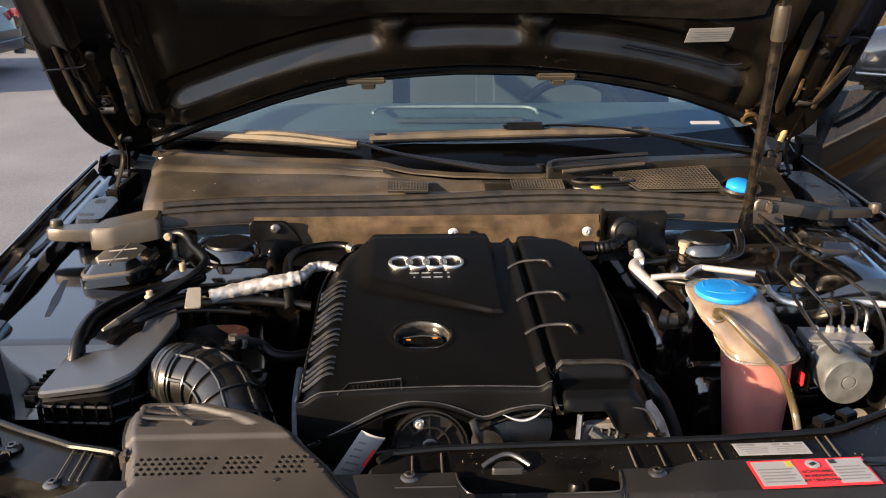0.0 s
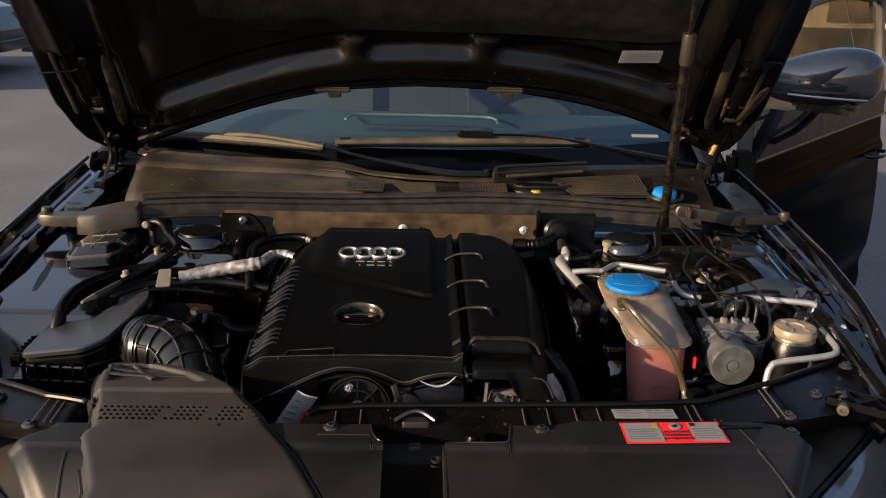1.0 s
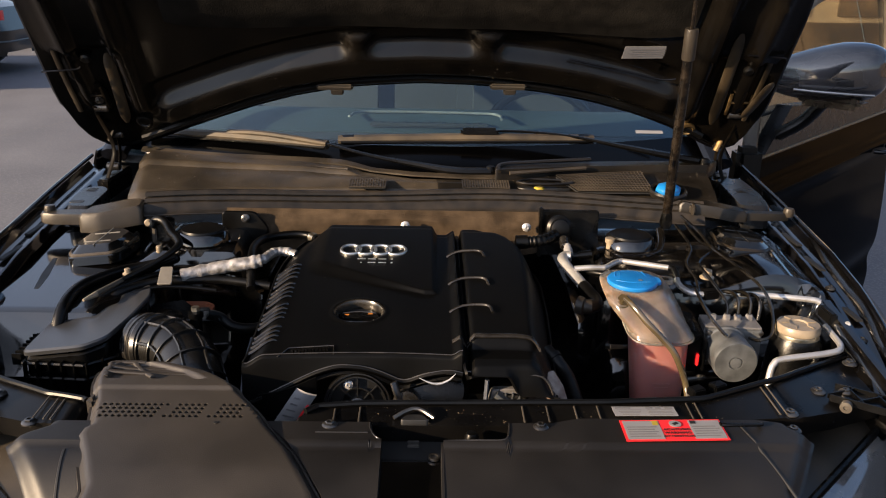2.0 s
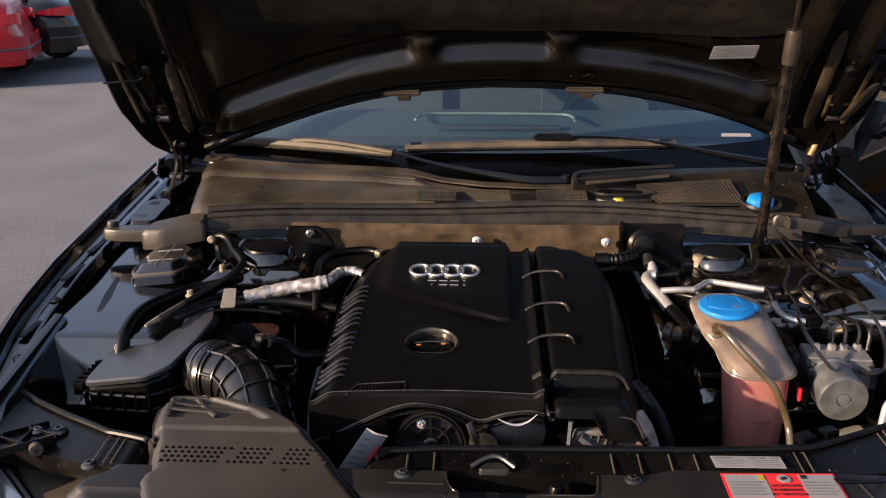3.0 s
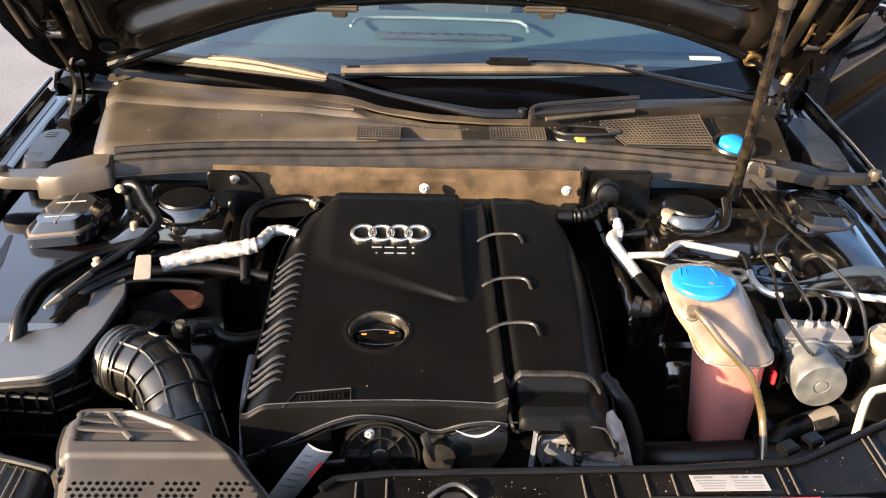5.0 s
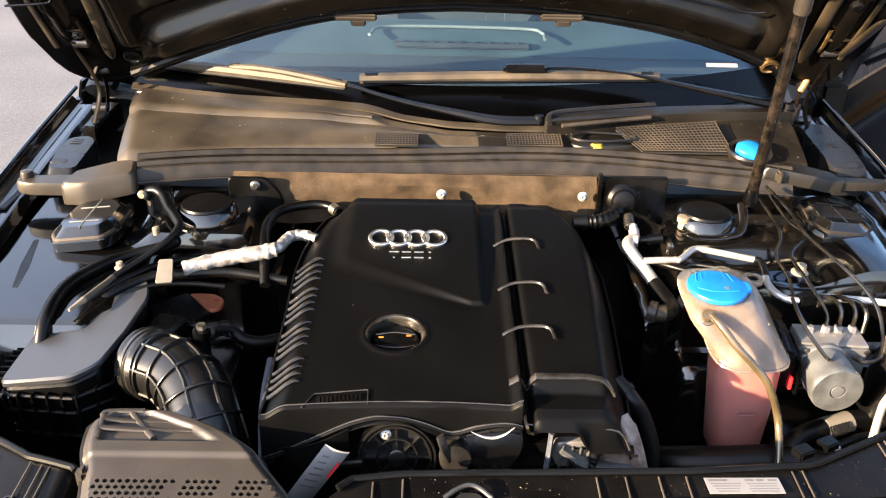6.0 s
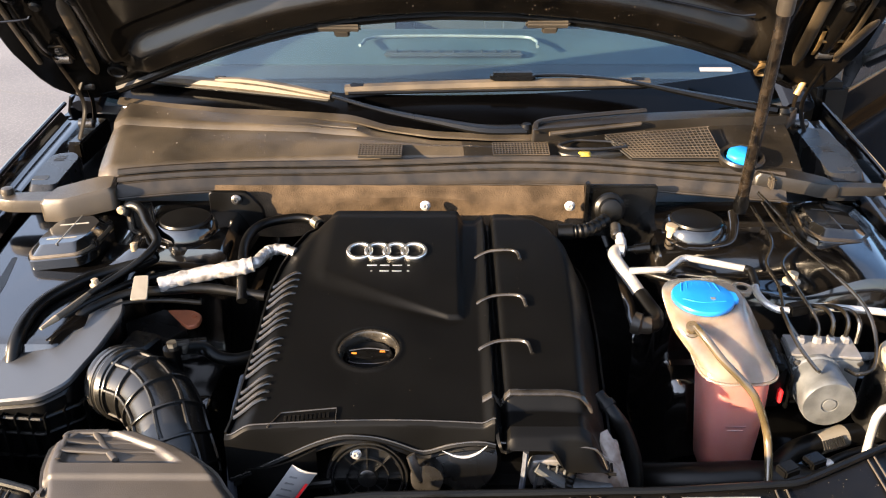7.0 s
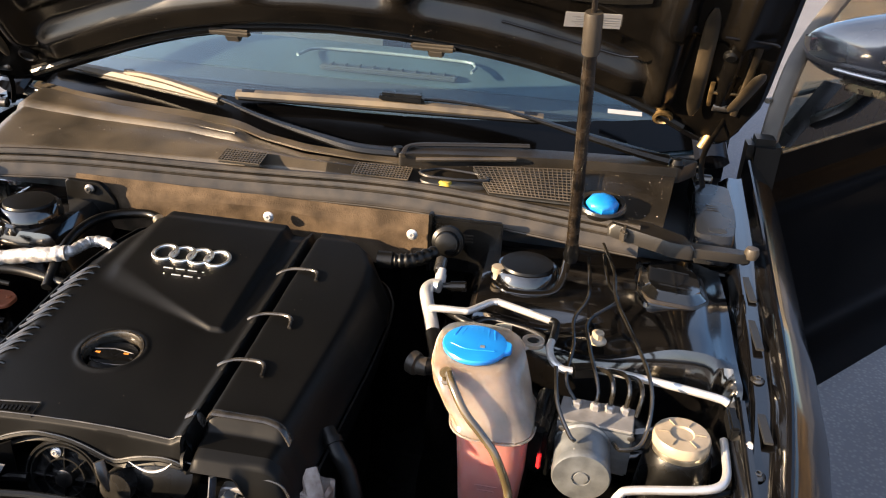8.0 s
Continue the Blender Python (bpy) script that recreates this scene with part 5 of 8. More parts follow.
    def slam_rear(x):
        return 0.866 + 0.014 * smoothstep(0.16, 0.22, x) - 0.02 * smoothstep(0.46, 0.56, abs(x))

    def panel(left, right, inset, end=0):
        def g(u, v):
            y1 = slam_rear(0.5 * (left(0.85) + right(0.85)) if end < 0 else left(0.85) + (right(0.85) - left(0.85)) * u)
            y = 0.60 + (y1 - 0.60) * v
            x = left(y) + (right(y) - left(y)) * u
            y -= inset(x) * v
            z = slam_z(x, y)
            if end:
                e = right(y) - x if end > 0 else x - left(y)
                z -= 0.016 * (1 - smoothstep(0.0, 0.030, e)) ** 2
            if end < 0:
                z -= 8.0 * max(0, 0.80 - y) ** 2
            return Vector((x, y, z))
        return g

    def slam_right(y):
        return max(0.462, 0.530 - 0.58 * max(0, 0.851 - y)) - 0.02 * smoothstep(0.84, 0.87, y)

    def slam_left(y):
        return min(-0.462, -0.558 + 0.75 * max(0, 0.819 - y)) + 0.03 * smoothstep(0.825, 0.86, y)

    c = thing("slam_panel_cover", (0, 0.78, 0.8), "grey-black plastic cover over the slam panel", "slam panel cover")
    well = lambda x: 0.045 * smoothstep(0.108, 0.098, x) if x > 0 else 0.0
    part("right_panel", sheet(panel(lambda y: 0.016, slam_right, well, 1), 160, 44, 0.004), M_DUSTY_B, c)
    well2 = lambda x: 0.042 * smoothstep(-0.084, -0.074, x)
    part("left_panel", sheet(panel(lambda y: duct_right(y) + 0.003, lambda y: -0.066, well2), 100, 44, 0.004), M_DUSTY_B, c)
    part("left_end", sheet(panel(slam_left, lambda y: -0.430, lambda x: 0.0, -1), 50, 60, 0.004), M_DUSTY_B, c)
    seam = [(0.428 + 0.16 * (0.86 - y), y, slam_z(0.43, y) - 0.0006) for y in np.linspace(0.862, 0.62, 20)]
    part("seam", tube(seam, 0.0022, 6, 1), M_INK, c, "dark joint line")
    seam = [(-0.480 + 0.13 * (0.86 - y), y, slam_z(-0.46, y) - 8.0 * max(0, 0.80 - y) ** 2 - 0.0004) for y in np.linspace(0.80, 0.66, 16)]
    part("seam", tube(seam, 0.0022, 6, 1), M_INK, c, "dark joint line")
    part("centre_channel", sheet(lambda u, v: Vector((-0.066 + 0.082 * u, 0.60 + 0.215 * v, 0.832 - 0.36 * max(0, 0.80 - (0.60 + 0.215 * v)) ** 1.35)), 10, 20, 0.004), M_PRIMER, c, "gloss channel below the latch")
    for x in (-0.066, 0.016):
        part("channel_side", sheet(lambda u, v, x=x: Vector((x, 0.60 + 0.222 * u, 0.832 + 0.025 * v - 0.36 * max(0, 0.80 - (0.60 + 0.222 * u)) ** 1.35)), 16, 3, 0.003), M_DUSTY_B, c)
    # golden edge light round the well laid on as thin pale tubes
    part("well_edge", tube([(0.018, 0.8215, 0.861), (0.060, 0.8215, 0.862), (0.094, 0.8225, 0.862), (0.102, 0.830, 0.8625), (0.106, 0.850, 0.8625), (0.107, 0.864, 0.8625)], 0.0011, 6, 4), M_EDGELIT, c, "pale line for the lit edge of the latch well")
    part("well_edge", tube([(-0.068, 0.8245, 0.861), (-0.074, 0.828, 0.862), (-0.079, 0.838, 0.8625), (-0.083, 0.852, 0.8625), (-0.084, 0.864, 0.8625)], 0.0011, 6, 4), M_EDGELIT, c)
    part("raised_line", tube([(-0.155, 0.838, 0.8625), (-0.085, 0.838, 0.8625)], 0.0015, 6, 1), M_DUSTY_B, c)
    for x, y in ((-0.138, 0.858), (0.150, 0.857), (-0.569 + 0.02, 0.872), (0.505, 0.868)):
        bolt("fixing", (x, y, 0.861 if abs(x) < 0.4 else 0.853), 0.011, M_STEEL, c)
    part("lifting_eye", tube([(0.400, 0.866, 0.864), (0.405, 0.855, 0.868), (0.452, 0.858, 0.868), (0.455, 0.868, 0.864)], 0.0025, 8, 4), M_PLASTIC, c)
    l = thing("hood_latch", (0.0, 0.85, 0.82), "black hood latch in a recessed well", "hood latch")
    part("well_floor", box((0.185, 0.05, 0.01), Matrix.Translation((0.013, 0.845, 0.826)), 0.002), M_INK, l)
    part("striker_loop", tube([(-0.052, 0.878, 0.862), (-0.036, 0.888, 0.867), (-0.022, 0.892, 0.869), (-0.010, 0.888, 0.867), (0.004, 0.878, 0.862)], 0.0030, 8, 5), M_STEEL, l, "bright curved edge over the latch mouth")
    part("mouth", prism(rounded([(-0.044, 0.868), (-0.034, 0.884), (-0.012, 0.884), (-0.002, 0.868)], 0.006), 0.855, 0.8645, 0.001), M_INK, l)
    for y in (0.848, 0.838):
        part("catch", box((0.016, 0.003, 0.005), Matrix.Translation((-0.024, y, 0.842)), 0.001), M_STEEL, l)
    part("buffer", lathe([(0.010, 0), (0.010, 0.02), (0.007, 0.026), (0, 0.027)], Matrix.Translation((0.055, 0.850, 0.830)), 16), M_RUBBER, l)
    part("socket_screw", lathe([(0.008, 0), (0.008, 0.004), (0.005, 0.004), (0.005, 0.001), (0, 0.001)], Matrix.Translation((0.004, 0.822, 0.833)), 16), M_STEEL, l)
    # printed labels
    w = thing("oil_label", (0.303, 0.898, 0.863), "white service label on the lock carrier", "label")
    m = Matrix.Translation((0.304, 0.902, 0.8626)) @ Matrix.Rotation(radians(1.0), 4, "Z")
    part("paper", box((0.090, 0.026, 0.0006), m, 0.0), M_WHITE, w)
    for j in range(4):
        for x0, wd in ((-0.022, 0.036 - 0.004 * j), (0.022, 0.036 - 0.003 * (j % 2))):
            part("print_bar", box((wd, 0.0014, 0.0003), m @ Matrix.Translation((x0, 0.003 - 0.0042 * j, 0.0005)), 0.0), M_GREYPRINT, w)
    for x, wd in ((-0.030, 0.022), (0.008, 0.010), (0.021, 0.008), (0.036, 0.010)):
        part("symbol", box((wd, 0.0035, 0.0003), m @ Matrix.Translation((x, 0.0085, 0.0005)), 0.0), M_GREYPRINT, w)
    s = thing("warning_label", (0.336, 0.868, 0.858), "red and white warning label with a yellow sign", "label")

    def on_panel(x, y):
        return 0.8625 - 0.003 * (1 - (y - 0.6) / 0.28) - 0.005 * smoothstep(0.816, 0.808, y) - 0.36 * max(0, 0.8 - y) ** 1.35

    def patch(nm, x0, x1, y0, y1, lift, material, parent, lb=""):
        def g(u, v):
            x, y = x0 + (x1 - x0) * u, y0 + (y1 - y0) * v
            t = radians(2.2)
            xx, yy = 0.336 + (x - 0.336) * math.cos(t) - (y - 0.866) * math.sin(t), 0.866 + (x - 0.336) * math.sin(t) + (y - 0.866) * math.cos(t)
            return Vector((xx - 0.002 + 0.06 * (yy - 0.866), yy - 0.017, on_panel(xx, yy - 0.017) + lift + 0.0008))
        return part(nm, sheet(g, 8, 8, 0.0003), material, parent, lb)

    patch("red_ground", 0.262, 0.403, 0.838, 0.892, 0.0012, M_RED, s)
    patch("left_field", 0.2655, 0.3155, 0.842, 0.889, 0.0018, M_WHITE, s, "white text field")
    patch("right_field", 0.357, 0.4005, 0.842, 0.889, 0.0018, M_WHITE, s, "white text field")
    patch("warning_sign", 0.306, 0.314, 0.877, 0.888, 0.0023, M_YELLOW, s, "yellow warning sign")
    for j in range(5):
        patch("text_bar", 0.269, 0.310 - 0.004 * (j % 2), 0.8715 - 0.006 * j, 0.8735 - 0.006 * j, 0.0023, M_GREYPRINT, s)
        patch("text_bar", 0.360, 0.396 - 0.004 * ((j + 1) % 2), 0.8715 - 0.006 * j, 0.8735 - 0.006 * j, 0.0023, M_GREYPRINT, s)
    patch("pictogram", 0.3595, 0.367, 0.880, 0.888, 0.0023, M_INK, s)
    part("round_sign", lathe([(0.0085, 0), (0.0085, 0.0006), (0, 0.0006)], Matrix.Translation((0.336, 0.863, on_panel(0.336, 0.863) + 0.0026)), 24), M_WHITE, s)
    part("round_sign_mark", box((0.008, 0.005, 0.0006), Matrix.Translation((0.336, 0.863, on_panel(0.336, 0.863) + 0.0034)) @ Matrix.Rotation(radians(30), 4, "Z"), 0.0), M_INK, s)
    for j, word in enumerate(("ACHTUNG", "WARNING", "ATTENTION")):
        cu = bpy.data.curves.new("word", "FONT")
        cu.body, cu.size, cu.align_x, cu.extrude = word, 0.0078, "CENTER", 0.0002
        tmp = bpy.data.objects.new("word", cu)
        me = bpy.data.meshes.new_from_object(tmp)
        bpy.data.objects.remove(tmp)
        bm = bmesh.new()
        bm.from_mesh(me)
        bpy.data.meshes.remove(me)
        y = 0.8462 - 0.0085 * j
        bmesh.ops.transform(bm, matrix=Matrix.Translation((0.335 + 0.06 * (y - 0.85), y, on_panel(0.338, y) + 0.0028)) @ Matrix.Rotation(radians(2.2), 4, "Z"), verts=bm.verts)
        part("warning_word", bm, M_INK, s, "dark warning word", smooth=0)
    # head lamps below the corners
    for sd in (-1, 1):
        h = thing("headlamp", (XC + sd * 0.62, 0.85, 0.72), "clear headlamp lens at the front corner", "headlamp", "headlamps")

        def lens(u, v, sd=sd):
            x = 0.50 + 0.27 * u
            y = 0.78 + 0.26 * u - 0.17 * (1 - v) - 0.02
            z = 0.775 + 0.02 * u - 0.14 * (1 - v) ** 1.6
            return Vector((XC + sd * x, y, z))

        fl = (lambda u, v, g=lens: g(u, v)) if sd > 0 else (lambda u, v, g=lens: g(1 - u, v))
        part("lens", sheet(fl, 20, 14, 0.004), M_HEADLAMP, h)
        part("housing_edge", tube([lens(k / 12, 1) + Vector((0, 0.008, 0.004)) for k in range(13)], 0.006, 8, 1), M_PLASTIC, h)
        part("housing", sheet((lambda u, v, sd=sd: Vector((XC + sd * (0.50 + 0.29 * (u if sd > 0 else 1 - u)), 0.77 + 0.26 * (u if sd > 0 else 1 - u) + 0.12 * v, 0.785 + 0.02 * v))), 12, 6, 0.02), M_SCUTTLE, h, "tan-brown housing top")


M_DUSTY_B = mat("slam panel plastic", (0.0095, 0.0088, 0.0084), 0.42, var=0.3, scale=6, bump=0.22, grain=900, tint=(0.016, 0.0145, 0.0135), spec=0.3)
build_front()


def on_carrier(rnd):
    x = -0.10 + 0.62 * rnd.random()
    y = carrier_front(x) + (carrier_y(x) - carrier_front(x)) * rnd.random()
    z = 0.862 - 0.006 * (1 - (y - carrier_front(x)) / (carrier_y(x) - carrier_front(x))) - 0.020 * smoothstep(0.5, 0.75, abs(x))
    return Vector((x, y, z + 0.0003)), Vector((0, 0, 1))


def on_cover(rnd):
    y = 1.02 + 0.44 * rnd.random()
    x = cover_left(y) + 0.05 + (cover_right(y) - cover_left(y) - 0.11) * rnd.random()
    return Vector((x, y, cover_z(x, y) + 0.0002)), Vector((0, 0, 1))


specks("grit", 240, on_carrier, 0.00055, M_GRIT, "golden grit", bpy.data.objects["lock_carrier"], 7)
specks("grit", 70, on_cover, 0.00045, M_GRIT, "golden grit", bpy.data.objects["engine_cover"], 8)


# ---- reservoir tank ----
def loft(rings, seg=40, power=3.2, bm=None):
    """Rounded-square rings: centre x, y, half x, half y, z and the slope of z along y."""
    bm = bm or bmesh.new()
    loops = []
    for cx, cy, hx, hy, z, sl in rings:
        loop = []
        for k in range(seg):
            a = 2 * math.pi * k / seg
            c, s = math.cos(a), math.sin(a)
            r = (abs(c) ** power + abs(s) ** power) ** (-1 / power)
            loop.append(bm.verts.new((cx + hx * r * c, cy + hy * r * s, z + sl * hy * r * s)))
        loops.append(loop)
    for a, b in zip(loops, loops[1:]):
        for k in range(seg):
            bm.faces.new((a[k], a[(k + 1) % seg], b[(k + 1) % seg], b[k]))
    bm.faces.new(loops[0][::-1])
    bm.faces.new(loops[-1])
    bmesh.ops.recalc_face_normals(bm, faces=bm.faces)
    return bm


def build_tank():
    t = thing("fluid_tank", (0.39, 1.19, 0.70), "milky plastic fluid tank filled with pink fluid", "fluid tank")
    part("lower_body", loft([(0.400, 1.170, 0.032, 0.036, 0.690, 0), (0.400, 1.171, 0.037, 0.041, 0.697, 0), (0.400, 1.180, 0.046, 0.045, 0.80, 0), (0.397, 1.186, 0.050, 0.047, 0.870, 0.1)]), M_PINK, t, "pink fluid showing through the wall", smooth=50)
    shell = [(0.397, 1.186, 0.047, 0.048, 0.864, 0.10), (0.397, 1.186, 0.0545, 0.054, 0.866, 0.12), (0.397, 1.186, 0.0555, 0.055, 0.872, 0.14), (0.396, 1.187, 0.0535, 0.053, 0.876, 0.18), (0.393, 1.190, 0.0525, 0.053, 0.882, 0.24), (0.388, 1.198, 0.0535, 0.058, 0.892, 0.32), (0.379, 1.212, 0.0560, 0.064, 0.904, 0.34), (0.368, 1.228, 0.0600, 0.066, 0.918, 0.26), (0.362, 1.234, 0.0580, 0.062, 0.926, 0.18), (0.358, 1.238, 0.048, 0.050, 0.931, 0.04)]
    part("upper_shell", loft(shell, power=3.4), M_TANK, t, "milky cream upper shell", smooth=60)
    for z, w in ((0.845, 0.030), (0.838, 0.022), (0.806, 0.030), (0.799, 0.022)):
        bm = bmesh.new()
        box((w, 0.0008, 0.0028), Matrix.Translation((0.398, 1.1372 - 0.09 * (0.845 - z), z - 0.02)) @ Matrix.Rotation(radians(5), 4, "X"), 0.0, bm)
        part("level_mark", bm, M_PINK, t)
    m = Matrix.Translation((0.359, 1.240, 0.933)) @ Matrix.Rotation(radians(2), 4, "X") @ Matrix.Scale(0.93, 4)
    cap = part("cap", lathe([(0.042, -0.006), (0.0475, 0.000), (0.0480, 0.004), (0.0465, 0.0065), (0.040, 0.0080), (0.020, 0.0095), (0, 0.0095)], m, 40), M_BLUE, t, "bright blue flip cap")
    part("cap_ridge", tube([m @ Vector((-0.034, -0.010, 0.0076)), m @ Vector((-0.008, -0.022, 0.0084)), m @ Vector((0.030, -0.018, 0.0080))], 0.0016, 8, 6), M_BLUE, cap)
    bm = box((0.007, 0.006, 0.0006), m @ Matrix.Translation((0.012, -0.012, 0.0096)), 0.0)
    part("cap_symbol", bm, M_GREYPRINT, cap)
    part("cap_tab", prism(rounded([(0.030, -0.022), (0.054, -0.012), (0.054, 0.012), (0.030, 0.022)], 0.006), 0.000, 0.0065, 0.002, m), M_BLUE, cap)
    for k in range(7):
        part("cap_groove", tube([m @ Vector((-0.032 + 0.010 * k, 0.010, 0.0086)), m @ Vector((-0.026 + 0.0085 * k, 0.036, 0.0078))], 0.0010, 6, 2), M_BLUE, cap)
    seam = [(0.397 + 0.0565 * r * math.cos(a), 1.186 + 0.056 * r * math.sin(a), 0.868 + 0.12 * 0.055 * r * math.sin(a)) for a, r in ((2 * math.pi * k / 40, (abs(math.cos(2 * math.pi * k / 40)) ** 3.4 + abs(math.sin(2 * math.pi * k / 40)) ** 3.4) ** (-1 / 3.4)) for k in range(41))]
    part("shell_seam", tube(seam, 0.0020, 6, 1), M_TANK, t)
    ear = part("strap_eye", lathe([(0.016, -0.004), (0.016, 0.003), (0.009, 0.003), (0.009, -0.004)], Matrix.Translation((0.436, 1.298, 0.917)), 24, None, False), M_TANK, t)
    part("eye_plug", lathe([(0.009, -0.003), (0.009, 0.002), (0, 0.002)], Matrix.Translation((0.436, 1.298, 0.917)), 16), M_PLASTIC, ear)
    part("top_spout", lathe([(0.009, -0.02), (0.009, 0.006), (0.012, 0.007), (0.012, 0.013), (0.006, 0.015), (0, 0.015)], Matrix.Translation((0.391, 1.312, 0.914)) @ Matrix.Rotation(radians(-15), 4, "X"), 20), M_ZINC, t)
    part("strap_arm", tube([(0.405, 1.272, 0.914), (0.425, 1.290, 0.914), (0.436, 1.300, 0.914)], 0.010, 10, 4, 0.5), M_TANK, t)
    m2 = Matrix.Translation((0.333, 1.186, 0.912)) @ Matrix.Rotation(radians(28), 4, "X") @ Matrix.Rotation(radians(-14), 4, "Y")
    part("spout", lathe([(0.013, -0.004), (0.014, 0.003), (0.0125, 0.008), (0.009, 0.009), (0.008, 0.018), (0, 0.018)], m2, 24), M_SMOKE, t)
    part("shoulder_rib", tube([(0.430, 1.205, 0.893), (0.430, 1.225, 0.904), (0.422, 1.24, 0.914)], 0.003, 8, 5), M_TANK, t)
    h = thing("drain_hose", (0.33, 1.19, 0.92), "smoky translucent hose hanging from the tank", "hose")
    part("hose", tube([(0.334, 1.176, 0.927), (0.343, 1.156, 0.921), (0.363, 1.134, 0.900), (0.388, 1.124, 0.876), (0.410, 1.115, 0.85), (0.430, 1.104, 0.80), (0.429, 1.075, 0.765), (0.424, 1.050, 0.735)], 0.0058, 12, 6), M_SMOKE, h)


build_tank()


# ---- brake unit and lines ----
M_LINE = mat("coated brake line", (0.003, 0.0028, 0.0025), 0.2, var=0.4, scale=40, bump=0.03, tint=(0.009, 0.0075, 0.005), spec=0.6)
M_BLOCKTOP = mat("machined aluminium", (0.20, 0.195, 0.195), 0.38, metal=0.5, var=0.15, scale=40, bump=0.1)


def build_brakes():
    b = thing("abs_unit", (0.53, 1.2, 0.80), "grey cast aluminium brake control unit with round motor", "brake unit")
    part("block", box((0.100, 0.055, 0.072), Matrix.Translation((0.533, 1.212, 0.834)) @ Matrix.Rotation(radians(-5), 4, "Z"), 0.003), M_CAST, b)
    part("top_plate", box((0.098, 0.053, 0.003), Matrix.Translation((0.533, 1.212, 0.8705)) @ Matrix.Rotation(radians(-5), 4, "Z"), 0.001), M_BLOCKTOP, b, "bright machined top face")
    m = Matrix.Translation((0.518, 1.185, 0.834)) @ Matrix.Rotation(radians(92), 4, "X")
    part("motor", lathe([(0.040, -0.004), (0.040, 0.002), (0.037, 0.004), (0.037, 0.046), (0.038, 0.047), (0.038, 0.056), (0.036, 0.060), (0.012, 0.0605), (0.0115, 0.0585), (0.0095, 0.0585), (0.009, 0.0605), (0, 0.0605)], m, 48), M_CAST, b)
    for x in (0.505, 0.530, 0.549, 0.570):
        part("port_nut", lathe([(0.0072, 0), (0.0072, 0.008), (0.005, 0.010), (0, 0.010)], Matrix.Translation((x, 1.222, 0.8715)), 6), M_BLOCKTOP, b)
    for x, z in ((0.488, 0.806), (0.578, 0.862), (0.488, 0.862)):
        part("screw", lathe([(0.005, 0), (0.005, 0.002), (0.003, 0.003), (0, 0.003)], Matrix.Translation((x, 1.183, z)) @ Matrix.Rotation(radians(90), 4, "X"), 12), M_STEEL, b)
    c = thing("control_module", (0.465, 1.21, 0.8), "black plug connector module with a red lock", "connector")
    part("body", box((0.030, 0.10, 0.075), Matrix.Translation((0.462, 1.214, 0.832)) @ Matrix.Rotation(radians(-8), 4, "Z"), 0.006), M_PLASTIC, c)
    part("side_plate", box((0.006, 0.085, 0.06), Matrix.Translation((0.4795, 1.198, 0.830)) @ Matrix.Rotation(radians(-8), 4, "Z"), 0.002), M_PLASTIC, c)
    part("lock", box((0.006, 0.012, 0.022), Matrix.Translation((0.463, 1.160, 0.822)), 0.002), M_RED, c, "small red lock")
    part("lever", tube([(0.455, 1.17, 0.868), (0.458, 1.21, 0.875), (0.462, 1.25, 0.872)], 0.006, 8, 5, 0.5), M_PLASTIC, c)
    lines = (
        [(0.506, 1.496, 0.965), (0.509, 1.398, 0.950), (0.491, 1.356, 0.930), (0.493, 1.300, 0.920), (0.487, 1.241, 0.900), (0.505, 1.222, 0.876)],
        [(0.530, 1.513, 0.965), (0.539, 1.442, 0.950), (0.552, 1.399, 0.945), (0.512, 1.348, 0.935), (0.515, 1.292, 0.925), (0.530, 1.235, 0.90), (0.530, 1.222, 0.876)],
        [(0.527, 1.532, 0.975), (0.546, 1.466, 0.960), (0.550, 1.395, 0.950), (0.573, 1.312, 0.940), (0.594, 1.243, 0.925), (0.600, 1.203, 0.900), (0.590, 1.166, 0.868), (0.565, 1.158, 0.860), (0.556, 1.176, 0.856)],
        [(0.471, 1.230, 0.925), (0.478, 1.180, 0.902), (0.496, 1.150, 0.880), (0.505, 1.146, 0.872)],
        [(0.549, 1.222, 0.876), (0.550, 1.230, 0.905), (0.540, 1.255, 0.912), (0.500, 1.275, 0.90), (0.47, 1.29, 0.89)],
        [(0.570, 1.222, 0.876), (0.572, 1.230, 0.905), (0.563, 1.254, 0.912), (0.53, 1.275, 0.90)],
        [(0.585, 1.218, 0.872), (0.589, 1.228, 0.900), (0.583, 1.250, 0.908), (0.56, 1.27, 0.90)],
    )
    for k, pts in enumerate(lines):
        d = thing("brake_line", pts[0], "thin bent dark steel brake line", "brake line", "brake lines")
        part("line", tube(pts, 0.0029 if k < 4 else 0.0034, 8, 6), M_LINE, d)
    r = thing("brake_reservoir", (0.645, 1.18, 0.78), "round black mount with a beige cap", "round mount")
    m = Matrix.Translation((0.640, 1.178, -0.006)) @ Matrix.Diagonal((0.87, 0.87, 1.0, 1.0))
    part("body", lathe([(0.060, 0.77), (0.057, 0.80), (0.052, 0.835), (0.049, 0.858), (0.044, 0.868), (0, 0.869)], m, 48), M_PLASTIC, r)
    part("neck", lathe([(0.040, 0.862), (0.042, 0.868), (0.040, 0.876), (0.034, 0.878)], m, 40), M_ZINC, r)
    part("cap", lathe([(0.040, 0.874), (0.0425, 0.877), (0.0425, 0.887), (0.040, 0.8905), (0.018, 0.8915), (0.016, 0.889), (0, 0.889)], m, 48), M_BEIGE, r, "scuffed beige cap")
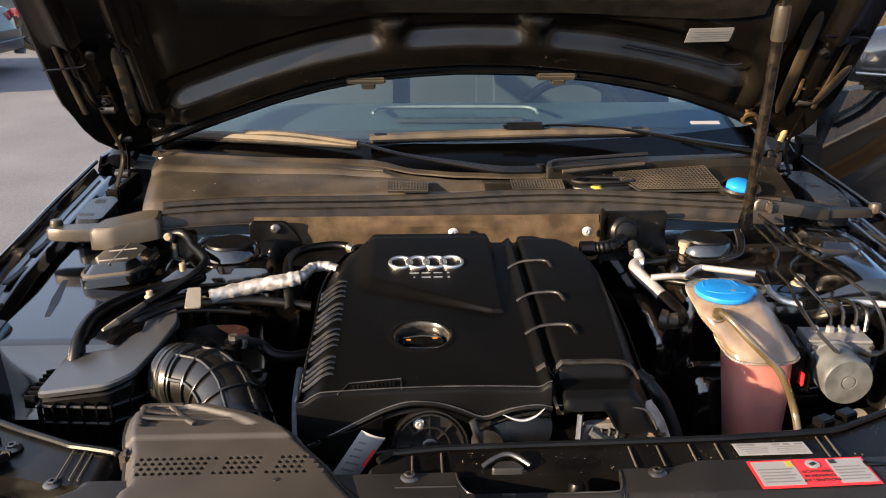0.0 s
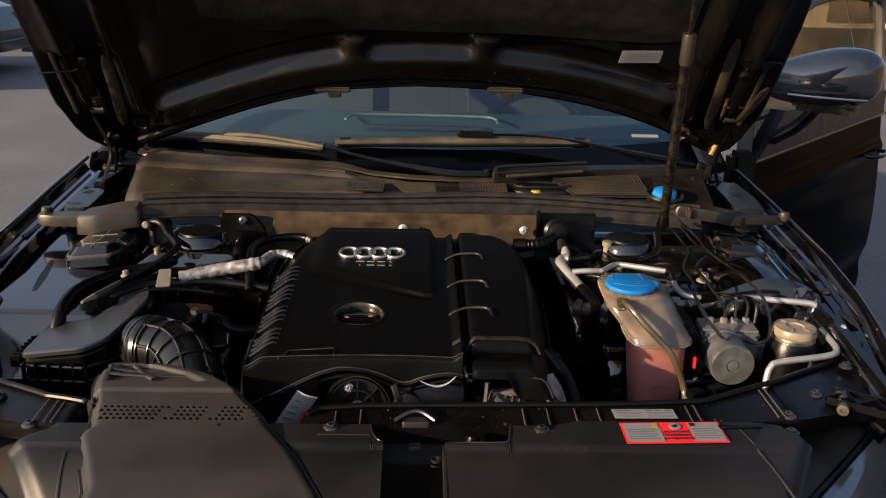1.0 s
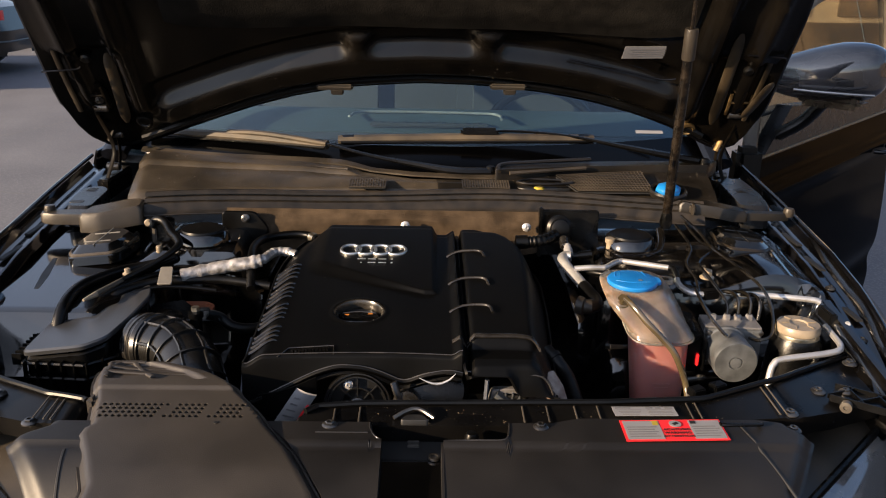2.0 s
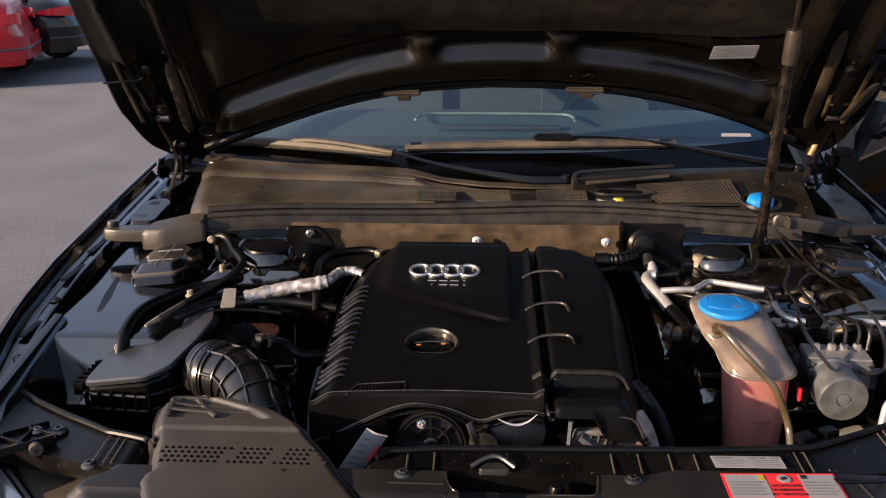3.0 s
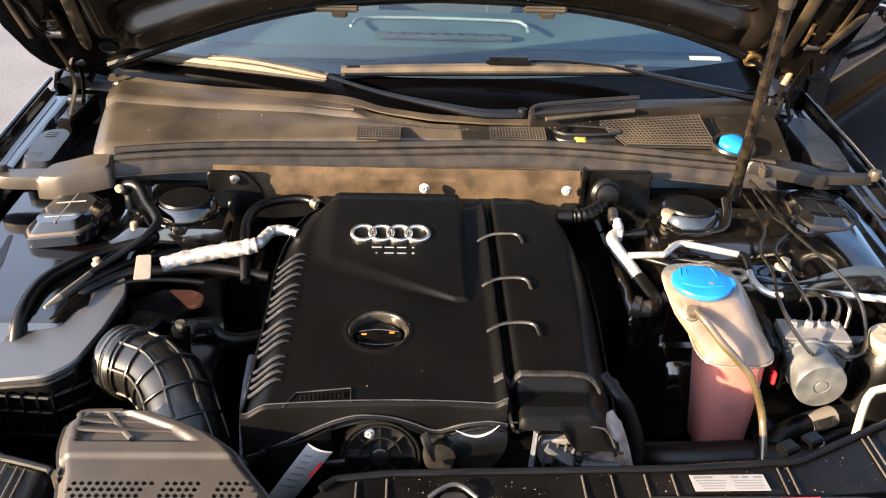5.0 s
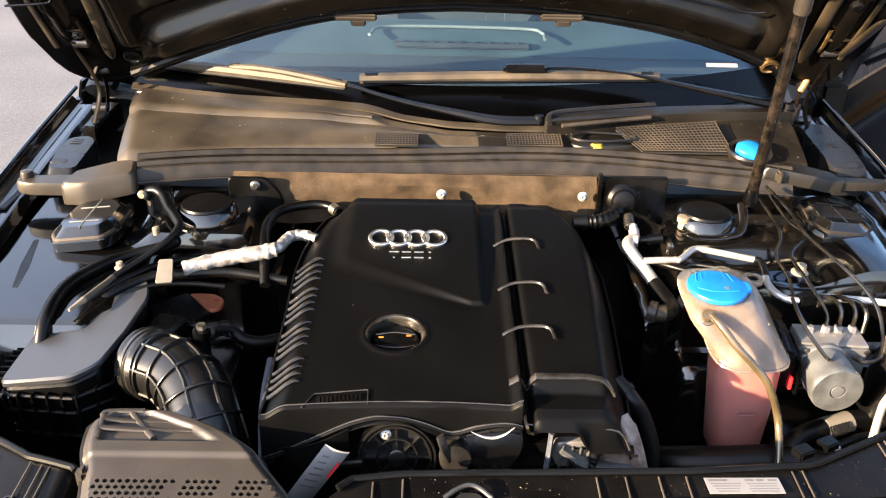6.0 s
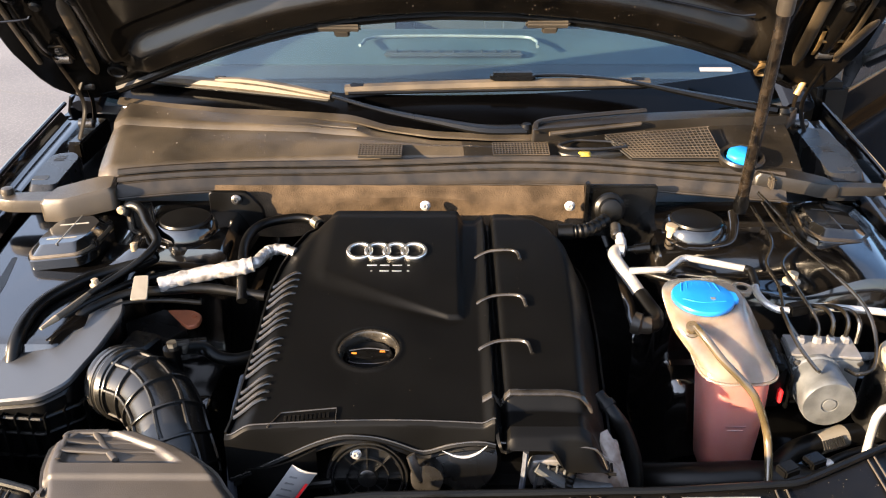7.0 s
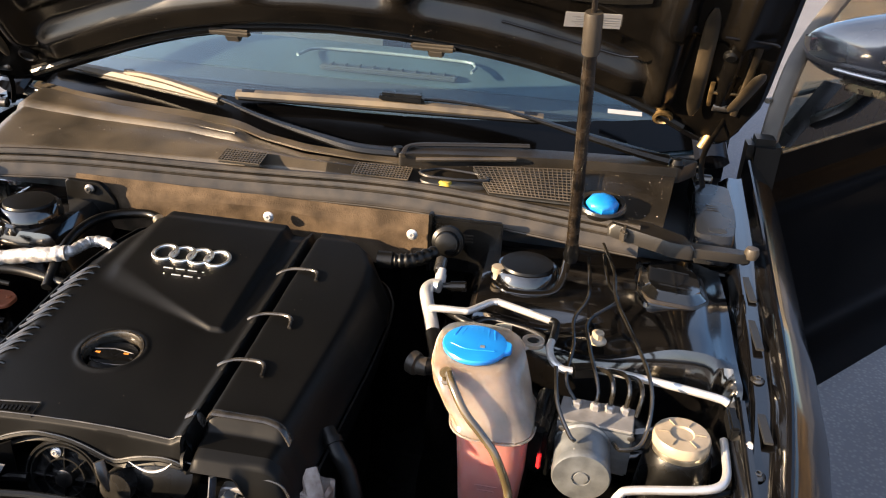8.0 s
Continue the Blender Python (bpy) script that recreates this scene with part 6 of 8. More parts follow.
    for k in range(6):
        part("cap_rib", box((0.016, 0.0022, 0.0015), m @ Matrix.Translation((0, 0, 0.8918)) @ Matrix.Rotation(radians(60 * k), 4, "Z") @ Matrix.Translation((0.027, 0, 0)), 0.0006), M_BEIGE, r)
    p = thing("cooling_pipe", (0.37, 1.37, 0.93), "bent bare aluminium pipe along the inner wing", "metal pipe")
    part("rear_pipe", tube([(0.276, 1.352, 0.918), (0.300, 1.349, 0.921), (0.326, 1.351, 0.921), (0.336, 1.354, 0.921), (0.361, 1.384, 0.921), (0.372, 1.390, 0.921), (0.384, 1.388, 0.921), (0.462, 1.354, 0.921)], 0.0055, 12, 6), M_ALU, p)
    part("joint", tube([(0.458, 1.356, 0.921), (0.466, 1.348, 0.920), (0.463, 1.312, 0.914)], 0.0060, 12, 5), M_RUBBER, p, "black rubber joint")
    part("middle_pipe", tube([(0.463, 1.316, 0.914), (0.460, 1.296, 0.911), (0.466, 1.270, 0.908), (0.480, 1.256, 0.906), (0.494, 1.256, 0.905)], 0.0055, 12, 6), M_ALU, p)
    part("clamp", box((0.034, 0.018, 0.018), Matrix.Translation((0.509, 1.262, 0.904)) @ Matrix.Rotation(radians(18), 4, "Z"), 0.003), M_RUBBER, p)
    part("front_pipe", tube([(0.522, 1.270, 0.903), (0.545, 1.270, 0.903), (0.611, 1.260, 0.903), (0.686, 1.243, 0.903), (0.702, 1.238, 0.900)], 0.0056, 12, 6), M_ALU, p)
    part("bracket", box((0.014, 0.05, 0.022), Matrix.Translation((0.707, 1.214, 0.885)), 0.003), M_RUBBER, p)
    part("corner_pipe", tube([(0.696, 1.194, 0.872), (0.695, 1.160, 0.869), (0.692, 1.128, 0.867), (0.680, 1.108, 0.865), (0.650, 1.098, 0.863), (0.578, 1.087, 0.858), (0.563, 1.082, 0.852), (0.556, 1.076, 0.836), (0.548, 1.062, 0.79)], 0.0056, 12, 6), M_ALU, p)
    for y in (1.172, 1.198, 1.224):
        bolt("fixing", (0.722, y, 0.884), 0.007, M_ALU, p, normal=(-0.8, -0.3, 0.5))
    a = thing("service_pipe", (0.27, 1.35, 0.92), "thick silver service pipe with capped valves", "metal pipe")
    part("pipe", tube([(0.280, 1.416, 0.921), (0.268, 1.419, 0.920), (0.261, 1.405, 0.917), (0.268, 1.378, 0.910), (0.280, 1.345, 0.902), (0.290, 1.312, 0.894)], 0.0105, 16, 6), M_ALU, a)
    part("valve", lathe([(0.009, 0), (0.009, 0.020), (0.007, 0.021), (0.007, 0.030)], Matrix.Translation((0.277, 1.425, 0.918)) @ Matrix.Rotation(radians(-62), 4, "X"), 16), M_WHITE, a, "white valve stem")
    part("valve_cap", lathe([(0.0085, 0), (0.0095, 0.003), (0.0095, 0.024), (0.007, 0.027), (0, 0.027)], Matrix.Translation((0.272, 1.452, 0.928)) @ Matrix.Rotation(radians(-62), 4, "X"), 12), M_STEEL, a)
    part("side_valve", lathe([(0.006, 0), (0.006, 0.012), (0.0085, 0.012), (0.0085, 0.036), (0, 0.037)], Matrix.Translation((0.285, 1.420, 0.920)) @ Matrix.Rotation(radians(82), 4, "Y"), 12), M_PLASTIC, a)
    part("sleeve", tube([(0.288, 1.318, 0.8955), (0.296, 1.295, 0.890), (0.303, 1.272, 0.885), (0.300, 1.258, 0.881), (0.288, 1.252, 0.880)], 0.0125, 14, 6), M_RUBBER, a)
    part("elbow", tube([(0.292, 1.253, 0.880), (0.280, 1.254, 0.880), (0.268, 1.260, 0.881)], lambda f: 0.0135 if f < 0.55 else 0.017, 14, 6), M_SEAL, a)
    g = thing("bulkhead_hose", (0.23, 1.48, 0.93), "short ribbed black hose into a bulkhead grommet", "hose")
    part("hose", tube([(0.178, 1.450, 0.938), (0.200, 1.450, 0.939), (0.228, 1.458, 0.940), (0.258, 1.490, 0.942)], lambda f: 0.0115 + 0.0012 * math.sin(f * 60), 14, 16), M_RUBBER, g)
    part("end_fitting", tube([(0.172, 1.450, 0.938), (0.196, 1.450, 0.939)], 0.0140, 14, 2), M_RUBBER, g)
    part("grommet", lathe([(0.028, 0.0), (0.027, 0.008), (0.021, 0.012), (0.019, 0.022), (0.012, 0.025), (0, 0.025)], Matrix.Translation((0.272, 1.535, 0.944)) @ Matrix.Rotation(radians(80), 4, "X"), 32), M_RUBBER, g)


build_brakes()


# ---- relay boxes, clips and small fixings on the inner wings ----
M_HOSE = mat("glossy hose", (0.005, 0.005, 0.005), 0.30, var=0.3, scale=18, bump=0.06, grain=500, spec=0.6, rvar=0.05)
M_ELBOW = mat("polished intake rubber", (0.005, 0.0048, 0.0045), 0.26, var=0.3, scale=18, bump=0.08, grain=300, spec=0.45, rvar=0.05)


def build_wing_parts():
    for outline, low, hi in (
        ([(-0.690, 1.398), (-0.704, 1.426), (-0.700, 1.510), (-0.682, 1.530), (-0.630, 1.532), (-0.600, 1.495), (-0.606, 1.420), (-0.618, 1.400)], 0.918, -1),
        ([(0.604, 1.424), (0.668, 1.428), (0.690, 1.456), (0.688, 1.530), (0.672, 1.556), (0.625, 1.562), (0.596, 1.545), (0.590, 1.452)], 0.936, 1),
    ):
        cx, cy = sum(p[0] for p in outline) / 8, sum(p[1] for p in outline) / 8
        grow = lambda k: rounded([(cx + (x - cx) * k, cy + (y - cy) * (1 + (k - 1) * 0.6)) for x, y in outline], 0.010)
        lean = lambda x, y: -0.10 * hi * (x - cx)
        b = thing("relay_box", (cx, cy, low), "glossy black relay box with a chamfered ribbed lid", "relay box", "relay boxes")
        part("base", prism(grow(1.17), low - 0.020, low - 0.002, 0.002, lift=lean), M_RELAY, b)
        # golden light on the lid edge put into the rim's colour
        part("rim", prism(grow(1.12), low - 0.003, low + 0.003, 0.003, lift=lean), M_SCUTTLE if hi < 0 else M_HOODSUN, b, "lid edge, golden light in its colour")
        high = 0.016 if hi < 0 else 0.013
        lid = part("lid", prism(grow(1.05), low + 0.002, low + high, 0.003, lift=lean, taper=0.80), M_RELAY, b)
        # left ribs pale: the lid's white sky reflection is in their colour
        for y in (cy - 0.032, cy + 0.022):
            part("lid_rib", box((0.052, 0.0030, 0.0018), Matrix.Translation((cx, y, low + high + 0.0002)) @ Matrix.Rotation(radians(5.7 * hi), 4, "Y"), 0.0008), M_RELAYRIB if hi < 0 else M_RELAY, lid)
        part("lid_rib", box((0.0030, 0.112, 0.0018), Matrix.Translation((cx, cy, low + high + 0.0002)), 0.0008), M_RELAYRIB if hi < 0 else M_RELAY, lid)
        for y in (cy - 0.03, cy + 0.04):
            part("clip", box((0.010, 0.014, 0.016), Matrix.Translation((cx - hi * 0.052, y, low + 0.006)), 0.003), M_PLASTIC, b)
    for at in ((0.527, 1.337, 0.908), (-0.563, 1.326, 0.905)):
        n = thing("stud_cap", at, "cream plastic stud cap on the inner wing", "stud cap", "stud caps")
        m = Matrix.Translation(at) @ Matrix.Scale(0.85 if at[0] > 0 else 0.55, 4)
        part("skirt", lathe([(0.016, 0), (0.016, 0.003), (0.011, 0.006), (0.010, 0.008)], m, 20), M_BEIGE, n)
        part("head", lathe([(0.0105, 0.006), (0.0105, 0.018), (0.008, 0.020), (0, 0.020)], m, 8), M_BEIGE, n)
    c = thing("bleed_cap", (0.366, 1.462, 0.92), "small cream cap beside the tower dome", "cap")
    part("cap", lathe([(0.008, 0), (0.008, 0.018), (0.011, 0.019), (0.011, 0.028), (0, 0.029)], Matrix.Translation((0.366, 1.462, 0.918)), 14), M_BEIGE, c)
    s = thing("tower_strap", (0.45, 1.45, 0.93), "bent black bracket beside the tower dome", "bracket")
    part("strap", tube([(0.385, 1.428, 0.924), (0.42, 1.424, 0.926), (0.455, 1.434, 0.930), (0.468, 1.460, 0.945), (0.472, 1.49, 0.96)], 0.008, 8, 6, 0.4), M_PRIMER, s)
    # round loom clip and bracket on the left bulkhead
    h = thing("drain_bracket", (-0.55, 1.52, 0.93), "black bracket with drain pipe by the scuttle", "bracket")
    part("plate", box((0.05, 0.01, 0.085), Matrix.Translation((-0.555, 1.528, 0.915)), 0.003), M_PLASTIC, h)
    part("slot_strip", box((0.008, 0.012, 0.07), Matrix.Translation((-0.570, 1.521, 0.915)), 0.002), M_DUSTY, h)
    part("drain_pipe", tube([(-0.574, 1.512, 0.940), (-0.566, 1.516, 0.953), (-0.552, 1.512, 0.956), (-0.538, 1.500, 0.950), (-0.521, 1.470, 0.942), (-0.498, 1.432, 0.940), (-0.489, 1.408, 0.936), (-0.502, 1.378, 0.926), (-0.532, 1.346, 0.912), (-0.566, 1.310, 0.900)], lambda q: 0.0088 - 0.0036 * smoothstep(0.45, 0.9, q), 12, 6), M_RUBBER, h)
    part("knob", lathe([(0.007, 0), (0.008, 0.006), (0.005, 0.01), (0, 0.01)], Matrix.Translation((-0.576, 1.508, 0.952)) @ Matrix.Rotation(radians(90), 4, "X"), 14), M_BEIGE, h)
    part("lower_clip", lathe([(0.006, 0), (0.006, 0.012), (0.004, 0.014), (0, 0.014)], Matrix.Translation((-0.533, 1.425, 0.915)), 12), M_BEIGE, h)


M_RELAYRIB = mat("relay rib, sky white in colour", (0.16, 0.155, 0.145), 0.35, var=0.3, scale=30, bump=0.1)
M_RELAY = mat("glossy relay lid", (0.004, 0.004, 0.004), 0.12, var=0.3, scale=16, bump=0.04, coat=0.6, rvar=0.04)
build_wing_parts()


# ---- left side: foil pipe, looms, air box, intake ----
def build_left():
    f = thing("foil_pipe", (-0.38, 1.34, 0.92), "pipe wrapped in crinkled silver foil", "wrapped pipe")
    part("wrap", tube([(-0.468, 1.337, 0.898), (-0.435, 1.350, 0.903), (-0.392, 1.358, 0.910), (-0.348, 1.361, 0.917), (-0.322, 1.366, 0.921)], lambda q: 0.0125 + 0.0006 * math.sin(q * 31) + 0.0006 * math.sin(q * 53), 14, 8), M_FOIL, f)
    part("elbow", tube([(-0.330, 1.364, 0.92), (-0.317, 1.374, 0.922), (-0.312, 1.392, 0.923), (-0.303, 1.408, 0.924), (-0.282, 1.412, 0.924), (-0.262, 1.405, 0.920)], lambda q: 0.0092 + 0.0005 * math.sin(q * 47) + 0.0004 * math.sin(q * 83), 12, 10), M_FOIL, f)
    h = thing("vacuum_hose", (-0.34, 1.4, 0.9), "black rubber hose arching past the bulkhead", "hose")
    part("hose", tube([(-0.335, 1.320, 0.880), (-0.345, 1.385, 0.910), (-0.353, 1.460, 0.918), (-0.339, 1.518, 0.918), (-0.292, 1.545, 0.918), (-0.257, 1.541, 0.918), (-0.235, 1.517, 0.916)], 0.0085, 12, 6), M_RUBBER, h)
    part("end_clip", tube([(-0.248, 1.532, 0.918), (-0.238, 1.520, 0.917)], 0.0105, 12, 2), M_ZINC, h)
    looms = (
        ([(-0.640, 1.170, 0.840), (-0.636, 1.207, 0.886), (-0.634, 1.285, 0.895), (-0.596, 1.350, 0.898), (-0.556, 1.385, 0.898), (-0.520, 1.402, 0.902), (-0.500, 1.420, 0.905)], 0.0102, "thick black corrugated wiring loom"),
        ([(-0.590, 1.272, 0.850), (-0.572, 1.276, 0.882), (-0.518, 1.322, 0.890), (-0.459, 1.336, 0.890), (-0.392, 1.346, 0.888), (-0.30, 1.332, 0.882)], 0.008, "black hose running beside the engine"),
        ([(-0.612, 1.258, 0.855), (-0.588, 1.270, 0.886), (-0.530, 1.338, 0.895), (-0.490, 1.372, 0.893), (-0.440, 1.396, 0.890), (-0.37, 1.408, 0.885)], 0.006, "black hose running beside the engine"),
        ([(-0.566, 1.278, 0.850), (-0.545, 1.282, 0.880), (-0.506, 1.302, 0.888), (-0.455, 1.316, 0.884), (-0.40, 1.322, 0.876)], 0.004, "thin black wire beside the air box"),
    )
    for pts, r, lb in looms:
        w = thing("wiring_loom" if r > 0.010 or r < 0.005 else "engine_hose", pts[0], lb, "cable" if r > 0.010 or r < 0.005 else "hose", "looms and hoses")
        part("sheath", tube(pts, r, 12, 6), M_RUBBER, w)
    d = thing("sensor_lead", (-0.57, 1.29, 0.90), "sensor lead with a pale grey sleeve", "cable")
    part("tip", tube([(-0.602, 1.212, 0.897), (-0.590, 1.240, 0.898)], lambda q: 0.0025 + 0.003 * q, 10, 3), M_BEIGE, d)
    part("sleeve", tube([(-0.590, 1.240, 0.898), (-0.568, 1.306, 0.899)], 0.0052, 12, 3), M_DUSTY, d)
    part("lead", tube([(-0.568, 1.306, 0.899), (-0.556, 1.345, 0.902), (-0.530, 1.380, 0.906), (-0.500, 1.41, 0.912)], 0.0052, 10, 6), M_RUBBER, d)
    t = thing("tape_tag", (-0.485, 1.3, 0.91), "cream tape tag wrapped round the hoses", "tape")
    part("tag", prism(rounded([(-0.013, -0.024), (0.013, -0.024), (0.011, 0.022), (-0.011, 0.022)], 0.003), 0.0, 0.0035, 0.001, Matrix.Translation((-0.490, 1.318, 0.905)) @ Matrix.Rotation(radians(8), 4, "Z") @ Matrix.Rotation(radians(24), 4, "X")), M_TAPE, t)
    # air box
    a = thing("air_box", (-0.54, 1.13, 0.75), "black air filter box with a smooth sloping lid", "air box")
    top = [(-0.660, 1.090), (-0.652, 1.225), (-0.636, 1.245), (-0.552, 1.322), (-0.518, 1.318), (-0.504, 1.268), (-0.513, 1.185), (-0.529, 1.112), (-0.560, 1.088)]
    lift = lambda x, y: 0.13 * (x + 0.65) + 0.07 * (y - 1.1)
    part("lid", prism(rounded(top, 0.014), 0.849, 0.858, 0.003, lift=lift), M_LID, a, "smooth satin lid", smooth=25)
    low = [(-0.60 + (x + 0.60) * 0.95, 1.18 + (y - 1.18) * 0.95) for x, y in top]
    part("lower_box", prism(rounded(low, 0.010), 0.68, 0.844, 0.004, lift=lambda x, y: lift(x, y) * 0.9), M_PLASTIC, a)
    for k in range(8):
        x = -0.655 + 0.020 * k
        y = 1.088 + 0.9 * max(0, x + 0.555)
        part("stiffening_rib", box((0.003, 0.012, 0.10), Matrix.Translation((x, y, 0.79)), 0.001), M_PLASTIC, a)
    for z in (0.835, 0.81, 0.77):
        part("stiffening_rib", tube([(-0.662, 1.14, z), (-0.660, 1.092, z), (-0.560, 1.084, z), (-0.522, 1.116, z), (-0.500, 1.19, z)], 0.003, 6, 1), M_PLASTIC, a)
    for k in range(9):
        part("comb_tooth", box((0.016, 0.003, 0.02), Matrix.Translation((-0.672, 1.100 + 0.013 * k, 0.838)), 0.001), M_PLASTIC, a)
    part("side_shoulder", prism(rounded([(-0.50, 1.20), (-0.455, 1.21), (-0.44, 1.25), (-0.49, 1.265)], 0.01), 0.80, 0.865, 0.005), M_PLASTIC, a)
    c = thing("heat_plate", (-0.42, 1.23, 0.90), "copper-brown heat plate with a rivet", "heat plate")
    part("plate", prism(rounded([(-0.474, 1.362), (-0.430, 1.362), (-0.409, 1.346), (-0.409, 1.318), (-0.424, 1.310)], 0.009), 0.832, 0.838, 0.002), M_COPPER, c)
    part("dark_arm", prism(rounded([(-0.512, 1.290), (-0.472, 1.362), (-0.424, 1.310), (-0.455, 1.272), (-0.500, 1.262)], 0.006), 0.822, 0.834, 0.003, lift=lambda x, y: 0.45 * max(0, -0.455 - x)), M_PLASTIC, c)
    part("rivet", lathe([(0.005, 0), (0.005, 0.002), (0.002, 0.003), (0, 0.002)], Matrix.Translation((-0.422, 1.342, 0.838)), 14), M_COPPER, c)
    part("edge_bar", tube([(-0.470, 1.268, 0.846), (-0.430, 1.262, 0.842), (-0.385, 1.275, 0.838)], 0.006, 8, 4, 0.5), M_PLASTIC, c)
    # intake hose
    i = thing("intake_hose", (-0.42, 1.12, 0.84), "glossy black ribbed intake elbow hose", "intake hose")
    path = [(-0.482, 1.166, 0.838), (-0.456, 1.150, 0.842), (-0.423, 1.128, 0.844), (-0.394, 1.094, 0.834), (-0.374, 1.056, 0.812), (-0.358, 1.028, 0.780), (-0.352, 1.010, 0.740)]
    part("elbow", tube(path, lambda q: 0.0475 + 0.003 * math.exp(-((q - 0.12) / 0.03) ** 2), 40, 8), M_ELBOW, i)
    line = spline(path, 8)
    for k in range(6):
        j = 8 + 6 * k
        p, way = line[j], (line[j + 1] - line[j - 1]).normalized()
        m = Matrix.Translation(p) @ way.to_track_quat("Z", "Y").to_matrix().to_4x4() @ Matrix.Scale(0.914, 4)
        part("ring_rib", lathe([(0.050, -0.003), (0.0565, -0.002), (0.0570, 0.0), (0.0565, 0.002), (0.050, 0.003)], m, 40, None, False), M_ELBOW, i)
    for ang in (-70, -25, 20, 65, 110, 155):
        pts = []
        for j in range(6, 42, 2):
            p, way = line[j], (line[j + 1] - line[j - 1]).normalized()
            side = way.cross(Vector((0, 0, 1))).normalized()
            up = side.cross(way)
            pts.append(p + 0.0490 * (math.cos(radians(ang)) * up + math.sin(radians(ang)) * side))
        part("long_rib", tube(pts, 0.0028, 6, 1), M_ELBOW, i)
    p, way = line[3], (line[4] - line[2]).normalized()
    m = Matrix.Translation(p) @ way.to_track_quat("Z", "Y").to_matrix().to_4x4() @ Matrix.Scale(0.914, 4)
    part("collar", lathe([(0.050, -0.022), (0.057, -0.020), (0.0585, -0.012), (0.056, -0.006), (0.056, 0.004), (0.0585, 0.008), (0.057, 0.016), (0.052, 0.018)], m, 48, None, False), M_ELBOW, i)
    for k in range(2):
        p, way = line[1 + 4 * k], (line[2 + 4 * k] - line[4 * k]).normalized()
        m = Matrix.Translation(p) @ way.to_track_quat("Z", "Y").to_matrix().to_4x4() @ Matrix.Scale(0.914, 4)
        part("clamp_band", lathe([(0.0560, -0.004), (0.0575, -0.004), (0.0575, 0.004), (0.0560, 0.004)], m, 40, None, False), M_STEEL, i)
    v = thing("breather_valve", (-0.39, 1.16, 0.885), "small valve with a black breather hose", "valve")
    part("body", lathe([(0.010, -0.03), (0.010, 0.002), (0.013, 0.003), (0.013, 0.012), (0.006, 0.014), (0, 0.014)], Matrix.Translation((-0.396, 1.164, 0.886)), 16), M_PLASTIC, v)
    part("nut", lathe([(0.007, 0), (0.007, 0.007), (0, 0.008)], Matrix.Translation((-0.396, 1.164, 0.900)), 6), M_ZINC, v)
    part("lever", box((0.028, 0.010, 0.005), Matrix.Translation((-0.388, 1.172, 0.899)) @ Matrix.Rotation(radians(20), 4, "Z"), 0.0015), M_STEEL, v)
    part("hose", tube([(-0.384, 1.178, 0.888), (-0.365, 1.198, 0.874), (-0.345, 1.198, 0.858), (-0.318, 1.205, 0.850), (-0.285, 1.225, 0.848)], 0.0095, 12, 6), M_RUBBER, v)
    for q in (0.0, 0.008, 0.016):
        part("ridge", lathe([(0.0095, -0.002), (0.0115, 0), (0.0095, 0.002)], Matrix.Translation((-0.370 + q, 1.192 + 0.5 * q, 0.878 - 0.7 * q)) @ Matrix.Rotation(radians(60), 4, "Y"), 14), M_RUBBER, v)


M_TAPE = mat("cream tape", (0.125, 0.115, 0.097), 0.6, var=0.12, scale=40, bump=0.2)
M_LID = mat("satin lid", (0.020, 0.021, 0.023), 0.28, var=0.15, scale=5, bump=0.1, grain=1200, spec=0.8, rvar=0.05)
build_left()


